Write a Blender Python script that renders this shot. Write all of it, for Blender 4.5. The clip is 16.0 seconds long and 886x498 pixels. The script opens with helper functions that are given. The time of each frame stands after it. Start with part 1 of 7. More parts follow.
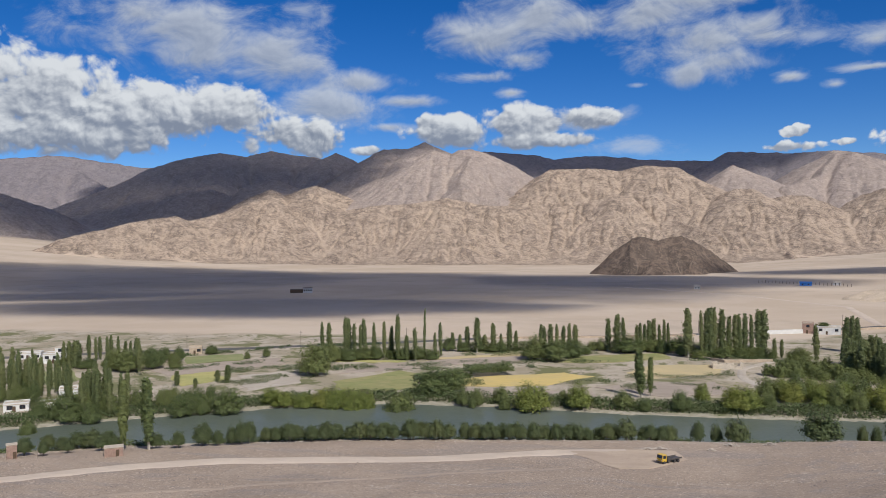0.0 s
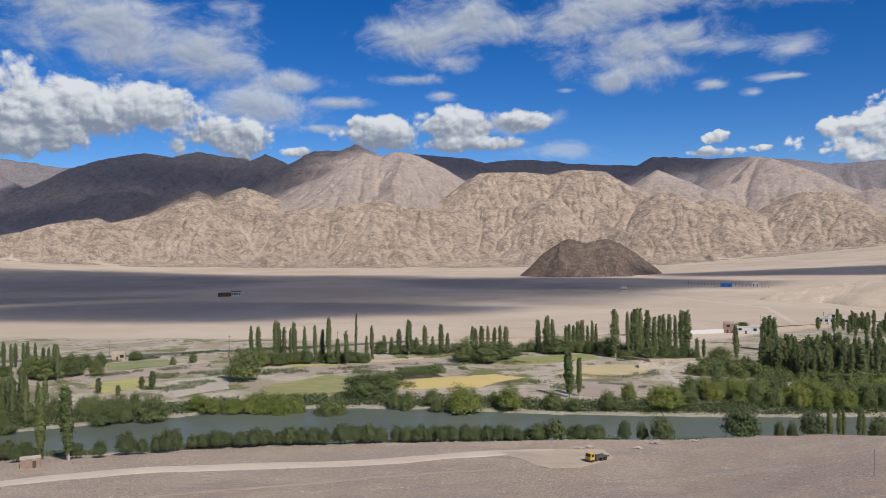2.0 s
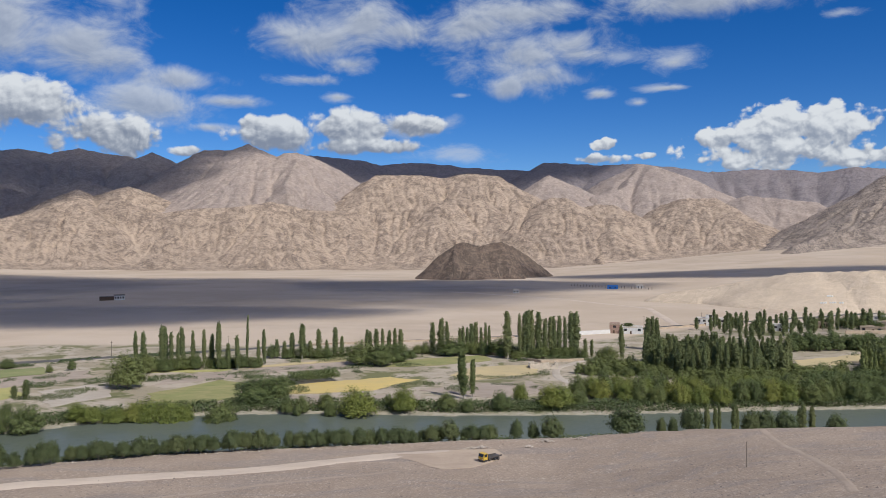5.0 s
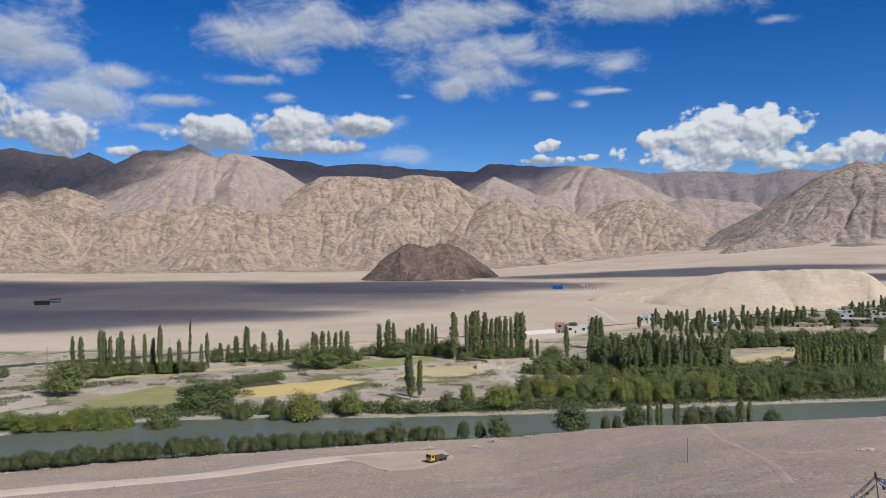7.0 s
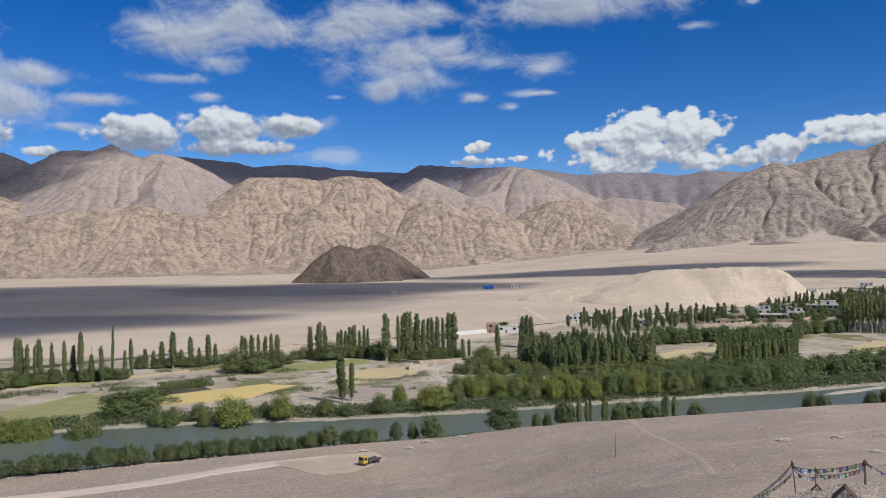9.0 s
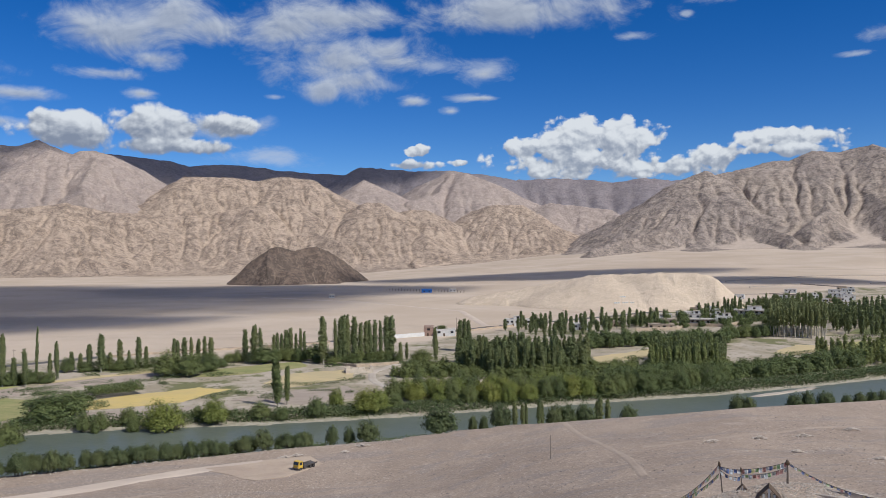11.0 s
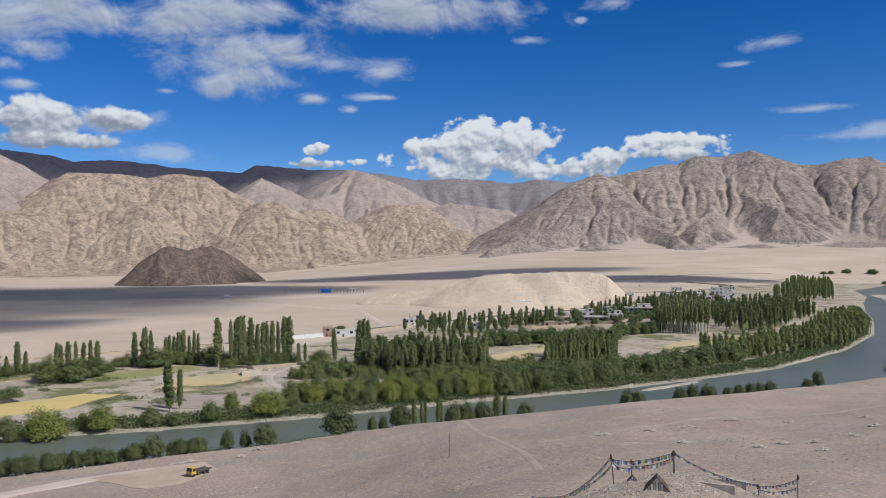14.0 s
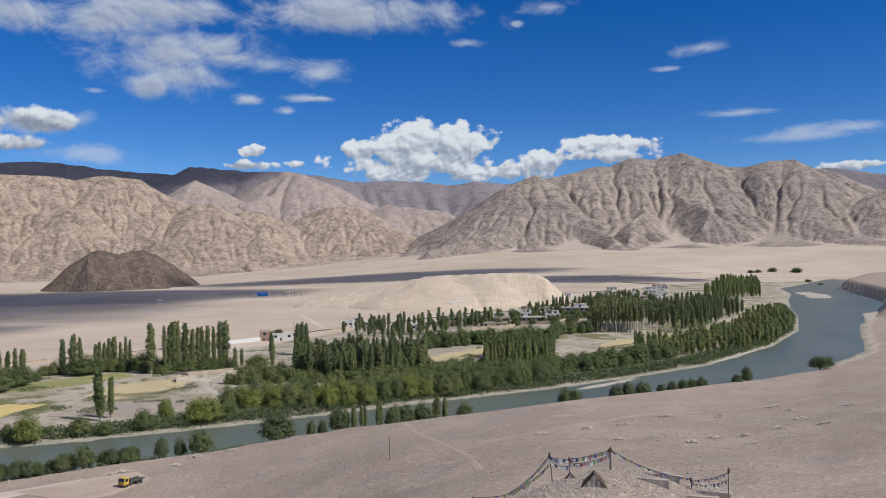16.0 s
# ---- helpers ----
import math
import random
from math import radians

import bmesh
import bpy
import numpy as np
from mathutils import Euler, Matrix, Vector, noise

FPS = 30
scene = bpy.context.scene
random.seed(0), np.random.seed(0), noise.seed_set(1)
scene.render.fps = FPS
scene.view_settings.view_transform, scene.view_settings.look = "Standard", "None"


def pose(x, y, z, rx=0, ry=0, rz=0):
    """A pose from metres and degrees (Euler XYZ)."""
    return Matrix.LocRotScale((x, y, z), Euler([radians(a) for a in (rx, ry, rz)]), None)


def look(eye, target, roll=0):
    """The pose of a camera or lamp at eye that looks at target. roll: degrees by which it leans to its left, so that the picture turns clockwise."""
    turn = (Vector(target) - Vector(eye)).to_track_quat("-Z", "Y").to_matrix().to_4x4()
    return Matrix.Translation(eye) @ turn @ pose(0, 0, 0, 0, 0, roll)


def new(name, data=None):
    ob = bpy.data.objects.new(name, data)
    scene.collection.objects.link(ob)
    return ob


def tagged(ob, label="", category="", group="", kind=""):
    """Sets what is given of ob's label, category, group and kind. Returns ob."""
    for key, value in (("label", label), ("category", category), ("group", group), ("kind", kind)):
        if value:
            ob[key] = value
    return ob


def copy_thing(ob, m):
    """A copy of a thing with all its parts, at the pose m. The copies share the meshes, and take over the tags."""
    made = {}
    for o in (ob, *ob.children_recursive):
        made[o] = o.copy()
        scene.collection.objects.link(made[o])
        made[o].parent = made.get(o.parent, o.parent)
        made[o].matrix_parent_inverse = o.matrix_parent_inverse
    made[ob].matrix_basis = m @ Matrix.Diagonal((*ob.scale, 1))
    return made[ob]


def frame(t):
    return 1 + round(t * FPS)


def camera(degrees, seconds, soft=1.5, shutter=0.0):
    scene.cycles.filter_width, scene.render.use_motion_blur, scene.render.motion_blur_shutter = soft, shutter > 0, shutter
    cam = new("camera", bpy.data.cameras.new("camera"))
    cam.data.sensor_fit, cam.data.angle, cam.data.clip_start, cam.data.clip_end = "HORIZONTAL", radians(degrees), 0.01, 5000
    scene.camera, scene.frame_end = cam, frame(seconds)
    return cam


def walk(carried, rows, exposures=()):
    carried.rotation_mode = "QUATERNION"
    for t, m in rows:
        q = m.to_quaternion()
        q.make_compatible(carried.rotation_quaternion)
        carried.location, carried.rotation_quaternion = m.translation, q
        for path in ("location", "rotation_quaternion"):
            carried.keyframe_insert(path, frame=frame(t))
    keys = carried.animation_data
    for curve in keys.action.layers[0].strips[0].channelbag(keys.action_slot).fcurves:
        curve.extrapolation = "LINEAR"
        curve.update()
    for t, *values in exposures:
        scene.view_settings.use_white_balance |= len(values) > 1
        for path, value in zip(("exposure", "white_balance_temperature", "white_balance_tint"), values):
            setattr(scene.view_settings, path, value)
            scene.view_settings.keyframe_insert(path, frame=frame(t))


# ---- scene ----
EYE = (0.0, 0.0, 55.0)


def heading(yaw, pitch, roll):
    a, b = radians(yaw), radians(pitch)
    way = Vector((math.sin(a) * math.cos(b), math.cos(a) * math.cos(b), math.sin(b)))
    return look(EYE, Vector(EYE) + way * 100, roll)


# seconds, bearing, tilt and lean of the pan, in degrees
PAN = [
    (0.0, -16.349, -0.322, -0.565),
    (0.5, -15.127, -0.320, -0.584),
    (1.0, -13.539, -0.273, -0.522),
    (1.5, -12.611, -0.191, -0.558),
    (2.0, -11.420, -0.184, -0.579),
    (2.5, -10.065, -0.110, -0.609),
    (3.0, -8.766, -0.154, -0.581),
    (3.5, -7.416, -0.129, -0.439),
    (4.0, -6.208, -0.119, -0.347),
    (6.5, -0.836, 0.016, -0.505),
    (7.0, -0.000, -0.000, -0.602),
    (7.5, 1.010, -0.073, -0.870),
    (8.0, 1.856, -0.047, -0.997),
    (8.5, 3.392, -0.006, -1.019),
    (9.0, 4.955, 0.014, -1.052),
    (11.5, 10.489, 0.190, -0.382),
    (12.0, 11.716, 0.173, -0.462),
    (12.5, 12.775, 0.246, -0.442),
    (13.0, 13.831, 0.109, -0.432),
    (13.5, 15.542, 0.110, -0.375),
    (14.0, 16.602, 0.122, -0.378),
    (14.5, 17.843, 0.178, -0.372),
    (15.0, 18.746, 0.163, -0.501),
    (15.5, 19.765, 0.206, -0.587),
    (16.0, 21.020, 0.215, -0.791),
]
cam = camera(58.307, 16.0, soft=0.6)
walk(cam, [(t, heading(y, p, r)) for t, y, p, r in PAN], [(0.0, -0.08, 6380, 9), (8.0, -0.06, 6250, 9), (16.0, -0.06, 6180, 9)])

# ---- light ----
SUN_BEARING, SUN_RISE = 137.0, 45.0
sun_way = Vector((math.sin(radians(SUN_BEARING)) * math.cos(radians(SUN_RISE)),
                  math.cos(radians(SUN_BEARING)) * math.cos(radians(SUN_RISE)), math.sin(radians(SUN_RISE))))
lamp = bpy.data.lights.new("sun", "SUN")
lamp.energy, lamp.angle, lamp.color = 4.2, radians(0.53), (1.0, 0.965, 0.915)
sun = new("sun", lamp)
sun.matrix_world = look(sun_way * 2000, (0, 0, 0))


class Graph:
    """Short hand for node trees."""

    def __init__(self, tree):
        self.tree = tree
        tree.nodes.clear()

    def node(self, kind):
        return self.tree.nodes.new(kind)

    def link(self, a, b):
        self.tree.links.new(a, b)

    def put(self, socket, value):
        if isinstance(value, bpy.types.NodeSocket):
            self.link(value, socket)
        else:
            socket.default_value = value

    def math(self, op, a, b=0.0, c=0.0, clamp=False):
        n = self.node("ShaderNodeMath")
        n.operation, n.use_clamp = op, clamp
        for s, v in zip(n.inputs, (a, b, c)):
            self.put(s, v)
        return n.outputs[0]

    def noise(self, vector, scale, detail=4.0, rough=0.55, distortion=0.0):
        n = self.node("ShaderNodeTexNoise")
        self.put(n.inputs["Vector"], vector)
        for key, v in (("Scale", scale), ("Detail", detail), ("Roughness", rough), ("Distortion", distortion)):
            n.inputs[key].default_value = v
        return n.outputs["Fac"]

    def ramp(self, fac, lo, hi, out_lo=0.0, out_hi=1.0, smooth=True):
        n = self.node("ShaderNodeMapRange")
        n.interpolation_type = "SMOOTHSTEP" if smooth else "LINEAR"
        for s, v in zip(n.inputs, (fac, lo, hi, out_lo, out_hi)):
            self.put(s, v)
        return n.outputs[0]

    def mix(self, fac, a, b, kind="RGBA", blend="MIX"):
        n = self.node("ShaderNodeMix")
        n.data_type, n.blend_type = kind, blend
        slots = {"RGBA": (0, 6, 7, 2), "FLOAT": (0, 2, 3, 0)}[kind]
        for i, v in zip(slots[:3], (fac, a, b)):
            self.put(n.inputs[i], (*v, 1) if isinstance(v, tuple) and len(v) == 3 else v)
        return n.outputs[slots[3]]

    def combine(self, x, y, z):
        n = self.node("ShaderNodeCombineXYZ")
        for s, v in zip(n.inputs, (x, y, z)):
            self.put(s, v)
        return n.outputs[0]


world = bpy.data.worlds.new("sky")
scene.world = world
world.use_nodes = True
w = Graph(world.node_tree)
sky = w.node("ShaderNodeTexSky")
sky.sky_type, sky.sun_disc = "NISHITA", False
sky.sun_elevation, sky.sun_rotation = radians(SUN_RISE), radians(SUN_BEARING)
sky.altitude, sky.air_density, sky.dust_density, sky.ozone_density = 3300, 1.0, 0.3, 2.6
split = w.node("ShaderNodeSeparateXYZ")
w.link(w.node("ShaderNodeTexCoord").outputs["Generated"], split.inputs[0])
bearing = w.math("MULTIPLY", w.math("ARCTAN2", split.outputs[0], split.outputs[1]), 57.29578)
rise = w.math("MULTIPLY", w.math("ARCSINE", split.outputs[2]), 57.29578)


def puffs(place, size):
    """Rounded heaps, 0 to 1, from a smooth cell pattern."""
    n = w.node("ShaderNodeTexVoronoi")
    n.voronoi_dimensions, n.feature = "2D", "SMOOTH_F1"
    w.put(n.inputs["Vector"], place)
    n.inputs["Scale"].default_value, n.inputs["Smoothness"].default_value, n.inputs["Detail"].default_value = size, 0.35, 2.0
    return w.math("SUBTRACT", 1.0, n.outputs["Distance"])


def cloud_bank(banks, scale, ragged, billow, soft, flat, edge):
    """Density, lit height and depth of a family of clouds. banks: bearing, rise, half width, half height, in degrees."""
    def field_at(dx, dy):
        here = w.combine(w.math("MULTIPLY", w.math("ADD", bearing, dx), flat), w.math("ADD", rise, dy), 0.0)
        total = w.math("ADD", w.math("MULTIPLY", w.math("SUBTRACT", w.noise(here, scale, 9.0, 0.64, 0.5), 0.5), ragged),
                       w.math("MULTIPLY", w.math("SUBTRACT", w.noise(here, scale * 0.35, 2.0, 0.5), 0.5), ragged * 0.6))
        if billow:
            bent = w.node("ShaderNodeVectorMath")
            bent.operation = "MULTIPLY_ADD"
            wob = w.node("ShaderNodeTexNoise")
            w.put(wob.inputs["Vector"], here)
            wob.inputs["Scale"].default_value = scale * 1.2
            w.link(wob.outputs["Color"], bent.inputs[0])
            bent.inputs[1].default_value = (0.7, 0.7, 0.0)
            w.link(here, bent.inputs[2])
            lumps = w.math("ADD", w.math("MULTIPLY", puffs(bent.outputs[0], scale * 0.75), 0.65), w.math("MULTIPLY", puffs(bent.outputs[0], scale * 2.0), 0.35))
            total = w.math("ADD", total, w.math("MULTIPLY", w.math("SUBTRACT", lumps, 0.55), billow * 1.6))
        return total
    rough = field_at(0.0, 0.0)
    relief = w.math("ADD", w.math("MULTIPLY", w.math("SUBTRACT", rough, field_at(0.5, 0.8)), 0.55), w.math("MULTIPLY", w.math("SUBTRACT", rough, field_at(0.16, 0.26)), 1.1))
    mask, tall, share = -9.0, 0.0, 1e-6
    for a, e, wide, high in banks:
        dx = w.math("MULTIPLY", w.math("SUBTRACT", bearing, a), 1.0 / wide)
        dy = w.math("MULTIPLY", w.math("SUBTRACT", rise, e), 1.0 / high)
        near = w.math("SUBTRACT", 1.0, w.math("SQRT", w.math("ADD", w.math("MULTIPLY", dx, dx), w.math("MULTIPLY", dy, dy))))
        pull = w.math("POWER", 2.718, w.math("MULTIPLY", w.math("MAXIMUM", near, -4.0), 5.0))
        tall, share = w.math("ADD", tall, w.math("MULTIPLY", pull, dy)), w.math("ADD", share, pull)
        mask = w.math("MAXIMUM", mask, near)
    mask, tall = w.math("MAXIMUM", mask, -1.5), w.math("DIVIDE", tall, share)
    body = w.math("ADD", w.math("ADD", mask, edge), rough)
    return w.ramp(body, 0.0, soft), w.math("ADD", w.math("MULTIPLY", tall, 0.75), w.math("MULTIPLY", relief, 0.95)), body


deep = w.node("ShaderNodeHueSaturation")
deep.inputs["Hue"].default_value, deep.inputs["Saturation"].default_value, deep.inputs["Value"].default_value = 0.512, 1.39, 1.02
w.link(sky.outputs[0], deep.inputs["Color"])
blue = deep.outputs[0]

# heaped white clouds low over the ranges, flat grey-white sheets higher up, thin wisps
heaped_west = [(-43.5, 9.7, 5.9, 3.4), (-37.0, 9.0, 7.8, 2.4), (-31.7, 9.4, 4.2, 1.8), (-26.9, 7.8, 4.4, 1.3), (-41.6, 7.4, 8.4, 1.5), (-15.6, 8.0, 3.1, 1.2), (-17.2, 8.7, 1.2, 0.7), (-10.3, 8.7, 3.7, 1.4), (-5.9, 8.8, 3.0, 0.9), (-9.1, 7.4, 4.5, 0.6), (-21.7, 6.8, 1.2, 0.4)]
heaped_east = [(18.6, 8.0, 2.8, 1.6), (21.7, 7.8, 3.0, 1.4), (19.5, 6.3, 6.0, 1.3), (15.4, 7.3, 2.1, 0.9), (25.1, 5.8, 3.4, 0.9), (28.2, 6.5, 1.9, 0.9), (7.6, 7.3, 0.9, 0.4), (7.2, 6.2, 2.2, 0.4), (10.6, 6.4, 0.8, 0.3), (33.4, 7.4, 3.5, 0.8), (33.0, 6.6, 2.9, 0.5), (28.2, 6.4, 2.0, 0.9), (48.4, 5.2, 1.9, 0.3)]
sheets_west = [(-34.1, 14.3, 8.8, 2.9), (-28.4, 13.3, 4.8, 2.4), (-37.0, 15.4, 5.6, 1.9), (-13.1, 14.4, 4.6, 2.0), (-9.1, 15.8, 4.6, 1.8), (-10.3, 13.0, 2.5, 0.8), (1.4, 13.6, 5.7, 2.3), (5.0, 14.2, 4.0, 1.5), (1.0, 11.5, 1.9, 1.0), (-1.6, 15.5, 4.7, 1.8), (-22.1, 11.6, 3.1, 1.0), (-24.1, 9.6, 4.9, 1.5), (-18.8, 10.2, 2.9, 0.5), (-20.1, 8.4, 1.8, 0.4), (-13.5, 11.9, 2.9, 0.5)]
sheets_east = [(-6.1, 8.7, 3.6, 0.8), (-6.7, 15.4, 4.3, 1.4), (14.6, 16.8, 10.9, 1.5), (2.2, 16.3, 7.6, 1.5), (5.9, 13.6, 3.1, 1.1), (3.3, 12.0, 3.8, 1.4), (0.0, 14.1, 4.4, 1.5), (12.4, 12.6, 1.8, 0.6), (12.0, 10.9, 1.6, 0.2), (7.3, 10.7, 1.2, 0.4), (10.0, 10.0, 0.7, 0.2), (-11.3, 10.7, 1.1, 0.3)]
wisps = [(39.6, 13.5, 1.9, 0.5), (42.0, 9.1, 2.2, 0.3), (45.8, 7.3, 4.7, 0.5), (48.1, 7.6, 2.6, 0.4), (28.8, 16.9, 1.7, 0.5), (26.5, 15.9, 0.4, 0.2), (22.7, 14.7, 1.3, 0.3), (36.9, 12.3, 1.0, 0.2), (11.3, 10.9, 1.6, 0.3), (-3.2, 6.7, 3.8, 0.7), (12.6, 12.8, 1.9, 0.8), (7.4, 10.8, 1.2, 0.4), (10.1, 10.1, 0.7, 0.3), (8.8, 13.1, 2.1, 0.6), (-11.3, 10.7, 0.9, 0.4), (-2.4, 10.9, 1.0, 0.2), (-2.5, 6.9, 3.1, 0.6), (-26.0, 16.2, 2.1, 0.8)]
d1, lit1, body1 = cloud_bank(heaped_west, 0.5, 1.15, 0.6, 0.42, 0.85, 0.34)
d4, lit4, body4 = cloud_bank(heaped_east, 0.6, 0.85, 0.75, 0.32, 0.85, 0.36)
d2, lit2, body2 = cloud_bank(sheets_west + sheets_east, 0.42, 2.3, 0.35, 1.15, 0.62, 0.30)
d3, lit3, body3 = cloud_bank(wisps, 0.8, 2.6, 0.0, 1.3, 0.45, 0.2)
white = (7.5, 7.7, 7.9)
west_colour = w.mix(w.ramp(lit1, -0.6, 0.68), (2.4, 2.75, 3.5), white)
east_colour = w.mix(w.ramp(lit4, -0.7, 0.5), (3.1, 3.5, 4.3), white)
sheet_colour = w.mix(w.ramp(w.math("SUBTRACT", w.math("MULTIPLY", lit2, 0.7), w.math("MULTIPLY", body2, 0.45)), -1.1, 0.3), (3.5, 3.85, 4.5), (6.3, 6.6, 7.0))
colour = w.mix(w.math("MULTIPLY", d3, 0.55), blue, (5.8, 6.2, 6.8))
colour = w.mix(w.math("MULTIPLY", d2, 0.80), colour, sheet_colour)
colour = w.mix(w.math("MULTIPLY", d1, 0.97), colour, west_colour)
colour = w.mix(w.math("MULTIPLY", d4, 0.98), colour, east_colour)
here = w.node("ShaderNodeTexCoord").outputs["Generated"]
cover = w.ramp(w.noise(here, 3.2, 6.0, 0.6, 0.4), 0.47, 0.62)
outside = w.math("MAXIMUM", w.ramp(rise, 20.0, 30.0), w.ramp(w.math("ABSOLUTE", bearing), 56.0, 70.0))
above = w.ramp(rise, 2.0, 10.0)
colour = w.mix(w.math("MULTIPLY", w.math("MULTIPLY", cover, outside), w.math("MULTIPLY", above, 0.8)), colour, (6.0, 6.2, 6.5))
back = w.node("ShaderNodeBackground")
w.put(back.inputs["Color"], colour)
back.inputs["Strength"].default_value = 0.1
w.link(back.outputs[0], w.node("ShaderNodeOutputWorld").inputs[0])

# ---- materials ----
def material(name):
    m = bpy.data.materials.new(name)
    m.use_nodes = True
    g = Graph(m.node_tree)
    g.out = g.node("ShaderNodeOutputMaterial")
    g.bsdf = g.node("ShaderNodeBsdfPrincipled")
    g.link(g.bsdf.outputs[0], g.out.inputs[0])
    g.here = g.node("ShaderNodeTexCoord").outputs["Object"]
    g.lie = g.node("ShaderNodeNewGeometry")
    return m, g


def bump(g, height, strength, distance):
    n = g.node("ShaderNodeBump")
    n.inputs["Strength"].default_value, n.inputs["Distance"].default_value = strength, distance
    g.link(height, n.inputs["Height"])
    g.link(n.outputs[0], g.bsdf.inputs["Normal"])


def plain(name, colour, rough=0.8, metal=0.0, vary=0.25, size=2.0, grain=12.0, relief=0.02):
    """A solid colour with stains and grain at two scales."""
    m, g = material(name)
    a, b = g.noise(g.here, 1.0 / size, 4.0), g.noise(g.here, grain, 3.0)
    tone = g.math("ADD", g.math("MULTIPLY", a, 0.65), g.math("MULTIPLY", b, 0.35))
    dark = tuple(c * (1 - vary) for c in colour)
    light = tuple(min(1.0, c * (1 + vary)) for c in colour)
    g.put(g.bsdf.inputs["Base Color"], g.mix(g.ramp(tone, 0.3, 0.7), dark, light))
    g.bsdf.inputs["Roughness"].default_value, g.bsdf.inputs["Metallic"].default_value = rough, metal
    g.bsdf.inputs["Specular IOR Level"].default_value = 0.3
    bump(g, b, 0.4, relief)
    return m


def mask_of(g, name):
    n = g.node("ShaderNodeAttribute")
    n.attribute_name = name
    return n.outputs["Fac"]


def stretched(g, x, y, z, turn=0.0):
    n = g.node("ShaderNodeMapping")
    g.link(g.here, n.inputs["Vector"])
    n.inputs["Scale"].default_value = (x, y, z)
    n.inputs["Rotation"].default_value = (0, 0, radians(turn))
    return n.outputs[0]


def rock_material(name, light, mid, dark, sand, craggy=0.5, rough=11.0):
    """Broken rock on the ribs, blown sand and loose scree in the hollows between them."""
    m, g = material(name)
    big, fine = g.noise(g.here, 0.0035, 5.0, 0.62, 0.6), g.noise(g.here, 0.10, 9.0, 0.80, 0.4)
    band = g.noise(stretched(g, 0.018, 0.018, 0.05, 20), 1.0, 8.0, 0.74, 1.2)
    patch = g.noise(g.here, 0.03, 6.0, 0.7, 0.8)
    tone = g.mix(g.ramp(big, 0.38, 0.62), light, mid)
    tone = g.mix(g.math("MULTIPLY", g.ramp(patch, 0.48, 0.58), craggy * 0.9), tone, dark)
    crag = g.ramp(g.math("ADD", fine, g.math("MULTIPLY", mask_of(g, "rib"), 0.07)), 0.52, 0.61)
    tone = g.mix(g.math("MULTIPLY", crag, craggy * 0.75), tone, dark)
    tone = g.mix(g.math("MULTIPLY", g.ramp(band, 0.53, 0.66), craggy * 0.55), tone, dark)
    tone = g.mix(g.math("MULTIPLY", g.ramp(fine, 0.47, 0.40), 0.45), tone, sand)
    for size, wide, tint, much in ((0.011, 0.020, dark, craggy), (0.028, 0.022, dark, craggy * 0.9), (0.017, 0.012, sand, 0.75), (0.05, 0.016, sand, 0.6)):
        line = g.noise(stretched(g, size, size, size * 0.7, 30), 1.0, 5.0, 0.6, 0.8)
        vein = g.ramp(g.math("ABSOLUTE", g.math("SUBTRACT", line, 0.5)), wide, 0.0)
        tone = g.mix(g.math("MULTIPLY", vein, much), tone, tint)
    rill = g.math("ADD", mask_of(g, "run"), g.math("MULTIPLY", g.math("SUBTRACT", fine, 0.5), 0.9))
    tone = g.mix(g.math("MULTIPLY", g.ramp(rill, 0.55, 0.95), 0.30), tone, sand)
    loose = g.ramp(g.math("ADD", mask_of(g, "sand"), g.math("MULTIPLY", g.math("SUBTRACT", patch, 0.5), 0.7)), 0.2, 0.85)
    tone = g.mix(g.math("MULTIPLY", loose, 0.7), tone, sand)
    g.put(g.bsdf.inputs["Base Color"], tone)
    g.bsdf.inputs["Roughness"].default_value = 0.95
    g.bsdf.inputs["Specular IOR Level"].default_value = 0.1
    relief = g.mix(g.math("MULTIPLY", loose, 0.85), g.math("ADD", g.noise(g.here, 0.06, 9.0, 0.78, 0.3), g.math("MULTIPLY", band, 0.6)), 0.5, "FLOAT")
    bump(g, relief, 1.0, rough)
    return m


MOUNTAIN = rock_material("mountain_rock", (0.565, 0.43, 0.32), (0.495, 0.378, 0.285), (0.19, 0.145, 0.115), (0.565, 0.435, 0.325), 0.68, 8.0)
MIDDLE_MOUNTAIN = rock_material("middle_mountain_rock", (0.465, 0.37, 0.31), (0.40, 0.32, 0.275), (0.24, 0.197, 0.172), (0.55, 0.445, 0.37), 0.45, 7.0)
GREY_MOUNTAIN = rock_material("grey_mountain_rock", (0.50, 0.40, 0.32), (0.395, 0.32, 0.27), (0.16, 0.132, 0.115), (0.55, 0.44, 0.345), 0.68, 8.0)
# far rock darkened and turned violet-grey: painted cloud shade and distance haze
BACK_MOUNTAIN_SHADED = rock_material("back_mountain_rock_shade_tinted", (0.33, 0.28, 0.275), (0.27, 0.235, 0.24), (0.165, 0.145, 0.15), (0.37, 0.315, 0.295), 0.4)
HUMP_ROCK = rock_material("dark_hill_rock", (0.215, 0.155, 0.117), (0.172, 0.125, 0.096), (0.088, 0.07, 0.058), (0.28, 0.207, 0.154), 0.75, 5.0)
KNOLL_SAND = rock_material("knoll_sand", (0.66, 0.525, 0.385), (0.61, 0.485, 0.355), (0.47, 0.37, 0.265), (0.70, 0.565, 0.42), 0.25, 2.0)


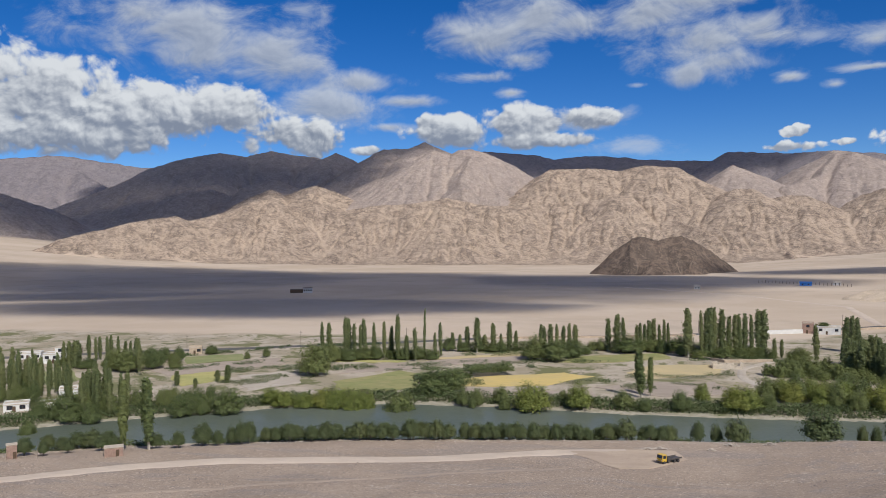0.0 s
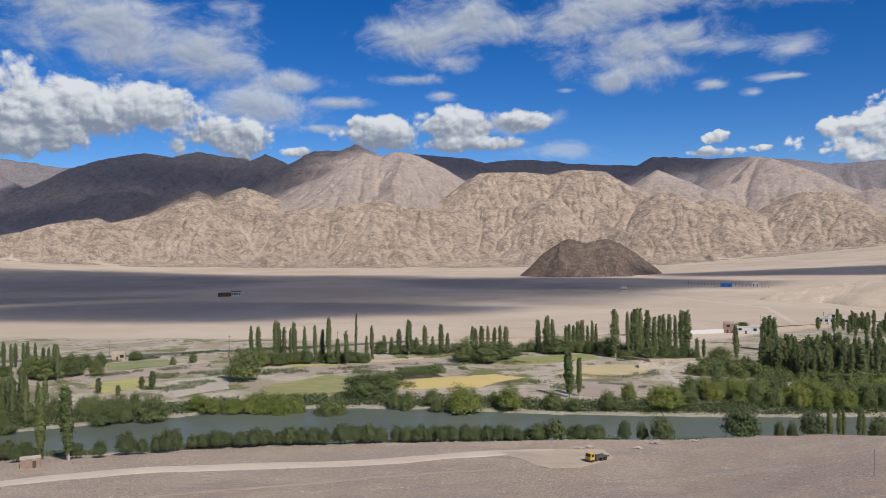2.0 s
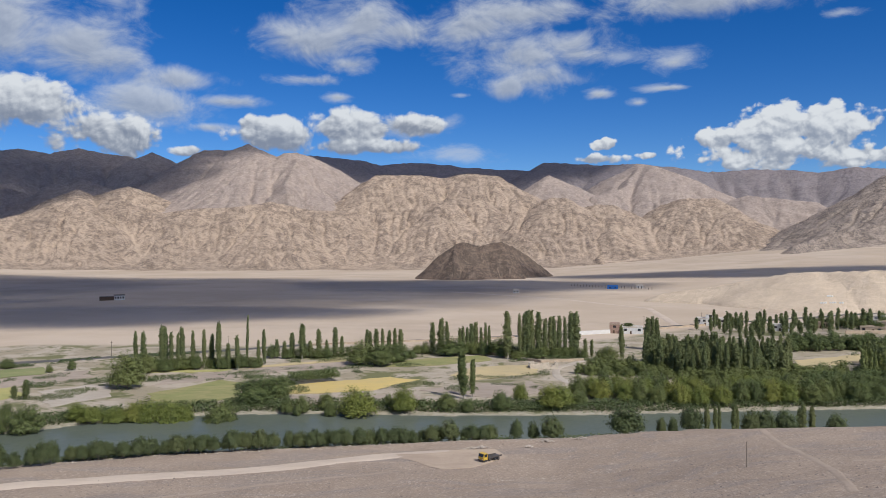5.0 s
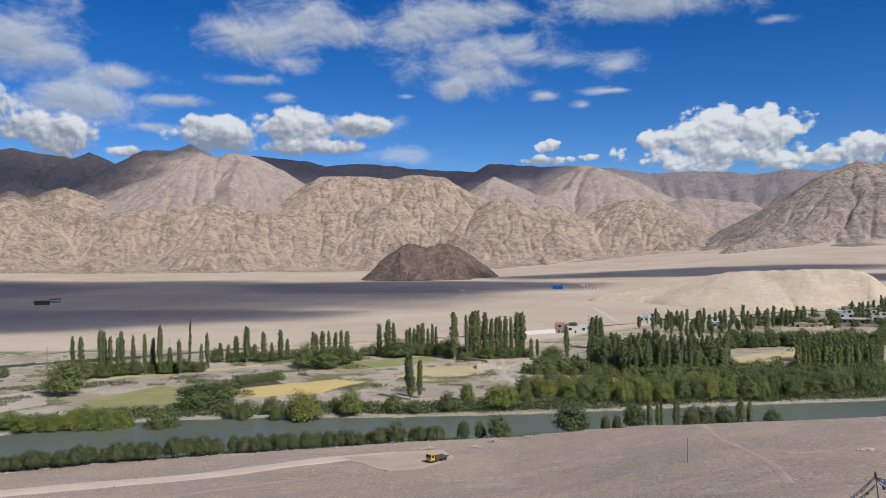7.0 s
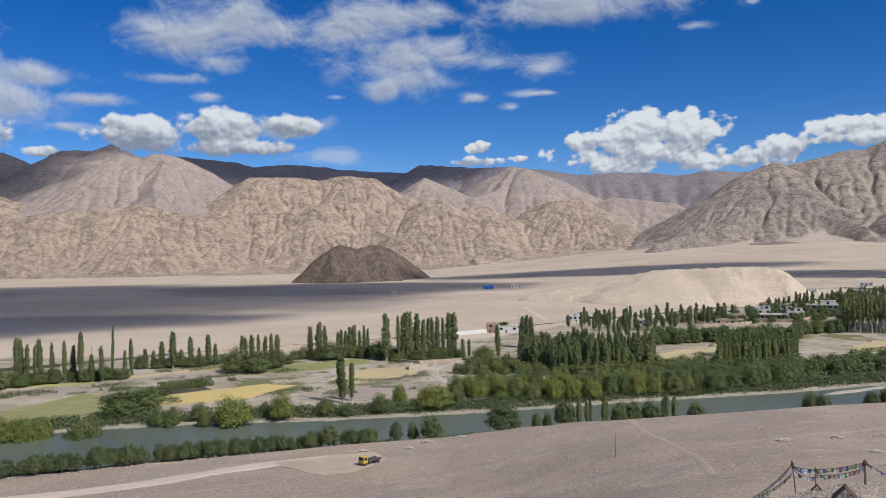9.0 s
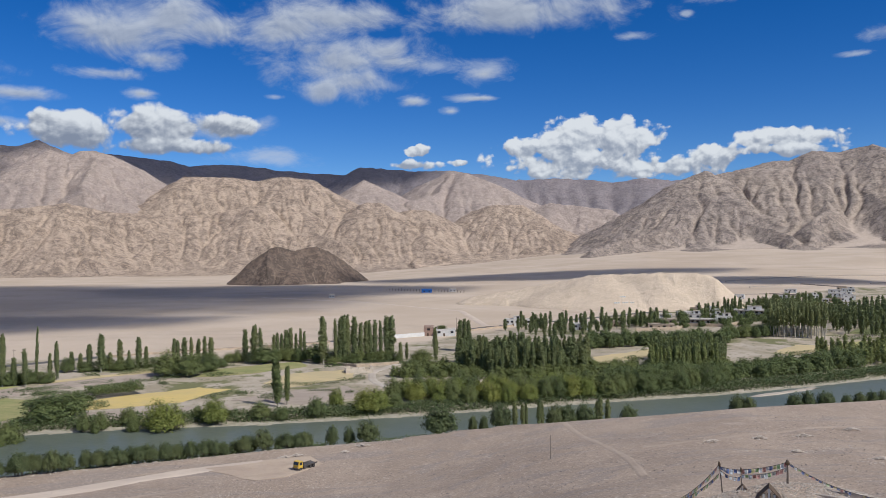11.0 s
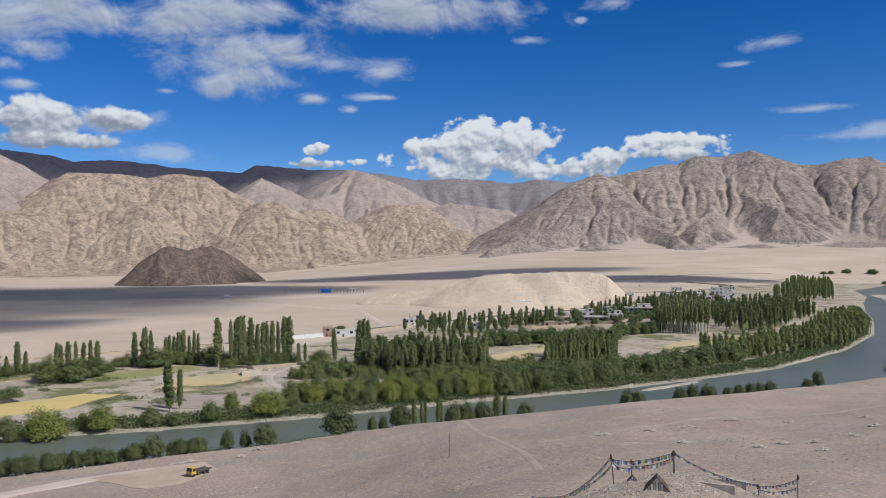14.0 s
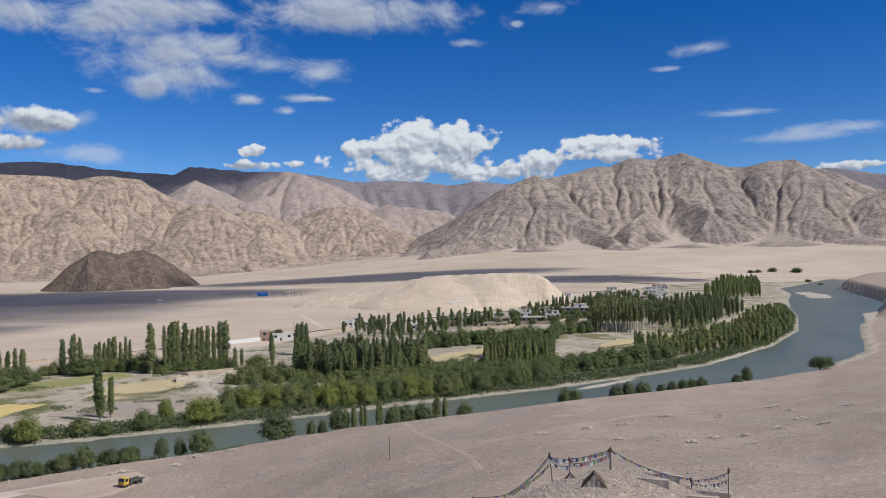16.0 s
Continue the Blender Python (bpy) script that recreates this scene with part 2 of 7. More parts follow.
def ground_material():
    """Desert sand, stony hillside and farm soil on one sheet; the masks say what kind of ground lies where."""
    m, g = material("valley_ground")
    big, mid = g.noise(g.here, 0.006, 6.0, 0.6, 0.3), g.noise(g.here, 0.05, 6.0, 0.6)
    fine, grit = g.noise(g.here, 0.6, 6.0, 0.65), g.noise(g.here, 3.0, 4.0, 0.7)
    drift = g.noise(stretched(g, 0.0035, 0.011, 1.0, 8), 1.0, 5.0, 0.6, 0.4)
    sand = g.mix(g.ramp(big, 0.35, 0.65), (0.49, 0.385, 0.285), (0.57, 0.46, 0.352))
    sand = g.mix(g.math("MULTIPLY", g.ramp(drift, 0.5, 0.72), 0.45), sand, (0.36, 0.285, 0.225))
    sand = g.mix(g.math("MULTIPLY", g.ramp(fine, 0.58, 0.75), 0.25), sand, (0.33, 0.26, 0.2))
    streak = g.noise(stretched(g, 0.02, 0.13, 1.0, -24), 1.0, 6.0, 0.62, 0.7)
    hill = g.mix(g.ramp(mid, 0.34, 0.66), (0.335, 0.257, 0.195), (0.40, 0.31, 0.236))
    hill = g.mix(g.math("MULTIPLY", g.ramp(streak, 0.5, 0.62), 0.7), hill, (0.30, 0.25, 0.215))
    hill = g.mix(g.math("MULTIPLY", g.ramp(streak, 0.36, 0.24), 0.5), hill, (0.47, 0.38, 0.31))
    hill = g.mix(g.math("MULTIPLY", g.ramp(grit, 0.53, 0.60), 0.8), hill, (0.20, 0.155, 0.125))
    hill = g.mix(g.math("MULTIPLY", g.ramp(g.noise(g.here, 1.6, 5.0, 0.78), 0.54, 0.62), 0.75), hill, (0.60, 0.485, 0.375))
    soil = g.mix(g.ramp(mid, 0.4, 0.6), (0.46, 0.385, 0.30), (0.34, 0.285, 0.20))
    soil = g.mix(g.ramp(g.noise(g.here, 0.03, 7.0, 0.68, 0.5), 0.53, 0.60), soil, (0.18, 0.175, 0.085))
    soil = g.mix(g.math("MULTIPLY", g.ramp(g.noise(g.here, 0.25, 5.0, 0.7), 0.55, 0.66), 0.75), soil, (0.12, 0.125, 0.06))
    bank = g.mix(g.ramp(fine, 0.35, 0.65), (0.40, 0.355, 0.28), (0.28, 0.25, 0.18))
    tone = g.mix(mask_of(g, "farm"), sand, soil)
    tone = g.mix(mask_of(g, "hill"), tone, hill)
    tone = g.mix(mask_of(g, "shore"), tone, bank)
    g.put(g.bsdf.inputs["Base Color"], tone)
    g.bsdf.inputs["Roughness"].default_value = 0.95
    g.bsdf.inputs["Specular IOR Level"].default_value = 0.1
    bump(g, g.math("ADD", g.math("MULTIPLY", grit, 0.25), fine), 0.7, 0.35)
    return m


GROUND = ground_material()


def water_material():
    m, g = material("river_water")
    silt = g.noise(g.here, 0.02, 4.0, 0.5)
    g.put(g.bsdf.inputs["Base Color"], g.mix(g.ramp(silt, 0.35, 0.65), (0.108, 0.125, 0.095), (0.135, 0.15, 0.118)))
    g.bsdf.inputs["Roughness"].default_value = 0.3
    g.bsdf.inputs["IOR"].default_value = 1.33
    g.bsdf.inputs["Specular IOR Level"].default_value = 0.22
    ripple = g.math("ADD", g.noise(stretched(g, 0.5, 1.3, 1.0), 1.0, 4.0, 0.6), g.math("MULTIPLY", g.noise(g.here, 0.08, 3.0), 2.0))
    bump(g, ripple, 0.4, 0.2)
    return m


WATER = water_material()

# ---- ground forms ----
def hash_grid(ix, iy, seed):
    n = (ix.astype(np.int64) * 374761393 + iy.astype(np.int64) * 668265263 + seed * 974711) & 0x7FFFFFFF
    n = ((n ^ (n >> 13)) * 1274126177) & 0x7FFFFFFF
    return ((n ^ (n >> 16)) & 0xFFFF) / 65535.0 * 2 * np.pi


def wave(x, y, seed=0):
    """Gradient noise on arrays, about -0.7 to 0.7."""
    x, y = np.asarray(x, float), np.asarray(y, float)
    ix, iy = np.floor(x), np.floor(y)
    fx, fy = x - ix, y - iy
    u, v = fx * fx * fx * (fx * (fx * 6 - 15) + 10), fy * fy * fy * (fy * (fy * 6 - 15) + 10)

    def corner(dx, dy):
        a = hash_grid(ix + dx, iy + dy, seed)
        return np.cos(a) * (fx - dx) + np.sin(a) * (fy - dy)
    low = corner(0, 0) * (1 - u) + corner(1, 0) * u
    top = corner(0, 1) * (1 - u) + corner(1, 1) * u
    return low * (1 - v) + top * v


def rolling(x, y, size, octaves=4, seed=0, keep=0.5):
    total, k = 0.0, 1.0
    for i in range(octaves):
        total = total + k * wave(x / size * 2 ** i, y / size * 2 ** i, seed + i)
        k *= keep
    return total


def crests(x, y, size, octaves=4, seed=0, keep=0.55):
    """Ridged noise, 0 in the gullies to 1 on sharp crests."""
    total, k, full = 0.0, 1.0, 0.0
    for i in range(octaves):
        total = total + k * np.clip(1 - 2 * np.abs(wave(x / size * 2 ** i, y / size * 2 ** i, seed + i)), 0, 1) ** 1.6
        full += k
        k *= keep
    return total / full


def ease(x, lo, hi):
    t = np.clip((x - lo) / (hi - lo), 0, 1)
    return t * t * (3 - 2 * t)


NEAR_BANK = [(-330, 60), (-250, 120), (-195, 160), (-150, 187), (-90, 206), (-15, 221), (20, 226), (70, 233), (140, 238), (200, 246),
             (277, 268), (353, 308), (464, 409), (560, 478), (672, 562), (852, 786), (1100, 960)]
FAR_BANK = [(1080, 1010), (804, 830), (711, 720), (560, 570), (483, 481), (400, 400), (331, 348), (248, 303), (200, 289), (154, 279), (86, 271),
            (35, 263), (-17, 259), (-54, 261), (-93, 258), (-119, 249), (-157, 222), (-178, 207), (-200, 188), (-265, 140), (-350, 85)]
RIVER = NEAR_BANK + FAR_BANK


def to_line(x, y, line):
    best = np.full(np.shape(x), 1e9)
    for (ax, ay), (bx, by) in zip(line[:-1], line[1:]):
        dx, dy = bx - ax, by - ay
        t = np.clip(((x - ax) * dx + (y - ay) * dy) / (dx * dx + dy * dy), 0, 1)
        best = np.minimum(best, np.hypot(x - ax - t * dx, y - ay - t * dy))
    return best


def within(x, y, ring):
    inside = np.zeros(np.shape(x), bool)
    for (ax, ay), (bx, by) in zip(ring, ring[1:] + ring[:1]):
        if ay != by:
            cut = ((ay > y) != (by > y)) & (x < (bx - ax) * (y - ay) / (by - ay) + ax)
            inside ^= cut
    return inside


NEAR_SIDE = NEAR_BANK + [(3000, 900), (3000, -5000), (-5000, -5000), (-5000, 60)]
# by bearing: height and angle of the shoulder of the lookout's hill, and the rise of the fans at the foot of the ranges
SHOULDER = [(-180, 3, 13), (-46, 3, 13.2), (-32, 3, 13.9), (-16, 3, 14.1), (-4, 3, 13.8), (5, 3.6, 13.36), (12.7, 6, 12.5), (17, 8, 12.2), (23.5, 9.5, 11.5),
            (29.5, 10.5, 10.7), (37.4, 8, 9.66), (43, 4.5, 8.7), (46.3, 2.5, 8.0), (50, 2.5, 7.0), (60, 2.5, 7.0), (180, 3, 10)]
FANS = [(-180, 60), (-47, 50), (-40, 30), (-33, 15), (-24, 6), (-8, 0), (4, 3), (9, 14), (18, 36), (24, 50), (37, 55), (50, 48), (180, 50)]


KNOB = 5.2


def column(rows, i):
    return [r[i] for r in rows]


def height(x, y):
    x, y = np.asarray(x, float), np.asarray(y, float)
    r, a = np.hypot(x, y), np.degrees(np.arctan2(x, y))
    near = within(x, y, NEAR_SIDE)
    wet = within(x, y, RIVER)
    edge = to_line(x, y, NEAR_BANK + FAR_BANK)
    edge = edge + rolling(x, y, 22, 3, 5) * 2.2 * np.clip(edge / 3, 0, 1)
    # valley floor, plain and fans
    far = 0.25 + 1.3 * ease(edge, 0.5, 9) + 1.2 * ease(edge, 30, 160) + rolling(x, y, 60, 3, 11) * 0.5 * ease(edge, 5, 40)
    far = far + rolling(x, y, 260, 4, 12) * 1.6 * ease(r, 480, 900)
    fan = np.interp(a, column(FANS, 0), column(FANS, 1))
    far = far + fan * np.clip((r - 950) / 1050, 0, 3) ** 1.4 * ease(edge, 10, 320)
    # hill of the lookout
    zs, es = np.interp(a, column(SHOULDER, 0), column(SHOULDER, 1)), np.interp(a, column(SHOULDER, 0), column(SHOULDER, 2))
    rs = (55.0 - zs) / np.tan(np.radians(es))
    up = np.clip(rs - r, 0, None)
    slope = zs + 0.22 * np.clip(60 - r, 0, None) + (32.0 - zs) * np.clip(up / np.maximum(rs - 60, 1), 0, 1) ** (2.1 - 0.6 * ease(a, 2, 26))
    foot = 53.2 - np.clip(r - 4, 0, None) * 0.85
    slope = np.minimum(np.maximum(slope, foot), 53.2)
    slope = slope + rolling(x, y, 45, 4, 21) * np.clip(up / 40, 0.15, 1) * 1.3 * ease(r, 20, 60)
    terrace = rolling(x * 0.35 + y * 0.2, y - x * 0.45, 12, 3, 27) * 0.22 * ease(r, 60, 110)
    slope = slope + terrace * ease(up, 0, 30)
    slope = slope + KNOB * np.exp(-((x - 42) ** 2 / 200 + (y - 62) ** 2 / 60))
    drop = np.clip(r - rs, 0, None)
    slope = slope - zs * ease(drop, 0, 26)
    slope = np.minimum(slope, 0.3 + 0.35 * edge + 60 * ease(edge, 8, 60))
    hill = np.maximum(slope, 0.3 + 0.9 * ease(edge, 0.5, 8))
    rim = 12.0 * ease(edge, 1, 12) * ease(r, 640, 780) * ease(a, 44, 47)
    hill = np.maximum(np.maximum(hill, rim), np.minimum(far, 200) * ease(r, 800, 1200))
    z = np.where(near, hill, far)
    bed = -1.6 * ease(edge, 0, 8) - 0.05
    return np.where(wet, bed, z), near, wet, edge


def lie(x, y):
    return float(height(np.array([x]), np.array([y]))[0][0])


def grid_mesh(name, x, y, z, ring=False):
    """A sheet from a grid of places."""
    na, nr = x.shape
    me = bpy.data.meshes.new(name)
    co = np.stack([x, y, z], -1).reshape(-1, 3)
    i, j = np.meshgrid(np.arange(na if ring else na - 1), np.arange(nr - 1), indexing="ij")
    i2 = (i + 1) % na
    quads = np.stack([i * nr + j, i * nr + j + 1, i2 * nr + j + 1, i2 * nr + j], -1).reshape(-1, 4)
    me.vertices.add(len(co))
    me.vertices.foreach_set("co", co.ravel())
    me.loops.add(quads.size)
    me.loops.foreach_set("vertex_index", quads.ravel().astype(np.int32))
    me.polygons.add(len(quads))
    me.polygons.foreach_set("loop_start", (np.arange(len(quads)) * 4).astype(np.int32))
    me.update(calc_edges=True)
    me.validate()
    me.polygons.foreach_set("use_smooth", np.ones(len(me.polygons), bool))
    return me


def add_mask(me, name, values):
    me.attributes.new(name, "FLOAT", "POINT").data.foreach_set("value", np.asarray(values, np.float32).ravel())


turns = np.radians(np.concatenate([np.arange(-180, -53, 4.0), np.arange(-52, 56, 0.25), np.arange(57, 180, 4.0)]))
reach = np.concatenate([np.geomspace(0.03, 60, 50)[:-1], np.geomspace(60, 330, 200)[:-1], np.geomspace(330, 1500, 110)[:-1], np.geomspace(1500, 4900, 50)])
A, R = np.meshgrid(turns, reach, indexing="ij")
X, Y = R * np.sin(A), R * np.cos(A)
Z, near_side, wet_side, edge_far = height(X, Y)
ground_sheet = grid_mesh("ground", X, Y, Z, ring=True)
# farm land lies in a belt along the far bank
belt = np.interp(X, [-400, -200, -60, 40, 110, 250, 400, 560, 700, 820], [415, 425, 425, 440, 500, 590, 720, 850, 930, 960])
farm = (~near_side) * (1 - ease(Y + rolling(X, Y, 40, 3, 31) * 14, belt - 10, belt + 6))
add_mask(ground_sheet, "farm", farm)
add_mask(ground_sheet, "hill", near_side * ease(edge_far, 3, 9))
add_mask(ground_sheet, "shore", np.where(wet_side, 1.0, 1 - ease(edge_far + rolling(X, Y, 9, 2, 33) * 3, 2, 5)))
ground_sheet.materials.append(GROUND)
tagged(new("ground", ground_sheet), "pale desert plain, stony hillside and farm soil in a valley", "ground", kind="structure")

# ---- river ----
bm = bmesh.new()
low = [bm.verts.new((x, y - 6, 0.12)) for x, y in NEAR_BANK]
top = [bm.verts.new((x, y + 6, 0.12)) for x, y in FAR_BANK]
bm.faces.new(low + top)
bmesh.ops.triangulate(bm, faces=bm.faces[:])
river = bpy.data.meshes.new("river")
bm.to_mesh(river)
river.materials.append(WATER)
tagged(new("river", river), "calm grey-green river between low banks", "river", kind="structure")

# ---- ranges ----
def polar(a, e, r):
    """A summit by its bearing and rise from the lookout, in degrees, and its distance."""
    a = radians(a)
    return r * math.sin(a), r * math.cos(a), 55.0 + r * math.tan(radians(e))


def level(z, cells):
    """Heights averaged over the neighbourhood, twice."""
    for _ in range(2):
        for axis, n in enumerate(cells):
            wide = [(0, 0), (0, 0)]
            wide[axis] = (n + 1, n)
            s = np.cumsum(np.pad(z, wide, mode="edge"), axis=axis)
            k = z.shape[axis]
            z = (np.take(s, np.arange(2 * n + 1, 2 * n + 1 + k), axis) - np.take(s, np.arange(0, k), axis)) / (2 * n + 1)
    return z


class Relief:
    """Mountains raised on a fan-shaped grid from their crest lines."""

    def __init__(self, a0, a1, da, r0, r1, nr, seed):
        self.a, self.r = np.radians(np.arange(a0, a1, da)), np.geomspace(r0, r1, nr)
        self.A, self.R = np.meshgrid(self.a, self.r, indexing="ij")
        self.x, self.y = self.R * np.sin(self.A), self.R * np.cos(self.A)
        self.wx = self.x + rolling(self.x, self.y, 180, 4, seed) * 20
        self.wy = self.y + rolling(self.x, self.y, 180, 4, seed + 9) * 20
        self.h, self.d = np.full(self.x.shape, -60.0), np.full(self.x.shape, 400.0)
        self.seed, self.rng = seed, random.Random(seed)

    def rib(self, p, q, fall):
        """One straight piece of crest from p to q, whose sides fall away."""
        tall = max(p[2], q[2]) + 60
        span = tall / fall * 1.35
        pa, qa = math.atan2(p[0], p[1]), math.atan2(q[0], q[1])
        pr, qr = math.hypot(p[0], p[1]), math.hypot(q[0], q[1])
        wide = span / max(min(pr, qr) - span * 0.3, 500)
        i0, i1 = np.searchsorted(self.a, [min(pa, qa) - wide, max(pa, qa) + wide])
        j0, j1 = np.searchsorted(self.r, [min(pr, qr) - span, max(pr, qr) + span])
        if i1 <= i0 or j1 <= j0:
            return
        s = (slice(i0, i1), slice(j0, j1))
        x, y = self.wx[s], self.wy[s]
        dx, dy = q[0] - p[0], q[1] - p[1]
        t = np.clip(((x - p[0]) * dx + (y - p[1]) * dy) / (dx * dx + dy * dy + 1e-6), 0, 1)
        d = np.hypot(x - p[0] - t * dx, y - p[1] - t * dy)
        z = p[2] + (q[2] - p[2]) * t
        h = -60 + (z + 60) * np.clip(1 - d / ((z + 60) / fall * 1.3), 0, 1) ** 1.25
        better = h > self.h[s]
        self.h[s] = np.where(better, h, self.h[s])
        self.d[s] = np.where(better, d, self.d[s])

    def ridge(self, crest, fall=0.60, spur_fall=0.50, every=120, lean=0.0):
        """A crest line with spurs that run down towards the valley."""
        pts = [polar(*c) for c in crest]
        for p, q in zip(pts[:-1], pts[1:]):
            self.rib(p, q, fall)
            if not every:
                continue
            n = max(1, round(math.dist(p, q) / every))
            for k in range(n):
                if self.rng.random() < 0.2:
                    continue
                t = (k + self.rng.uniform(0.1, 0.9)) / n
                base = [p[i] + (q[i] - p[i]) * t for i in range(3)]
                way = math.atan2(-base[0], -base[1]) + self.rng.uniform(-0.6, 0.6) + lean
                for leg in range(8):
                    step = self.rng.uniform(45, 85)
                    tip = [base[0] + math.sin(way) * step, base[1] + math.cos(way) * step,
                           base[2] - step * spur_fall * max(0.55, 1.35 - 0.16 * leg) * self.rng.uniform(0.6, 1.4)]
                    if tip[2] < -20:
                        break
                    self.rib(base, tip, fall * 1.3)
                    if self.rng.random() < 0.8:
                        side = way + self.rng.choice((-1, 1)) * self.rng.uniform(0.5, 1.0)
                        off = self.rng.uniform(35, 80)
                        self.rib(tip, (tip[0] + math.sin(side) * off, tip[1] + math.cos(side) * off, tip[2] - off * 0.62), fall * 1.45)
                    base, way = tip, way + self.rng.uniform(-0.4, 0.4)

    def weather(self, z, rounds, drops, steps=70):
        """Rain runs down the slopes: it cuts gullies and lays down scree. Returns the worn heights, the scree and the runs."""
        rng = np.random.default_rng(self.seed + 3)
        na, nr = z.shape
        sx = self.R * (self.a[1] - self.a[0])
        sy = np.gradient(self.r)[None, :] * np.ones((na, 1))
        stride = float(np.median(sx) + np.median(sy)) / 2
        laid, run = np.zeros(z.shape), np.zeros(z.shape)
        keep = z.copy()
        for _ in range(rounds):
            p = np.stack([rng.uniform(1, na - 3, drops), rng.uniform(1, nr - 3, drops)])
            way, speed, water, load = np.zeros((2, drops)), np.ones(drops), np.ones(drops), np.zeros(drops)
            live = np.ones(drops, bool)
            for _ in range(steps):
                i, j = p[0].astype(int), p[1].astype(int)
                u, v = p[0] - i, p[1] - j
                h00, h10, h01, h11 = z[i, j], z[i + 1, j], z[i, j + 1], z[i + 1, j + 1]
                gx = ((h10 - h00) * (1 - v) + (h11 - h01) * v) / sx[i, j]
                gy = ((h01 - h00) * (1 - u) + (h11 - h10) * u) / sy[i, j]
                here = h00 * (1 - u) * (1 - v) + h10 * u * (1 - v) + h01 * (1 - u) * v + h11 * u * v
                way = way * 0.25 - np.stack([gx, gy]) * 0.75
                way /= np.sqrt((way ** 2).sum(0)) + 1e-6
                q = p + way * stride / np.stack([sx[i, j], sy[i, j]])
                q[0], q[1] = np.clip(q[0], 1, na - 3), np.clip(q[1], 1, nr - 3)
                k, l = q[0].astype(int), q[1].astype(int)
                s, t = q[0] - k, q[1] - l
                there = z[k, l] * (1 - s) * (1 - t) + z[k + 1, l] * s * (1 - t) + z[k, l + 1] * (1 - s) * t + z[k + 1, l + 1] * s * t
                fall = there - here
                live = live & (q[0] > 2) & (q[0] < na - 4) & (q[1] > 2) & (q[1] < nr - 4) & (speed > 0.25)
                room = np.maximum(-fall, 0.03 * stride) * speed * water * 0.5
                drop = np.where(fall > 0, np.minimum(fall, load), np.where(load > room, (load - room) * 0.15, 0.0)) * live
                cut = np.where((fall <= 0) & (load <= room), np.minimum((room - load) * 0.035, -fall * 0.12), 0.0) * live
                load += cut - drop
                change = drop - cut
                shift = np.zeros(z.shape)
                for di, dj, wt in ((0, 0, (1 - u) * (1 - v)), (1, 0, u * (1 - v)), (0, 1, (1 - u) * v), (1, 1, u * v)):
                    np.add.at(shift, (i + di, j + dj), change * wt)
                z += np.clip(shift, -0.35, 0.2)
                np.add.at(laid, (i, j), drop)
                np.add.at(run, (i, j), water * live)
                speed = np.sqrt(np.maximum(speed ** 2 - fall * 0.12, 0.05))
                water *= 0.985
                p = q
            soft = z.copy()
            soft[1:-1, 1:-1] = (z[:-2, 1:-1] + z[2:, 1:-1] + z[1:-1, :-2] + z[1:-1, 2:]) / 4
            z = np.clip(z * 0.86 + soft * 0.14, keep - 26, keep + 7)
        top = np.clip(1 - self.d / 25, 0, 1)
        return z * (1 - top) + keep * top, laid, run

    def finish(self, name, label, mat, rough=1.0, rounds=5, drops=40000, blown=64.0):
        x, y, s = self.x, self.y, self.seed
        away = np.clip(self.d / 40, 0.15, 1)
        low = np.clip((self.h + 10) / 60, 0, 1)
        # gullies run down towards the valley, so they are drawn out along the line of fall
        across, down = self.A * self.r.mean() + (self.wx - x) * 1.2, self.R + (self.wy - y) * 1.2
        gully = 0.5 * crests(across, down / 3.2, 110, 3, s + 40) + 0.5 * crests(self.wx, self.wy, 90, 4, s + 44)
        z = self.h + rough * low * (away * (gully - 0.5) * 14 + rolling(x, y, 26, 3, s + 60) * 2.4)
        ground_z = height(x, y)[0]
        laid = run = np.zeros(z.shape)
        if rounds:
            z, laid, run = self.weather(np.maximum(z, ground_z - 1.0), rounds, drops)
        # blown sand fills the hollows, most of all low down, and laps against the foot of the slopes
        cells = (max(2, int(blown / (self.R.mean() * (self.a[1] - self.a[0])))), max(2, int(blown / np.gradient(self.r).mean())))
        high = np.clip((z - ground_z) / 260, 0, 1)
        fill = level(z, cells) - blown * (0.06 + 0.42 * high) + rolling(x, y, 150, 3, s + 70) * 6 * high - 3
        fill = np.maximum(fill, ground_z + blown * 0.22 * np.clip((z - ground_z) / (blown * 0.6), -1, 1) - 2)
        lap = 14.0 * np.clip((z - ground_z) / 30, 0.02, 1)
        gap = np.clip(0.5 + 0.5 * (fill - z) / lap, 0, 1)
        z = z * (1 - gap) + fill * gap + lap * gap * (1 - gap)
        rugged = crests(self.wx, self.wy, 52, 3, s + 80, 0.65) - 0.45
        z = z + rugged * 4.5 * rough * (1 - gap) * np.clip((z - ground_z) / 25, 0, 1) * np.clip(self.d / 30, 0.3, 1)
        over = z - ground_z
        z = np.where(over < 1.6, ground_z + np.maximum(1.6 + (over - 1.6) * 2.2, -8), z)
        z[0, :] = z[-1, :] = -60
        z[:, 0] = np.minimum(z[:, 0], ground_z[:, 0] - 6)
        me = grid_mesh(name, x, y, z)
        add_mask(me, "rib", np.clip(gully * 0.8 + np.clip(1 - self.d / 60, 0, 1) * 0.35, 0, 1))
        add_mask(me, "sand", gap)
        add_mask(me, "run", np.clip(np.log1p(run) / (np.percentile(np.log1p(run), 98) + 1e-6), 0, 1))
        me.materials.append(mat)
        return tagged(new(name, me), label, "mountain", "mountain ranges round the valley")


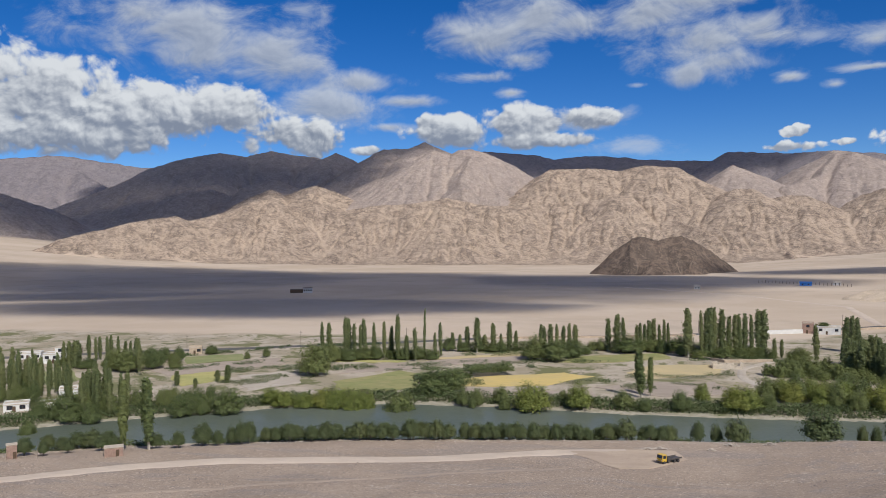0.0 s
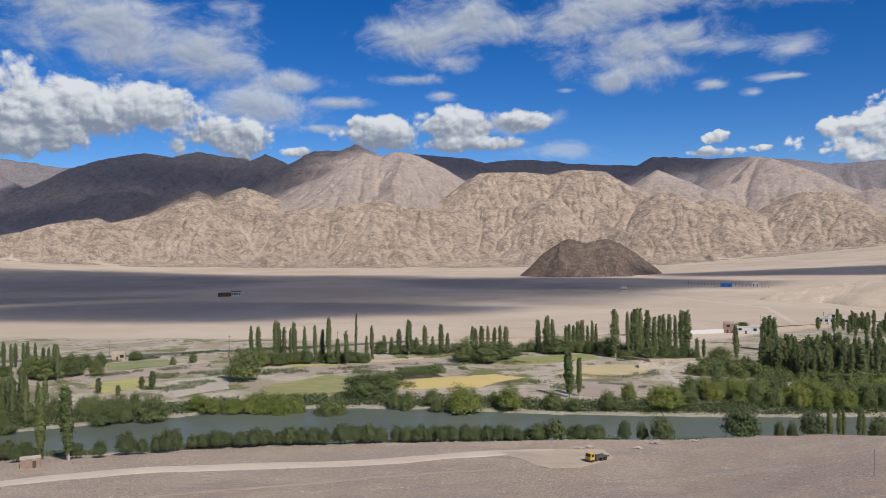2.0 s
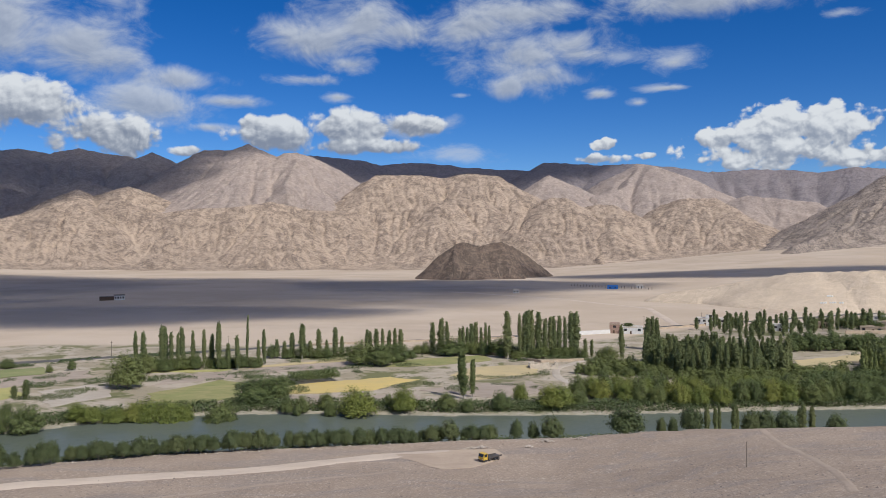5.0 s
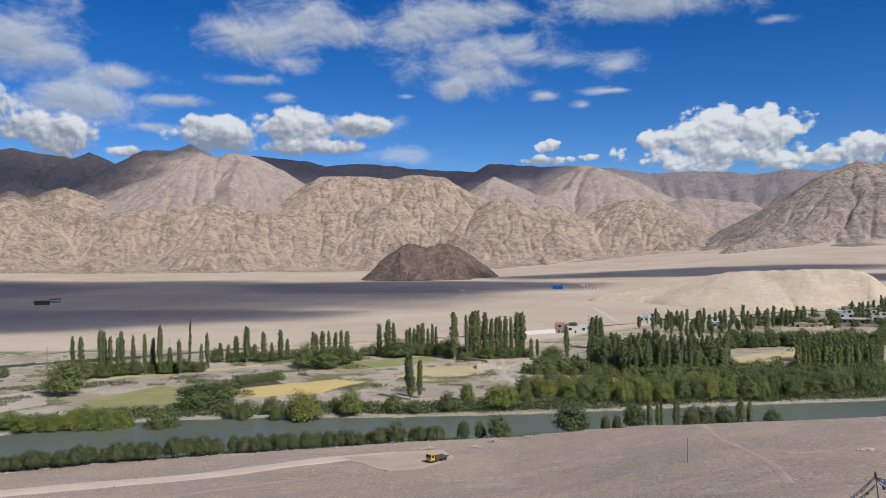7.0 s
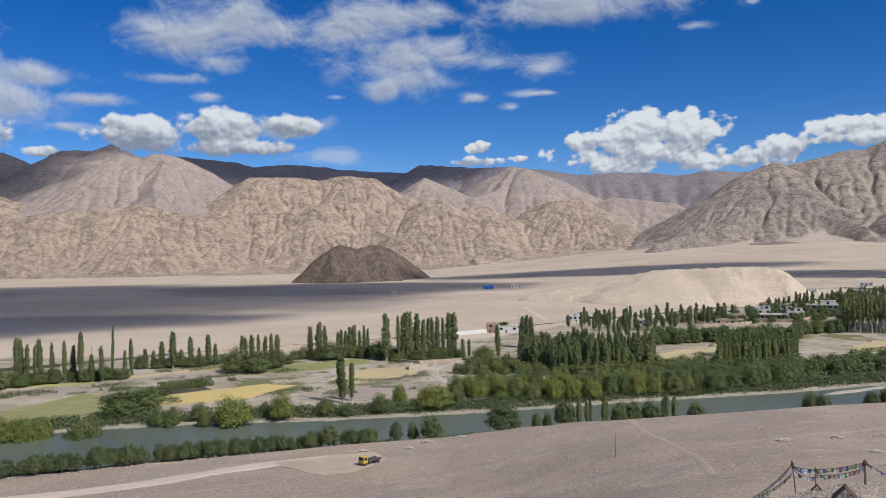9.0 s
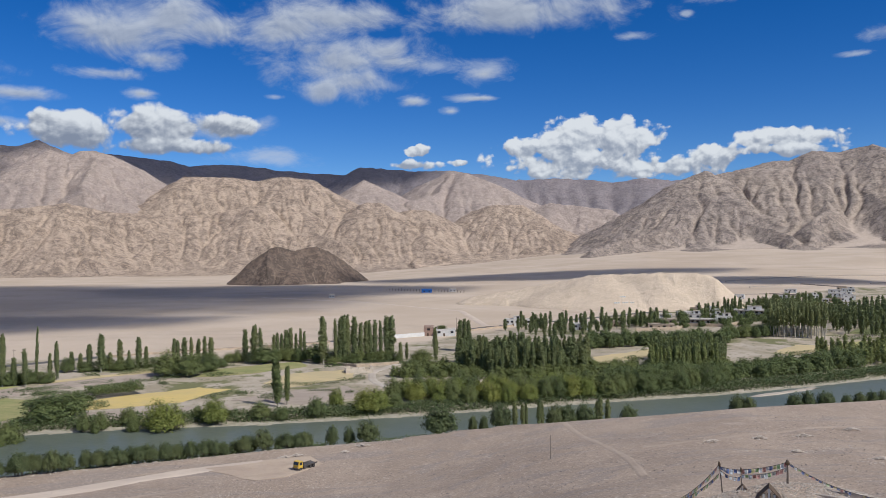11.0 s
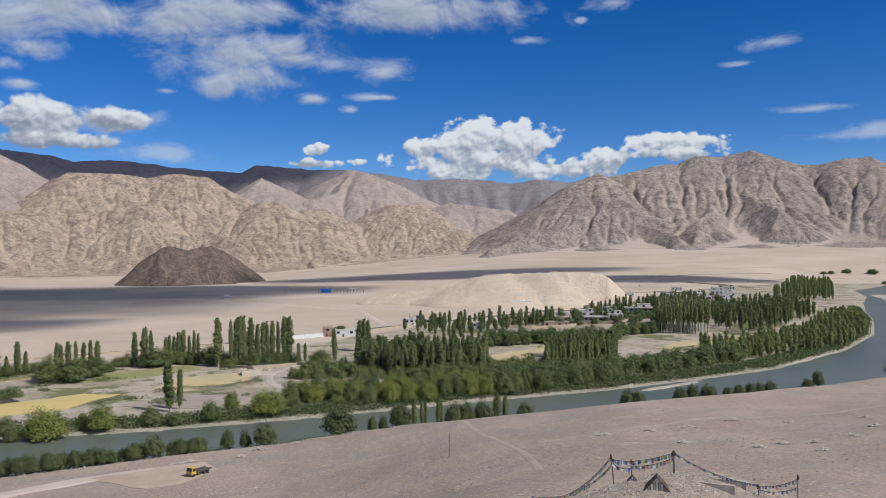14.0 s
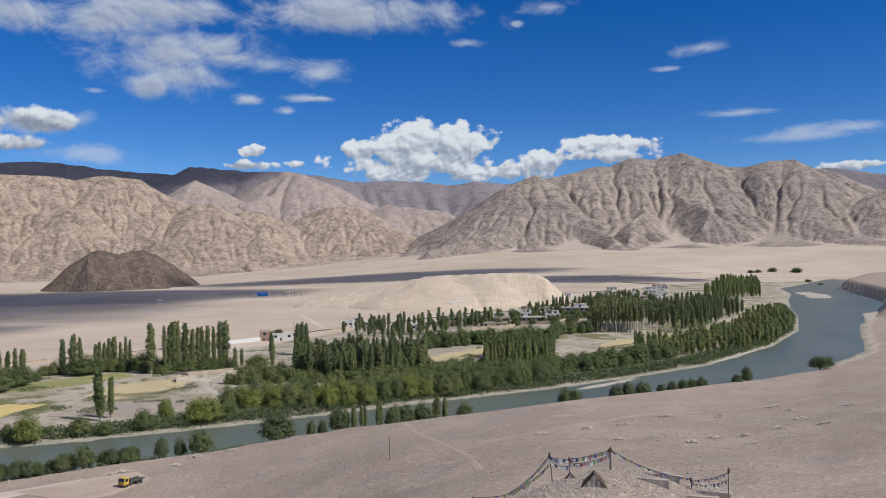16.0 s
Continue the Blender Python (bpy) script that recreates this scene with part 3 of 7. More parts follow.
far_range = Relief(-52, 54, 0.22, 3000, 4950, 120, 5)
far_range.ridge([(-54, 5.2, 4500), (-48, 5.5, 4500), (-45.4, 5.7, 4500), (-41.9, 6.05, 4450), (-39.2, 5.65, 4400), (-37, 5.4, 4400), (-33, 5.4, 4400), (-28, 5.4, 4500)], every=200)
far_range.ridge([(-16.5, 6.3, 3800), (-13.6, 6.68, 3900), (-11.6, 6.48, 4000), (-9.6, 6.35, 4000), (-8.2, 6.0, 4000), (-6, 6.22, 4000), (-1.7, 5.8, 4000), (0.2, 5.62, 4000),
                 (2.4, 5.52, 4000), (3.5, 6.14, 3950), (7.4, 5.8, 3900), (9.7, 5.88, 3700), (12.8, 5.45, 3700), (14.6, 5.15, 3750), (18.4, 5.18, 3800), (21.3, 4.85, 3800),
                 (23.7, 5.06, 3800), (25.4, 4.85, 3850), (29, 4.8, 3900)], every=170)
far_range.ridge([(42, 4.8, 4200), (45, 5.0, 4200), (47.1, 5.11, 4200), (50.2, 4.53, 4200), (55, 4.6, 4200)], every=200)
far_range.finish("far_mountain_range", "far bare brown mountain range under cloud shadow, part of the shade painted in the rock", BACK_MOUNTAIN_SHADED, 1.0, 4, 20000)

middle_range = Relief(-52, 25, 0.13, 2350, 4000, 220, 105)
middle_range.ridge([(-45.5, 1.74, 3250), (-43.6, 2.00, 3275), (-42.6, 2.52, 3300), (-40.6, 3.35, 3325), (-38.5, 4.28, 3350), (-36.4, 5.39, 3375), (-34.9, 5.92, 3400), (-33.1, 6.31, 3425), (-31.9, 6.49, 3450), (-30.0, 6.29, 3475), (-28.5, 6.70, 3500), (-26.9, 6.41, 3525), (-25.3, 6.26, 3550)], every=190)
middle_range.ridge([(-49.0, 4.86, 3000), (-47.3, 4.24, 2988), (-45.5, 3.58, 2975), (-43.6, 2.83, 2962), (-42.4, 2.48, 2950)], every=170)
middle_range.ridge([(-26.3, 5.34, 3420), (-25.1, 5.91, 3420), (-24.1, 6.63, 3420), (-23.5, 6.39, 3420), (-22.9, 6.16, 3420)], every=0)
middle_range.ridge([(-27.7, 4.54, 3250), (-25.3, 5.11, 3250), (-22.9, 5.52, 3250), (-21.7, 6.24, 3250), (-20.5, 6.84, 3250), (-19.1, 6.92, 3250), (-18.3, 6.87, 3250), (-17.7, 7.39, 3250), (-17.0, 7.06, 3250), (-15.6, 6.61, 3250)], every=170)
middle_range.ridge([(-23.6, 3.66, 2800), (-21.5, 4.59, 2795), (-19.7, 5.22, 2791), (-18.3, 6.01, 2786), (-16.8, 6.80, 2782), (-16.0, 6.43, 2777), (-15.1, 6.76, 2773), (-14.2, 6.81, 2768), (-12.6, 6.29, 2764), (-11.1, 5.48, 2759), (-9.9, 4.77, 2755), (-8.6, 4.05, 2750)], every=130)
middle_range.ridge([(-39.9, 1.28, 2950), (-37.1, 2.41, 2921), (-34.6, 3.58, 2893), (-32.5, 3.99, 2864), (-31.2, 3.49, 2836), (-29.7, 4.37, 2807), (-28.1, 4.70, 2779), (-26.7, 4.11, 2750)], every=150)
middle_range.ridge([(1.7, 3.78, 2900), (2.2, 4.22, 2900), (3.8, 5.20, 2900), (5.4, 4.53, 2900), (7.0, 3.72, 2900)], every=130)
middle_range.ridge([(7.4, 3.92, 3250), (8.6, 5.09, 3200), (9.8, 5.86, 3150), (11.0, 5.66, 3100), (13.8, 4.62, 3050), (16.2, 3.36, 3000)], every=150)
middle_range.ridge([(16.2, 3.20, 2750), (17.2, 3.44, 2750), (19.0, 3.19, 2750), (21.2, 2.84, 2750), (22.4, 2.16, 2750)], every=110)
middle_range.finish("middle_mountain_range", "bare pinkish grey mountains with pale scree runs", MIDDLE_MOUNTAIN, 0.75, 4, 36000)

foothills = Relief(-48, 24, 0.10, 1850, 2850, 200, 155)
foothills.ridge([(-30.4, 3.30, 2620), (-28.7, 4.02, 2620), (-27.7, 3.59, 2620), (-25.4, 4.31, 2620), (-23.4, 3.59, 2620)], every=130, lean=-0.4)
foothills.ridge([(-13.1, 2.87, 2560), (-11.5, 3.73, 2560), (-9.6, 4.73, 2560), (-8.6, 5.28, 2560), (-6.4, 5.28, 2560), (-4.8, 5.19, 2560), (-4.0, 5.03, 2560), (-1.9, 5.37, 2560), (0.1, 5.18, 2560), (1.3, 4.44, 2560), (2.5, 3.85, 2560)], every=130, lean=-0.4)
foothills.ridge([(-44.2, -0.38, 2080), (-42.3, 0.54, 2102), (-40.6, 1.02, 2125), (-38.9, 1.46, 2148), (-37.3, 1.84, 2170), (-35.0, 2.15, 2192), (-34.0, 1.81, 2215), (-33.1, 2.04, 2238), (-31.6, 2.43, 2260), (-30.1, 3.03, 2282), (-28.7, 3.35, 2305), (-27.3, 2.83, 2328), (-25.8, 3.31, 2350)], every=125, lean=-0.4)
foothills.ridge([(-26.2, 1.75, 2280), (-24.9, 2.33, 2282), (-23.2, 2.52, 2285), (-21.5, 2.82, 2288), (-18.3, 2.99, 2290), (-16.1, 3.38, 2292), (-13.5, 2.79, 2295), (-10.8, 2.70, 2298), (-8.8, 2.36, 2300)], every=125, lean=-0.4)
foothills.ridge([(-8.8, 1.92, 2330), (-6.4, 2.83, 2330), (-4.4, 3.29, 2330), (-2.8, 3.11, 2330), (-1.2, 2.24, 2330)], every=125, lean=-0.4)
foothills.ridge([(0.9, 2.21, 2380), (2.5, 3.12, 2380), (3.8, 3.59, 2380), (5.0, 3.56, 2380), (6.2, 2.85, 2380), (7.2, 3.03, 2380), (8.2, 3.01, 2380), (9.2, 2.59, 2380), (10.4, 1.52, 2380)], every=125, lean=-0.4)
foothills.ridge([(10.4, 1.44, 2440), (11.8, 2.93, 2440), (13.0, 3.33, 2440), (14.9, 3.32, 2440), (16.8, 2.09, 2440), (18.1, 1.12, 2440)], every=125, lean=-0.4)
foothills.ridge([(5.7, -0.51, 2180), (6.9, 0.49, 2190), (8.0, 1.32, 2200), (9.0, 0.33, 2210), (10.1, -0.77, 2220)], every=0)
foothills.ridge([(12.5, -0.84, 2260), (13.7, -0.22, 2260), (15.2, 0.11, 2260), (16.9, -0.74, 2260)], every=0)
foothills.ridge([(18.3, -0.52, 2330), (19.0, 0.28, 2330), (19.8, 0.81, 2330), (20.9, 0.29, 2330)], every=0)
foothills.ridge([(-25.0, -0.97, 2020), (-23.6, -0.22, 2020), (-21.9, -1.12, 2020)], every=0)
foothills.ridge([(-20.6, -1.38, 2020), (-19.2, -0.57, 2020), (-17.3, -1.50, 2020)], every=0)
foothills.ridge([(-15.6, -0.95, 2060), (-14.6, 0.20, 2060), (-13.5, -0.29, 2060), (-12.0, -1.23, 2060)], every=0)
foothills.finish("foothill_range", "sunlit tan foothills of broken rock above the plain", MOUNTAIN, 0.85, 6, 40000, 56.0)

grey_range = Relief(13, 54, 0.12, 1850, 3600, 250, 205)
grey_range.ridge([(20.5, 0.59, 2280), (21.7, 1.55, 2314), (23.7, 2.98, 2347), (25.8, 4.04, 2381), (26.8, 5.11, 2415), (27.6, 5.41, 2448), (28.2, 5.08, 2482), (29.2, 5.25, 2515), (31.8, 5.89, 2549), (33.0, 5.89, 2583), (34.4, 6.39, 2616), (35.7, 6.22, 2650)], every=210, lean=-0.2)
grey_range.ridge([(35.7, 6.22, 2650), (36.8, 6.40, 2646), (38.0, 6.62, 2642), (39.4, 6.08, 2638), (40.9, 5.48, 2633), (42.0, 5.42, 2629), (43.4, 5.76, 2625), (44.8, 5.79, 2621), (46.1, 5.16, 2617), (47.4, 4.76, 2612), (48.1, 3.93, 2608), (49.2, 3.59, 2604), (51.2, 3.56, 2600)], every=210, lean=0.6)
grey_range.ridge([(38.0, 6.62, 2650), (36.1, 5.34, 2560), (34.5, 3.83, 2450), (32.9, 2.68, 2360), (31.0, 1.32, 2260)], every=150, lean=0.6)
grey_range.ridge([(43.4, 5.58, 2640), (42.0, 4.14, 2520), (40.9, 2.85, 2420), (39.4, 1.54, 2320)], every=150, lean=0.6)
grey_range.ridge([(53.0, 3.77, 2450), (51.2, 3.52, 2430), (49.3, 3.26, 2400), (48.0, 2.41, 2340), (46.4, 1.55, 2260), (44.7, 0.29, 2160)], every=150, lean=0.6)
grey_range.ridge([(34.4, 6.31, 2630), (32.2, 4.49, 2500), (30.2, 3.26, 2410), (29.2, 1.92, 2310)], every=150, lean=0.6)
grey_range.ridge([(27.6, 5.33, 2480), (27.0, 3.82, 2400), (25.8, 2.02, 2310), (24.9, 0.77, 2230)], every=150, lean=0.1)
grey_range.ridge([(24.9, -0.29, 2150), (27.0, 0.78, 2150), (27.8, 1.09, 2150), (29.4, 0.02, 2150)], every=0)
grey_range.ridge([(30.2, 0.05, 2230), (31.7, 0.99, 2230), (34.1, 1.58, 2230), (36.0, 1.54, 2230), (38.4, 0.47, 2230)], every=150, lean=0.6)
grey_range.finish("grey_mountain_range", "grey-brown rocky mountain with pale scree slopes", GREY_MOUNTAIN, 0.75, 5, 28000, 120.0)

hump = Relief(-8, 6, 0.045, 1230, 1640, 90, 305)
hump.ridge([(-2.7, 0.3, 1385), (-2.2, 0.46, 1385), (-1.4, 0.28, 1385)], fall=0.86, spur_fall=0.8, every=0)
hump.ridge([(-1.4, 0.28, 1385), (-0.3, -0.3, 1365), (0.8, -1.2, 1340)], fall=1.0, spur_fall=0.8, every=0)
hump.ridge([(-2.7, 0.3, 1385), (-3.2, -0.6, 1350), (-3.4, -1.5, 1325)], fall=1.0, spur_fall=0.8, every=0)
hump.ridge([(-0.7, 0.28, 1430), (0.2, 0.47, 1432), (1.1, 0.06, 1440), (2.2, -0.55, 1448), (3.4, -1.4, 1455)], fall=0.95, spur_fall=0.8, every=60)
hump.finish("rocky_hill", "dark brown rocky hill rising from the plain", HUMP_ROCK, 0.5, 3, 6000, 10.0)

knoll = Relief(8, 33, 0.07, 600, 900, 80, 405)
knoll.ridge([(12, -3.2, 800), (15.1, -2.75, 790), (19.0, -1.96, 780), (20, -1.75, 775), (21.6, -1.68, 768)], fall=0.40, spur_fall=0.3, every=0)
knoll.ridge([(20.5, -1.72, 770), (24.6, -1.55, 755)], fall=0.6, every=0)
knoll.ridge([(23.7, -1.6, 757), (25.7, -1.48, 750), (27.1, -1.5, 750), (28.3, -1.9, 745)], fall=1.1, every=0)
sand_hill = knoll.finish("sand_hill", "pale sandy knoll behind the village", KNOLL_SAND, 0.12, 2, 4000, 20.0)

# ---- plants ----
def leaf_material(name, dark, light, warm):
    m, g = material(name)
    each = g.node("ShaderNodeObjectInfo").outputs["Random"]
    tone = g.mix(g.lie.outputs["Random Per Island"], dark, light)
    tone = g.mix(g.math("MULTIPLY", g.ramp(each, 0.35, 1.0), 0.55), tone, warm)
    tone = g.mix(g.math("MULTIPLY", g.ramp(g.noise(g.here, 0.35, 3.0), 0.5, 0.7), 0.4), tone, dark)
    g.put(g.bsdf.inputs["Base Color"], tone)
    g.bsdf.inputs["Roughness"].default_value = 0.6
    g.bsdf.inputs["Specular IOR Level"].default_value = 0.25
    glow = g.node("ShaderNodeBsdfTranslucent")
    g.put(glow.inputs["Color"], tone)
    blend = g.node("ShaderNodeMixShader")
    blend.inputs[0].default_value = 0.3
    g.link(g.bsdf.outputs[0], blend.inputs[1])
    g.link(glow.outputs[0], blend.inputs[2])
    g.link(blend.outputs[0], g.out.inputs[0])
    return m


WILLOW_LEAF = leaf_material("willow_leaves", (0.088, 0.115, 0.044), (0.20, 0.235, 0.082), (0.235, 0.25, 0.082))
# willow greens turned down for the near row: its shade sits in the colour
SHADE_TINTED_LEAF = leaf_material("willow_leaves_shade_in_colour", (0.075, 0.098, 0.042), (0.155, 0.185, 0.075), (0.17, 0.185, 0.07))
BRIGHT_LEAF = leaf_material("sunny_leaves", (0.15, 0.18, 0.045), (0.27, 0.30, 0.075), (0.31, 0.30, 0.07))
POPLAR_LEAF = leaf_material("poplar_leaves", (0.108, 0.132, 0.055), (0.225, 0.252, 0.10), (0.255, 0.26, 0.105))
SCRUB_LEAF = leaf_material("scrub_leaves", (0.075, 0.105, 0.04), (0.14, 0.18, 0.07), (0.17, 0.185, 0.08))
YOUNG_LEAF = leaf_material("young_poplar_leaves", (0.14, 0.17, 0.06), (0.28, 0.31, 0.105), (0.31, 0.315, 0.11))
BARK = plain("grey_bark", (0.24, 0.20, 0.16), 0.9, vary=0.35, size=0.6, grain=9.0)
PALE_BARK = plain("pale_bark", (0.40, 0.36, 0.29), 0.9, vary=0.3, size=0.8, grain=8.0)


def faces_mesh(name, faces, mats, kinds=None):
    """One mesh of many loose faces; faces: n x 3 x 3 or n x 4 x 3."""
    faces = np.asarray(faces, float)
    n, k = faces.shape[:2]
    me = bpy.data.meshes.new(name)
    me.vertices.add(n * k)
    me.vertices.foreach_set("co", faces.reshape(-1))
    me.loops.add(n * k)
    me.loops.foreach_set("vertex_index", np.arange(n * k, dtype=np.int32))
    me.polygons.add(n)
    me.polygons.foreach_set("loop_start", (np.arange(n) * k).astype(np.int32))
    for m in mats:
        me.materials.append(m)
    if kinds is not None:
        me.polygons.foreach_set("material_index", np.asarray(kinds, np.int32))
    me.update(calc_edges=True)
    return me


def leaves(centres, outward, size, rng):
    """Small bent leaf clumps at the given places, turned roughly outward."""
    n = len(centres)
    out = outward + rng.normal(0, 0.42, (n, 3))
    out /= np.linalg.norm(out, axis=1)[:, None] + 1e-9
    side = np.cross(out, rng.normal(0, 1, (n, 3)))
    side /= np.linalg.norm(side, axis=1)[:, None] + 1e-9
    up = np.cross(side, out)
    s = (size * rng.uniform(0.55, 1.35, n))[:, None]
    a, b = side * s * 0.5, up * s * rng.uniform(0.5, 0.9, n)[:, None]
    return np.stack([centres - a - b * 0.7, centres + a * 0.9 - b * 0.5, centres + a * 0.1 + b], 1)


def tube(points, radii, sides=6):
    """Faces of a bent tapering limb."""
    pts, faces, rings = [np.array(p, float) for p in points], [], []
    for i, p in enumerate(pts):
        way = pts[min(i + 1, len(pts) - 1)] - pts[max(i - 1, 0)]
        way = way / (np.linalg.norm(way) + 1e-9)
        u = np.cross(way, (0.31, 0.95, 0.05))
        u /= np.linalg.norm(u)
        v = np.cross(way, u)
        rings.append([p + radii[i] * (math.cos(k / sides * 6.28319) * u + math.sin(k / sides * 6.28319) * v) for k in range(sides)])
    for lo, hi in zip(rings[:-1], rings[1:]):
        for k in range(sides):
            faces.append([lo[k], lo[(k + 1) % sides], hi[(k + 1) % sides], hi[k]])
    return faces


def willow_shape(seed, n, trunk=0.22, leaf=0.06, shoots=34):
    """Wood and leaves of a bushy willow of height and width 1: short trunk, limbs, and many leafy shoots fanning up and out."""
    rng = np.random.default_rng(seed)
    wood, places, outs = [], [], []
    base = np.array([rng.uniform(-0.03, 0.03), 0, trunk])
    wood += tube([(0, 0, -0.06), (0.01, 0, trunk * 0.5), base], [0.05, 0.04, 0.034])
    core = np.array([0, 0, trunk + 0.16])
    for k in range(shoots):
        u = (k + 0.5) / shoots
        lift, a = 1.0 - 1.25 * u, k * 2.39996 + rng.uniform(-0.25, 0.25)
        flat = math.sqrt(max(0.0, 1 - min(1, abs(lift)) ** 2))
        way = np.array([math.cos(a) * flat * 0.46, math.sin(a) * flat * 0.46, lift * (0.76 - trunk) if lift > 0 else lift * 0.3 * (0.84 - trunk)])
        tip = core + way * rng.uniform(0.78, 1.08) + (0, 0, 0.04)
        if k % 3 == 0:
            wood += tube([base, (base + tip) / 2 + rng.normal(0, 0.015, 3), tip], [0.02, 0.012, 0.004], 4)
        m = n // shoots
        t = rng.uniform(0.25, 1.0, m) ** 0.6
        spread = 0.09 * (1.15 - 0.55 * t)
        q = core + (tip - core) * t[:, None] + rng.normal(0, 1, (m, 3)) * spread[:, None] * (1, 1, 0.9)
        places.append(q)
        outs.append((q - core) * 2.4 + (0, 0, 0.25))
    places, outs = np.concatenate(places), np.concatenate(outs)
    keep = places[:, 2] > trunk * 0.7
    return np.array(wood), leaves(places[keep], outs[keep], leaf, rng)


def poplar_shape(seed, n, bare=0.1, leaf=0.035, ragged=0.35):
    """Wood and leaves of a slim upright poplar of height 1 and width about 1 sideways (scaled down later)."""
    rng = np.random.default_rng(seed)
    bend = rng.normal(0, 0.05, 2)
    wood = tube([(0, 0, -0.03), (bend[0] * 0.3, bend[1] * 0.3, 0.3), (bend[0], bend[1], 0.65), (bend[0], bend[1], 0.95)], [0.10, 0.075, 0.05, 0.01], 5)
    places, outs = [], []
    boughs = 44
    for k in range(boughs):
        h0 = bare + (0.90 - bare) * (k / boughs) ** 0.9
        a = k * 2.4 + rng.uniform(-0.5, 0.5)
        full = math.sin(min(1.0, 0.22 + (h0 - bare) * 2.0) * 1.57) * (1 - max(0, h0 - 0.45) / 0.62) ** 0.8
        rad = 0.38 * full * rng.uniform(1 - ragged, 1 + ragged * 0.6)
        length = rng.uniform(0.09, 0.17)
        m = max(3, int(n / boughs * (0.5 + full * 0.6)))
        t = rng.uniform(0, 1, m)
        core = np.stack([bend[0] * h0 + math.cos(a) * rad * (0.35 + 0.65 * t), bend[1] * h0 + math.sin(a) * rad * (0.35 + 0.65 * t), h0 + length * t], 1)
        puff = rng.normal(0, 1, (m, 3)) * (0.13 * (1 - 0.5 * t))[:, None] * (1, 1, 0.10)
        places.append(core + puff)
        outs.append(np.stack([np.full(m, math.cos(a)), np.full(m, math.sin(a)), np.full(m, 0.3)], 1) + puff * (3, 3, 6))
        if k % 4 == 0:
            wood += tube([(bend[0] * h0, bend[1] * h0, h0 - 0.02), core[np.argmax(t)]], [0.025, 0.006], 4)
    places, outs = np.concatenate(places), np.concatenate(outs)
    q = leaves(places, outs, 1.0, rng) - places[:, None, :]
    return np.array(wood), places[:, None, :] + q * np.array([leaf * 6.0, leaf * 6.0, leaf])


def tree_thing(name, shape, leaf_mat, bark_mat, label, group):
    wood, crown = shape
    top = new(name)
    for part_name, q, m in (("trunk", wood, bark_mat), ("crown", crown, leaf_mat)):
        ob = new(part_name, faces_mesh(part_name, q, [m]))
        ob.parent = top
    return tagged(top, label, "tree", group)


class Nursery:
    """Trees of one kind: the first of each form is built, the rest are copies of it."""

    def __init__(self, name, forms, leaf_mat, bark_mat, label, group):
        self.name, self.forms, self.made = name, forms, [None] * len(forms)
        self.leaf_mat, self.bark_mat, self.label, self.group = leaf_mat, bark_mat, label, group
        self.rng = random.Random(len(name) * 7 + len(label))

    def plant(self, x, y, tall, wide, sink=0.1):
        k = self.rng.randrange(len(self.forms))
        m = Matrix.LocRotScale((x, y, lie(x, y) - sink), Euler((self.rng.uniform(-0.03, 0.03), self.rng.uniform(-0.03, 0.03), self.rng.uniform(0, 6.28))),
                               (wide, wide * self.rng.uniform(0.85, 1.1), tall))
        if self.made[k] is None:
            self.made[k] = tree_thing(self.name, self.forms[k], self.leaf_mat, self.bark_mat, self.label, self.group)
            self.made[k].matrix_basis = m
            self.made[k]["first"] = 1
            return self.made[k]
        ob = self.made[k]
        keep, ob.scale = ob.scale.copy(), (1, 1, 1)
        made = copy_thing(ob, m)
        ob.scale = keep
        return made


def scatter(ring, gap, seed, tries=4000):
    """Places inside a ring, no two nearer than gap."""
    rng = random.Random(seed)
    xs, ys = [p[0] for p in ring], [p[1] for p in ring]
    out = []
    for _ in range(tries):
        x, y = rng.uniform(min(xs), max(xs)), rng.uniform(min(ys), max(ys))
        if within(np.array([x]), np.array([y]), list(ring))[0] and all((x - a) ** 2 + (y - b) ** 2 > gap * gap for a, b in out):
            out.append((x, y))
    return out


def grove(name, label, places, shapes, tall, wide, leaf_mat, bark_mat, seed):
    """Many trees that nobody would count, in one mesh."""
    rng = random.Random(seed)
    faces, kinds = [], []
    shapes = [(np.concatenate([w[:12, [0, 1, 2]], w[:12, [0, 2, 3]]]), c) for w, c in shapes]
    xs, ys = np.array([p[0] for p in places]), np.array([p[1] for p in places])
    zs = height(xs, ys)[0]
    for x, y, z in zip(xs, ys, zs):
        wood, crown = shapes[rng.randrange(len(shapes))]
        a, h, s = rng.uniform(0, 6.28), rng.uniform(*tall), rng.uniform(*wide)
        turn = np.array([[math.cos(a), -math.sin(a), 0], [math.sin(a), math.cos(a), 0], [0, 0, 1]])
        for q, k in ((wood, 0), (crown, 1)):
            faces.append((q @ turn.T) * (s, s, h) + (x, y, z - 0.1))
            kinds.append(np.full(len(q), k))
    me = faces_mesh(name, np.concatenate(faces), [bark_mat, leaf_mat], np.concatenate(kinds))
    return tagged(new(name, me), label, "trees", kind="stuff")


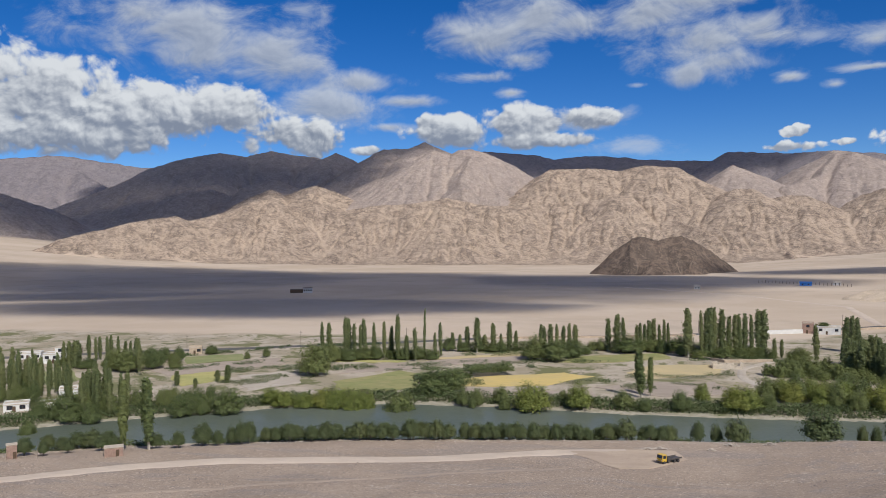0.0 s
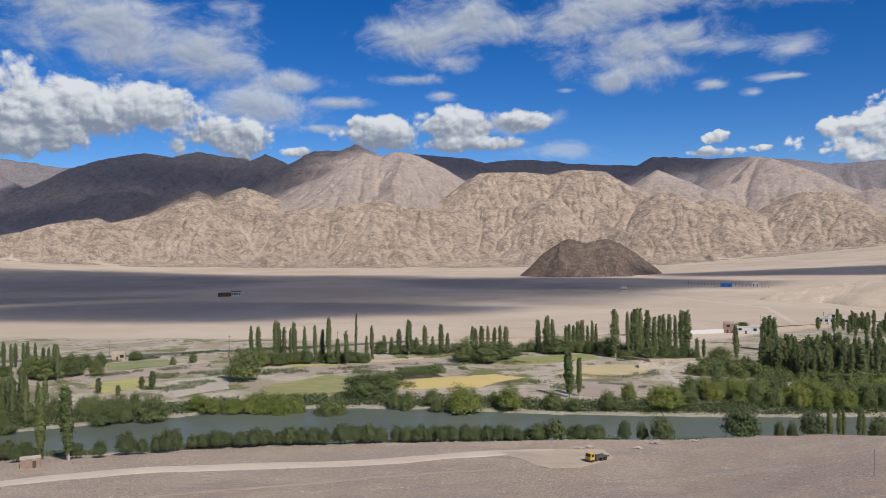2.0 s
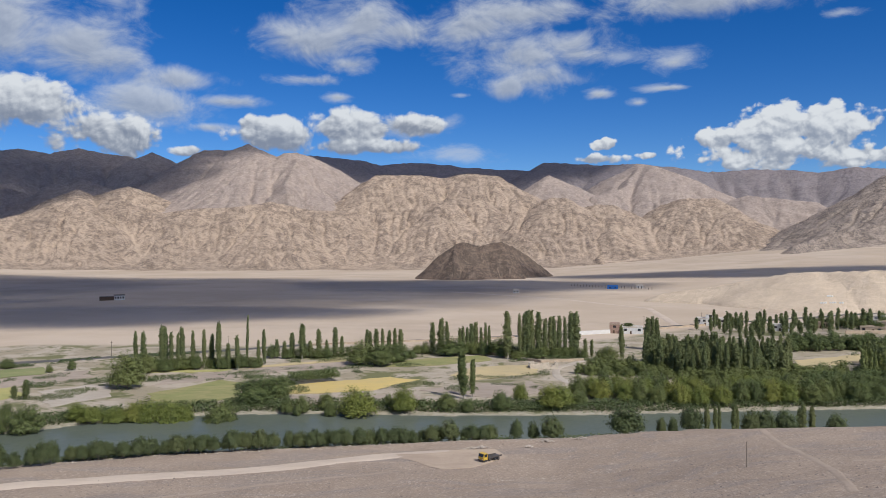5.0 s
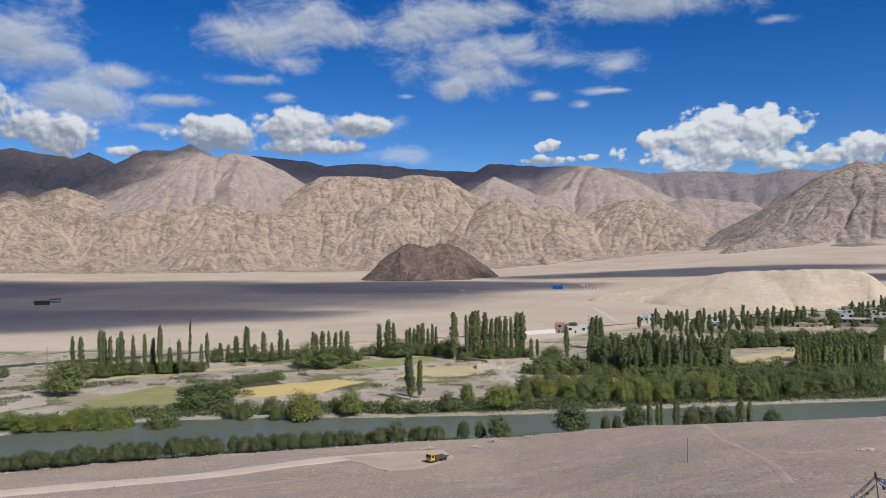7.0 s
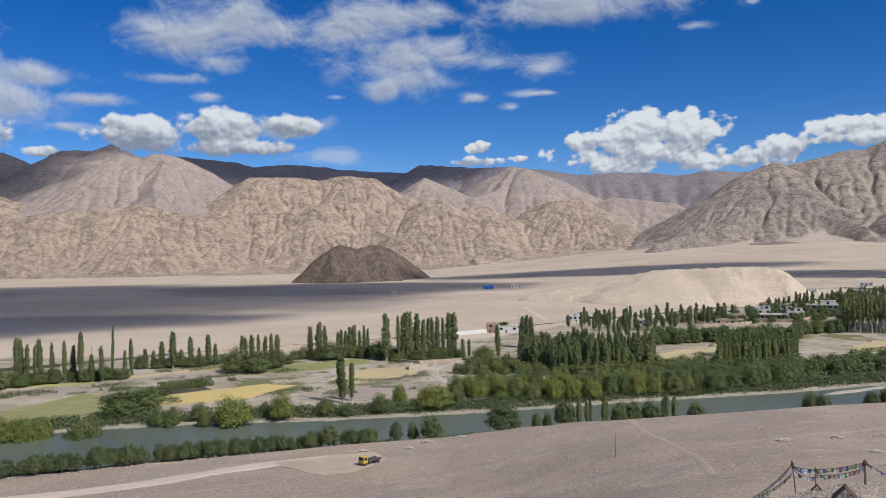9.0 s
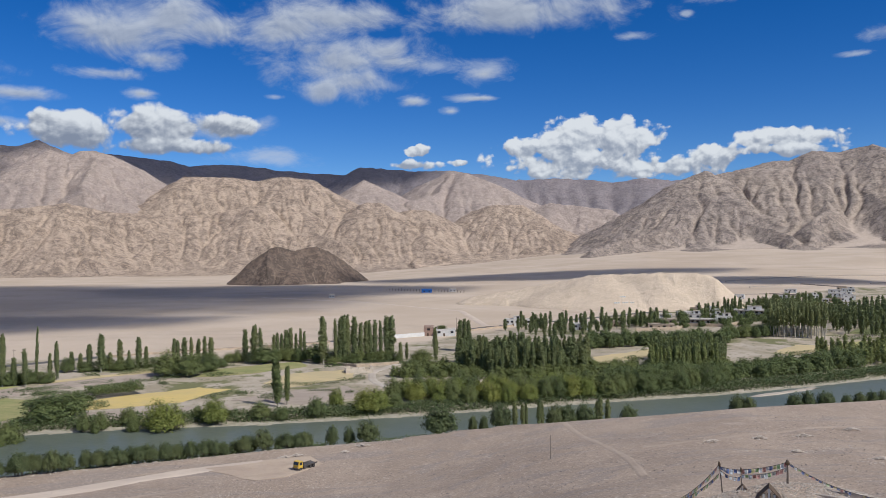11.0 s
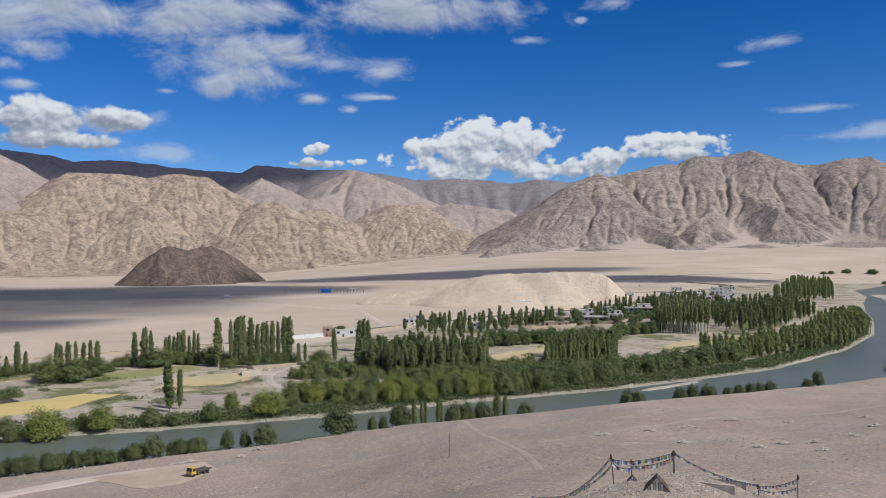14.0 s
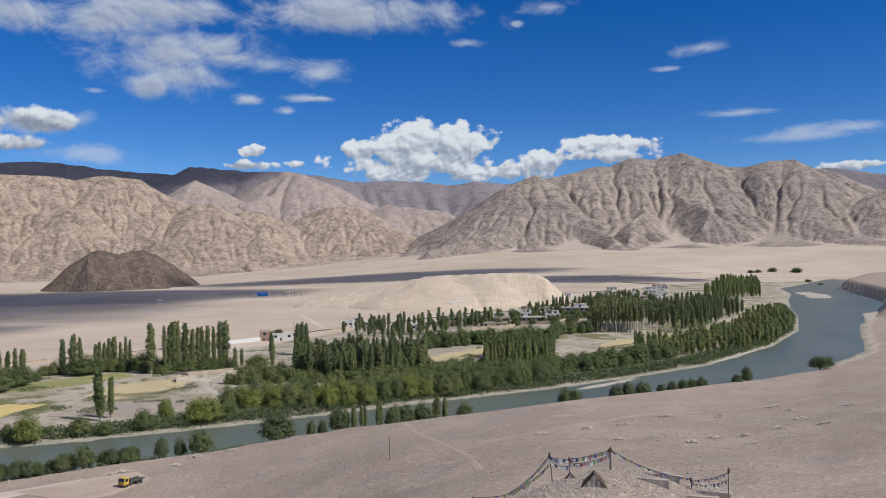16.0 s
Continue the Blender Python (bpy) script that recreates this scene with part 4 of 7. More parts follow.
near_willows = Nursery("willow_tree", [willow_shape(s, 4200, 0.17, 0.050, 40) for s in (1, 2, 3, 4)], SHADE_TINTED_LEAF, BARK, "small pollard willow with dark green crown on the river bank", "willows along the river")
bank_willows = Nursery("willow_tree", [willow_shape(s, 5000, 0.05, 0.043, 48) for s in (5, 6, 7)], WILLOW_LEAF, BARK, "bushy green willow standing on the far river bank", "bank willows")
bright_willows = Nursery("willow_bush", [willow_shape(s, 5000, 0.04, 0.043, 48) for s in (8, 9, 10)], BRIGHT_LEAF, BARK, "yellow-green bushy willow beside the river", "bright willows")
field_willows = Nursery("field_tree", [willow_shape(s, 5000, 0.05, 0.043, 48) for s in (11, 12, 13)], WILLOW_LEAF, BARK, "rounded dark green tree at the edge of the fields", "field trees")
tall_poplars = Nursery("poplar_tree", [poplar_shape(s, 3600, 0.08, 0.027) for s in (21, 22, 23, 24)], WILLOW_LEAF, PALE_BARK, "tall slim green poplar tree", "poplars")
far_poplars = Nursery("poplar_tree", [poplar_shape(s, 2300, 0.05, 0.030, 0.5) for s in (31, 32, 33, 34, 35, 36)], POPLAR_LEAF, PALE_BARK, "slim upright poplar in a row by the fields", "poplar rows")

woods = random.Random(77)
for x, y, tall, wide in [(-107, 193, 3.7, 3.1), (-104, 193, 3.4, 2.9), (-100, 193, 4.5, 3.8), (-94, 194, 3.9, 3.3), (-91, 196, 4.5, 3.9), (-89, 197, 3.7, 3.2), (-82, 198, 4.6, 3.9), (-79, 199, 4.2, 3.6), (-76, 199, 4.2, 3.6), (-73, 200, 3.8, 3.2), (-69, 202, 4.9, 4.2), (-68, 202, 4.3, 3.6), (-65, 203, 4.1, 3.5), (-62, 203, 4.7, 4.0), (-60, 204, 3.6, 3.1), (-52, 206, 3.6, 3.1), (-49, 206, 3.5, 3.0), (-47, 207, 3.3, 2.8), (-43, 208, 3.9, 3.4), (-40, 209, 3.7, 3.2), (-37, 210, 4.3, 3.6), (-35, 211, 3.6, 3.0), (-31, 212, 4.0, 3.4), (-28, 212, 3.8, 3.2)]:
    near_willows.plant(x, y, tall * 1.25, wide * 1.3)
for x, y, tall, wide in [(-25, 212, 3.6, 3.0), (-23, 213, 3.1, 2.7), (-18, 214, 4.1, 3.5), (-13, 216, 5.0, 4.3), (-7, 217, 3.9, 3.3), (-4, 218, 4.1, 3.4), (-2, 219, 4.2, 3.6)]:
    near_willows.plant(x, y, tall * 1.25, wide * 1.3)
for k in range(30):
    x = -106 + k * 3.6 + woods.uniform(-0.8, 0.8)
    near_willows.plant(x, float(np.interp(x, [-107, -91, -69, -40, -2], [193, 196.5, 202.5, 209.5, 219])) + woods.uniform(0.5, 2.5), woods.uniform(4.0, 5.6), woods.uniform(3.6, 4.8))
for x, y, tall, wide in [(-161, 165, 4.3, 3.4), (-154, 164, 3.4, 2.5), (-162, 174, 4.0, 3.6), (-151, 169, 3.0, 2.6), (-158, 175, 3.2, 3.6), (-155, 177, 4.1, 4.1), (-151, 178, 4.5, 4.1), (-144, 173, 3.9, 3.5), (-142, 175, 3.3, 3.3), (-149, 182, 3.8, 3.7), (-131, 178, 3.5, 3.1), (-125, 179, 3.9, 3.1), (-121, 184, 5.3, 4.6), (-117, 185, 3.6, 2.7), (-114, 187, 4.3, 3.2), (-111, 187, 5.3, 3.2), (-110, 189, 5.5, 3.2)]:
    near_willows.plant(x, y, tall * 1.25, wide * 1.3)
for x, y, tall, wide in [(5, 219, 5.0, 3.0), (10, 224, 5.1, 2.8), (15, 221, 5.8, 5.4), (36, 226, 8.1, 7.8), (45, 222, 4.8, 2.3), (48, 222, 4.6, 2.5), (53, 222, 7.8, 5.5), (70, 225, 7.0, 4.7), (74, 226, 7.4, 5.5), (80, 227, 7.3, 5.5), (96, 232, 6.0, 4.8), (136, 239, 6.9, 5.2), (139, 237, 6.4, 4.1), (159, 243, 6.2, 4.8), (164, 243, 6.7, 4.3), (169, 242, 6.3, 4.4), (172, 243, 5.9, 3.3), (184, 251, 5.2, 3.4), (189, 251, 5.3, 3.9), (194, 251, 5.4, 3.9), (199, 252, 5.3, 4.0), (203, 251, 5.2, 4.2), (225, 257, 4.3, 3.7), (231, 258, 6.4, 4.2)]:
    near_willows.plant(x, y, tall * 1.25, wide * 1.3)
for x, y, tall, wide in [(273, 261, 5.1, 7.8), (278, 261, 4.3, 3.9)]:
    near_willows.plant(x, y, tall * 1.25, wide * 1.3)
for x, y, tall, wide in [(-185, 191, 7.0, 5.5), (-214, 217, 6.8, 7.9), (-183, 206, 7.3, 8.9), (-176, 207, 7.9, 6.3), (-177, 217, 8.2, 6.0), (-174, 226, 7.3, 5.1), (-154, 223, 8.1, 8.1), (-149, 227, 7.1, 5.7), (-142, 231, 9.9, 11.1), (-70, 260, 6.8, 4.1), (-65, 261, 6.8, 4.3), (-58, 266, 6.3, 5.3), (-55, 258, 6.1, 4.4), (-66, 258, 5.1, 2.9), (-37, 268, 4.9, 3.4), (-17, 265, 6.6, 6.1), (-10, 264, 5.0, 4.3), (1, 266, 7.2, 6.0), (28, 272, 5.4, 5.3), (-89, 250, 9.2, 10.5), (-84, 273, 9.8, 15.0), (-79, 279, 9.4, 11.8)]:
    bank_willows.plant(x, y, tall, wide * 1.15)
for x, y, tall, wide in [(-46, 259, 10.7, 11.9), (-31, 263, 9.0, 8.6), (8, 279, 7.5, 5.6), (18, 269, 8.7, 9.8), (22, 269, 8.3, 8.5), (-134, 245, 6.2, 7.2), (-129, 244, 6.2, 7.2), (-122, 246, 5.7, 8.3), (-116, 248, 7.5, 8.4), (-111, 248, 9.2, 9.4), (-105, 248, 9.2, 8.4), (-101, 250, 7.9, 6.3)]:
    bright_willows.plant(x, y, tall, wide * 1.15)
for x, y, tall, wide in [(-232, 290, 9.4, 10.9), (-225, 288, 9.8, 12.2), (-219, 297, 9.5, 9.5), (-210, 299, 5.8, 5.8), (-218, 340, 5.2, 6.2), (-192, 329, 4.2, 3.1), (-186, 336, 5.1, 3.5), (-248, 291, 4.4, 6.2), (-263, 292, 3.4, 6.3), (-143, 298, 15.2, 13.1), (-151, 333, 9.2, 9.2), (-144, 336, 6.6, 7.7), (-139, 341, 7.0, 7.7), (-135, 347, 7.0, 7.8), (-129, 351, 6.3, 5.7), (-122, 352, 6.0, 7.2), (-62, 358, 12.2, 13.7), (-53, 356, 11.0, 12.1), (-46, 367, 7.7, 9.2), (-42, 379, 5.1, 6.3), (-23, 389, 10.1, 15.2), (-15, 397, 6.5, 8.1), (2, 394, 9.1, 13.6), (12, 385, 6.6, 9.6)]:
    field_willows.plant(x, y, tall, wide * 1.15)
for x, y, tall, wide in [(21, 387, 7.2, 11.1), (30, 392, 5.7, 7.8), (41, 381, 5.2, 3.9), (51, 375, 6.9, 11.0), (-108, 377, 7.4, 6.6), (-9, 417, 4.3, 6.8)]:
    field_willows.plant(x, y, tall, wide * 1.15)
for x, y, tall, wide in [(-139, 175, 17.8, 2.8), (-131, 175, 18.8, 3.5), (-12, 282, 17.0, 3.9), (-9, 285, 13.8, 2.3)]:
    tall_poplars.plant(x, y, tall, wide * 1.15)
for x, y, tall, wide in [(57, 221, 7.9, 1.3), (60, 223, 7.5, 1.1), (61, 223, 8.5, 1.1), (65, 224, 8.5, 1.1), (66, 224, 8.0, 1.1), (86, 233, 8.6, 1.6), (87, 233, 10.0, 1.8), (90, 234, 8.7, 1.6), (-255, 250, 14.5, 2.1), (-257, 258, 13.5, 2.4), (-236, 240, 12.5, 2.3), (-234, 241, 11.9, 2.0), (-230, 239, 12.2, 2.2), (-225, 238, 11.3, 2.0), (-253, 288, 12.0, 2.3), (-258, 290, 11.3, 2.1), (-262, 291, 11.0, 1.8), (-254, 291, 11.6, 2.1), (-196, 221, 15.8, 1.4), (-189, 220, 11.7, 2.2), (-188, 220, 13.4, 2.0), (-185, 221, 12.8, 2.2), (-184, 223, 12.0, 2.0), (-198, 242, 8.5, 1.7)]:
    far_poplars.plant(x, y, tall, wide * woods.uniform(1.1, 1.75))
for x, y, tall, wide in [(-184, 263, 5.8, 1.8), (-174, 260, 4.2, 1.5), (-175, 277, 4.6, 1.9), (-169, 274, 7.2, 2.4), (-217, 284, 14.8, 1.7)]:
    far_poplars.plant(x, y, tall, wide * woods.uniform(1.1, 1.75))
for x, y, tall, wide in [(-162, 347, 16.0, 2.2), (-159, 348, 16.0, 2.2), (-150, 346, 19.0, 2.2), (-148, 347, 18.6, 1.9), (-145, 345, 16.0, 2.0), (-142, 345, 15.7, 1.9), (-140, 346, 18.5, 2.2), (-136, 347, 16.4, 1.9), (-131, 348, 16.9, 1.9), (-128, 349, 14.9, 1.9), (-123, 344, 21.1, 2.8), (-119, 345, 11.5, 1.8), (-114, 343, 15.2, 2.0), (-113, 352, 22.6, 1.2), (-108, 353, 11.7, 1.6), (-106, 356, 16.1, 2.2), (-106, 377, 9.1, 2.6), (-102, 375, 8.5, 1.6), (-99, 378, 12.4, 2.3), (-93, 374, 17.0, 2.9), (-90, 378, 8.2, 2.0), (-86, 379, 13.7, 2.9), (-83, 382, 8.2, 2.0), (-79, 383, 14.0, 2.0)]:
    far_poplars.plant(x, y, tall, wide * woods.uniform(1.1, 1.75))
for x, y, tall, wide in [(-77, 389, 9.2, 2.3), (-66, 398, 11.5, 2.0), (-64, 399, 10.5, 2.0), (-61, 399, 11.8, 2.0), (-58, 400, 11.8, 2.4), (-55, 401, 10.8, 2.0), (-52, 401, 12.1, 2.2), (-49, 402, 11.8, 2.4), (-32, 393, 16.0, 2.6), (-28, 394, 18.2, 2.6), (-25, 401, 16.0, 2.3)]:
    far_poplars.plant(x, y, tall, wide * woods.uniform(1.1, 1.75))
for x, y, tall, wide in [(-19, 402, 12.0, 2.0), (-17, 402, 13.2, 2.1), (-15, 403, 12.4, 2.0), (-13, 403, 14.0, 2.1), (-11, 404, 14.8, 2.3), (-8, 404, 12.0, 2.0), (-6, 405, 14.3, 2.1), (-4, 405, 12.7, 2.0), (5, 378, 22.1, 3.0), (11, 381, 21.1, 2.5), (13, 382, 22.0, 2.8), (15, 382, 22.3, 2.8), (17, 383, 22.3, 2.4), (20, 383, 21.4, 2.8), (23, 386, 18.1, 2.3), (26, 387, 18.7, 2.3), (28, 387, 19.0, 2.3), (30, 388, 19.3, 2.3), (33, 388, 18.7, 2.3), (36, 389, 21.5, 3.1), (38, 389, 21.1, 2.8), (42, 381, 9.3, 1.9), (45, 383, 8.6, 1.6), (58, 374, 16.3, 2.8)]:
    far_poplars.plant(x, y, tall, wide * woods.uniform(1.1, 1.75))
for x, y, tall, wide in [(80, 491, 6.2, 6.2), (76, 410, 16.1, 2.8), (79, 409, 16.8, 2.8), (81, 409, 16.1, 2.4), (84, 402, 7.6, 2.0)]:
    far_poplars.plant(x, y, tall, wide * woods.uniform(1.1, 1.75))
for x, y in scatter([(28, 287), (48, 275), (73, 274), (101, 279), (131, 283), (162, 292), (168, 302), (125, 297), (74, 293), (50, 298)], 4.6, 1):
    (bright_willows if woods.random() < 0.55 and x < 100 else bank_willows).plant(x, y, woods.uniform(6.5, 9.5), woods.uniform(6.5, 9))
for x, y in scatter([(63, 343), (76, 324), (95, 323), (118, 330), (128, 358), (109, 370), (84, 372), (67, 373)], 2.9, 2):
    far_poplars.plant(x, y, woods.uniform(7.5, 16), woods.uniform(2.2, 4.2))
for ring, low, high, seed in (([(-240, 228), (-216, 226), (-212, 236), (-226, 252), (-246, 246)], 10, 15, 21), ([(-187, 209), (-172, 216), (-176, 226), (-196, 218)], 11, 16.5, 22), ([(-262, 300), (-238, 306), (-240, 314), (-264, 308)], 8, 12, 24)):
    for x, y in scatter(ring, 4.4, seed):
        far_poplars.plant(x, y, woods.uniform(low, high), woods.uniform(1.9, 2.6))
for ring, seed in (([(-194, 204), (-182, 208), (-184, 214), (-196, 210)], 31), ([(-166, 226), (-152, 230), (-152, 238), (-166, 236)], 32), ([(-246, 298), (-218, 312), (-222, 320), (-250, 306)], 33), ([(-232, 220), (-214, 222), (-214, 228), (-232, 226)], 34)):
    for x, y in scatter(ring, 5.0, seed):
        field_willows.plant(x, y, woods.uniform(5.5, 8), woods.uniform(5.5, 7.5))
# bushy trees at the foot of the poplar rows
for line, gap in (([(-166, 345), (-140, 343), (-106, 351)], 5.0), ([(-104, 374), (-78, 380)], 6.5), ([(-52, 398), (-24, 394)], 6.0), ([(-22, 398), (4, 384)], 6.0), ([(8, 379), (40, 386)], 5.0), ([(74, 406), (88, 404)], 6.0), ([(-258, 286), (-234, 300)], 6.0)):
    for (ax, ay), (bx, by) in zip(line[:-1], line[1:]):
        n = int(math.dist((ax, ay), (bx, by)) / gap)
        for k in range(n):
            u = (k + woods.uniform(0.1, 0.9)) / n
            if woods.random() < 0.85:
                field_willows.plant(ax + (bx - ax) * u, ay + (by - ay) * u + woods.uniform(-2, 2), woods.uniform(4.0, 8.0), woods.uniform(5.0, 8.5))
small_willow = [willow_shape(s, 1250, 0.03, 0.083) for s in (41, 42, 43)]
slim_poplar = [poplar_shape(s, 700, 0.07, 0.044, 0.5) for s in (51, 52, 53)]
bare_poplar = [poplar_shape(s, 600, 0.36, 0.046, 0.5) for s in (54, 55)]
grove("young_poplars", "stand of slim poplars behind the bank willows", scatter([(142, 320), (176, 326), (190, 353), (156, 351)], 2.9, 3), slim_poplar, (10, 13), (1.9, 2.6), YOUNG_LEAF, PALE_BARK, 3)
grove("bend_end_poplars", "far poplars at the end of the river bend", scatter([(540, 666), (629, 678), (782, 853), (788, 924)], 8.5, 12), slim_poplar, (13, 19), (3.2, 4.6), YOUNG_LEAF, PALE_BARK, 12)
for x, y in scatter([(236, 432), (272, 438), (290, 464), (250, 454)], 5.6, 35):
    field_willows.plant(x, y, woods.uniform(6, 8.5), woods.uniform(6.5, 8.5))
grove("outskirt_poplars", "scattered slim poplars round the village houses", scatter([(296, 590), (318, 560), (372, 566), (480, 690), (470, 704), (400, 660)], 9.5, 13), slim_poplar, (8, 13), (2.4, 3.4), POPLAR_LEAF, PALE_BARK, 13)
grove("outskirt_willows", "scattered round trees in the village outskirts", scatter([(300, 570), (372, 566), (500, 690), (560, 800), (500, 780)], 15, 14), small_willow, (5, 8), (6, 9), WILLOW_LEAF, BARK, 14)
grove("willow_grove", "dense green willow wood behind the river bank", scatter([(33, 335), (58, 329), (85, 315), (113, 313), (144, 311), (174, 313), (183, 330), (124, 343), (74, 352), (49, 358)], 5.2, 4), small_willow, (4.5, 7), (6, 8), WILLOW_LEAF, BARK, 4)
grove("willow_belt", "long belt of green trees below the village", scatter([(146, 408), (190, 410), (226, 407), (238, 429), (200, 432), (156, 436)], 5.0, 5), small_willow, (6, 9), (7, 9), WILLOW_LEAF, BARK, 5)
grove("village_poplars", "dark green poplars among the village houses", scatter([(122, 507), (143, 449), (168, 464), (244, 522), (257, 549), (190, 533), (149, 537)], 8.0, 6), slim_poplar, (7, 13), (2.6, 3.8), POPLAR_LEAF, PALE_BARK, 6)
grove("poplar_plantation", "tall poplar plantation with bare pale trunks", scatter([(269, 437), (296, 422), (330, 468), (306, 496)], 3.6, 7), bare_poplar, (16, 20), (2.8, 4.0), POPLAR_LEAF, PALE_BARK, 7)
grove("river_willows", "green willows along the river bend", scatter([(114, 299), (142, 295), (180, 301), (231, 317), (245, 323), (261, 345), (194, 323), (143, 314), (120, 315)], 4.6, 8), small_willow, (6, 9), (6, 8.5), WILLOW_LEAF, BARK, 8)
grove("young_poplars", "close rows of slim young poplars in the river bend", scatter([(243, 324), (287, 331), (347, 362), (415, 420), (494, 511), (464, 509), (368, 419), (290, 373), (250, 367)], 3.4, 9), slim_poplar, (5, 10), (2.2, 3.6), YOUNG_LEAF, PALE_BARK, 9)
grove("bend_poplars", "tall green poplars behind the river bend", scatter([(332, 467), (328, 429), (346, 431), (470, 526), (481, 590), (380, 540)], 6.0, 10), slim_poplar, (11, 16), (2.8, 4.0), POPLAR_LEAF, PALE_BARK, 10)
grove("village_willows", "rounded green trees between the village houses", scatter([(232, 500), (300, 500), (372, 568), (335, 620), (250, 566), (200, 530)], 9.5, 15), small_willow, (4.5, 7.5), (5.5, 8.5), WILLOW_LEAF, BARK, 15)
grove("poplar_clump", "clump of slim poplars in the wood", scatter([(151, 332), (180, 330), (196, 355), (167, 370)], 3.2, 11), slim_poplar, (10, 13), (2.0, 2.8), POPLAR_LEAF, PALE_BARK, 11)


def scrub(name, label, places, tall, size, mat, seed):
    """Low plants as loose leaf clumps."""
    rng = np.random.default_rng(seed)
    p = np.array(places, float)
    z = height(p[:, 0], p[:, 1])[0]
    c = np.stack([p[:, 0], p[:, 1], z + rng.uniform(0, 1, len(p)) ** 1.4 * tall], 1)
    up = np.stack([rng.normal(0, 0.6, len(p)), rng.normal(0, 0.6, len(p)), np.ones(len(p))], 1)
    return tagged(new(name, faces_mesh(name, leaves(c, up, size, rng), [mat])), label, "shrubs", kind="stuff")


def strip(line, lo, hi, n, seed, lumpy=0.0):
    """Places along a line, to its left side between lo and hi metres off."""
    rng = np.random.default_rng(seed)
    pts = np.array(line, float)
    legs = np.diff(pts, axis=0)
    long = np.hypot(legs[:, 0], legs[:, 1])
    k = rng.choice(len(legs), n, p=long / long.sum())
    t, off = rng.uniform(0, 1, n)[:, None], rng.uniform(lo, hi, n)[:, None]
    side = np.stack([-legs[:, 1], legs[:, 0]], 1) / long[:, None]
    out = pts[k] + legs[k] * t + side[k] * off
    if lumpy:
        out = out[rolling(out[:, 0], out[:, 1], 14, 3, seed) > -lumpy]
    return out


far_line = FAR_BANK[3:-2]
scrub("bank_undergrowth", "low dark green shrubs along the far bank", strip(far_line, -13, -3.0, 130000, 1, 0.55), 1.9, 0.5, SCRUB_LEAF, 1)
scrub("bank_grass", "rough green grass at the water's edge", strip(far_line, -6, -1.6, 12000, 2, 0.2), 0.5, 0.4, SCRUB_LEAF, 2)
for line, n in (([(-165, 346), (-140, 345), (-106, 353)], 9000), ([(-104, 377), (-78, 382), (-50, 400), (-24, 398)], 9000), ([(-20, 401), (0, 398), (12, 382), (40, 388)], 8000), ([(-262, 292), (-245, 290)], 2500), ([(-260, 252), (-228, 238)], 4000), ([(-200, 222), (-180, 222)], 4000)):
    scrub("row_bushes", "dark green bushes at the foot of the poplar row", strip(line, -3.5, 3.0, n * 2, n + 1, 0.1), 4.2, 0.45, WILLOW_LEAF, n)
scrub("near_undergrowth", "low green scrub under the willow row", strip(NEAR_BANK[2:9], -7.5, 0.0, 17000, 3, 0.3), 1.2, 0.5, SCRUB_LEAF, 3)


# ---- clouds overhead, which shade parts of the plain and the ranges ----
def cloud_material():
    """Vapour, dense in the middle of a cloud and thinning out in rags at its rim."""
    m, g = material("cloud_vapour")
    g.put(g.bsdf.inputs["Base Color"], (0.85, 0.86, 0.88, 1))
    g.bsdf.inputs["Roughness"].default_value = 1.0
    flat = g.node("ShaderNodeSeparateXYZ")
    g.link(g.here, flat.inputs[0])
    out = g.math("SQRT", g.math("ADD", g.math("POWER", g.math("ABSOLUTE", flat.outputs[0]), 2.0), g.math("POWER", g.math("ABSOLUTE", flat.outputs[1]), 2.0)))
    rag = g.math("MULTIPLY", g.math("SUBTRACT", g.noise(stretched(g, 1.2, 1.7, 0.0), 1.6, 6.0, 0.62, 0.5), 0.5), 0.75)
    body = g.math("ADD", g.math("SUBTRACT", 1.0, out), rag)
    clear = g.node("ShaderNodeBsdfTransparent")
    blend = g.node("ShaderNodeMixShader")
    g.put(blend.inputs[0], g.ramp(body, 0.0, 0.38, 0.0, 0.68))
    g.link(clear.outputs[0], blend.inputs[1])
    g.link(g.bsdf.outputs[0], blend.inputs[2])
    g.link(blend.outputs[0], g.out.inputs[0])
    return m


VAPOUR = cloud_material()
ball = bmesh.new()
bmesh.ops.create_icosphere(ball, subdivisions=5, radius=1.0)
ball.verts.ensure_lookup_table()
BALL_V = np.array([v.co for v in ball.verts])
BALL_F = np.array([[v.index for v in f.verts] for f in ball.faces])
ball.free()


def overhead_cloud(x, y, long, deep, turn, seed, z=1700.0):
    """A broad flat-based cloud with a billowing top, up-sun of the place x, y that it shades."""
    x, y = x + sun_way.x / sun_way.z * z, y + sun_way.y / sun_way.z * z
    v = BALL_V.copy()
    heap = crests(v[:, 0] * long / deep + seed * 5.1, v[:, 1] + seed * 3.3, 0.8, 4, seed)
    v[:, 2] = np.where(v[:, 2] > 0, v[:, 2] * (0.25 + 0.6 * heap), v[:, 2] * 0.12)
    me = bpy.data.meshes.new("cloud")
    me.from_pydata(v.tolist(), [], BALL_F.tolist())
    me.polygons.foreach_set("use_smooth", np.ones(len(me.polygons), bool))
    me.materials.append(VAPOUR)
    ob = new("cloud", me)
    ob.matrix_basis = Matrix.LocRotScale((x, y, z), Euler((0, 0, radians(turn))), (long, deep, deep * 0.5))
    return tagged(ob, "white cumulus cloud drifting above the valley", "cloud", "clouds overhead")


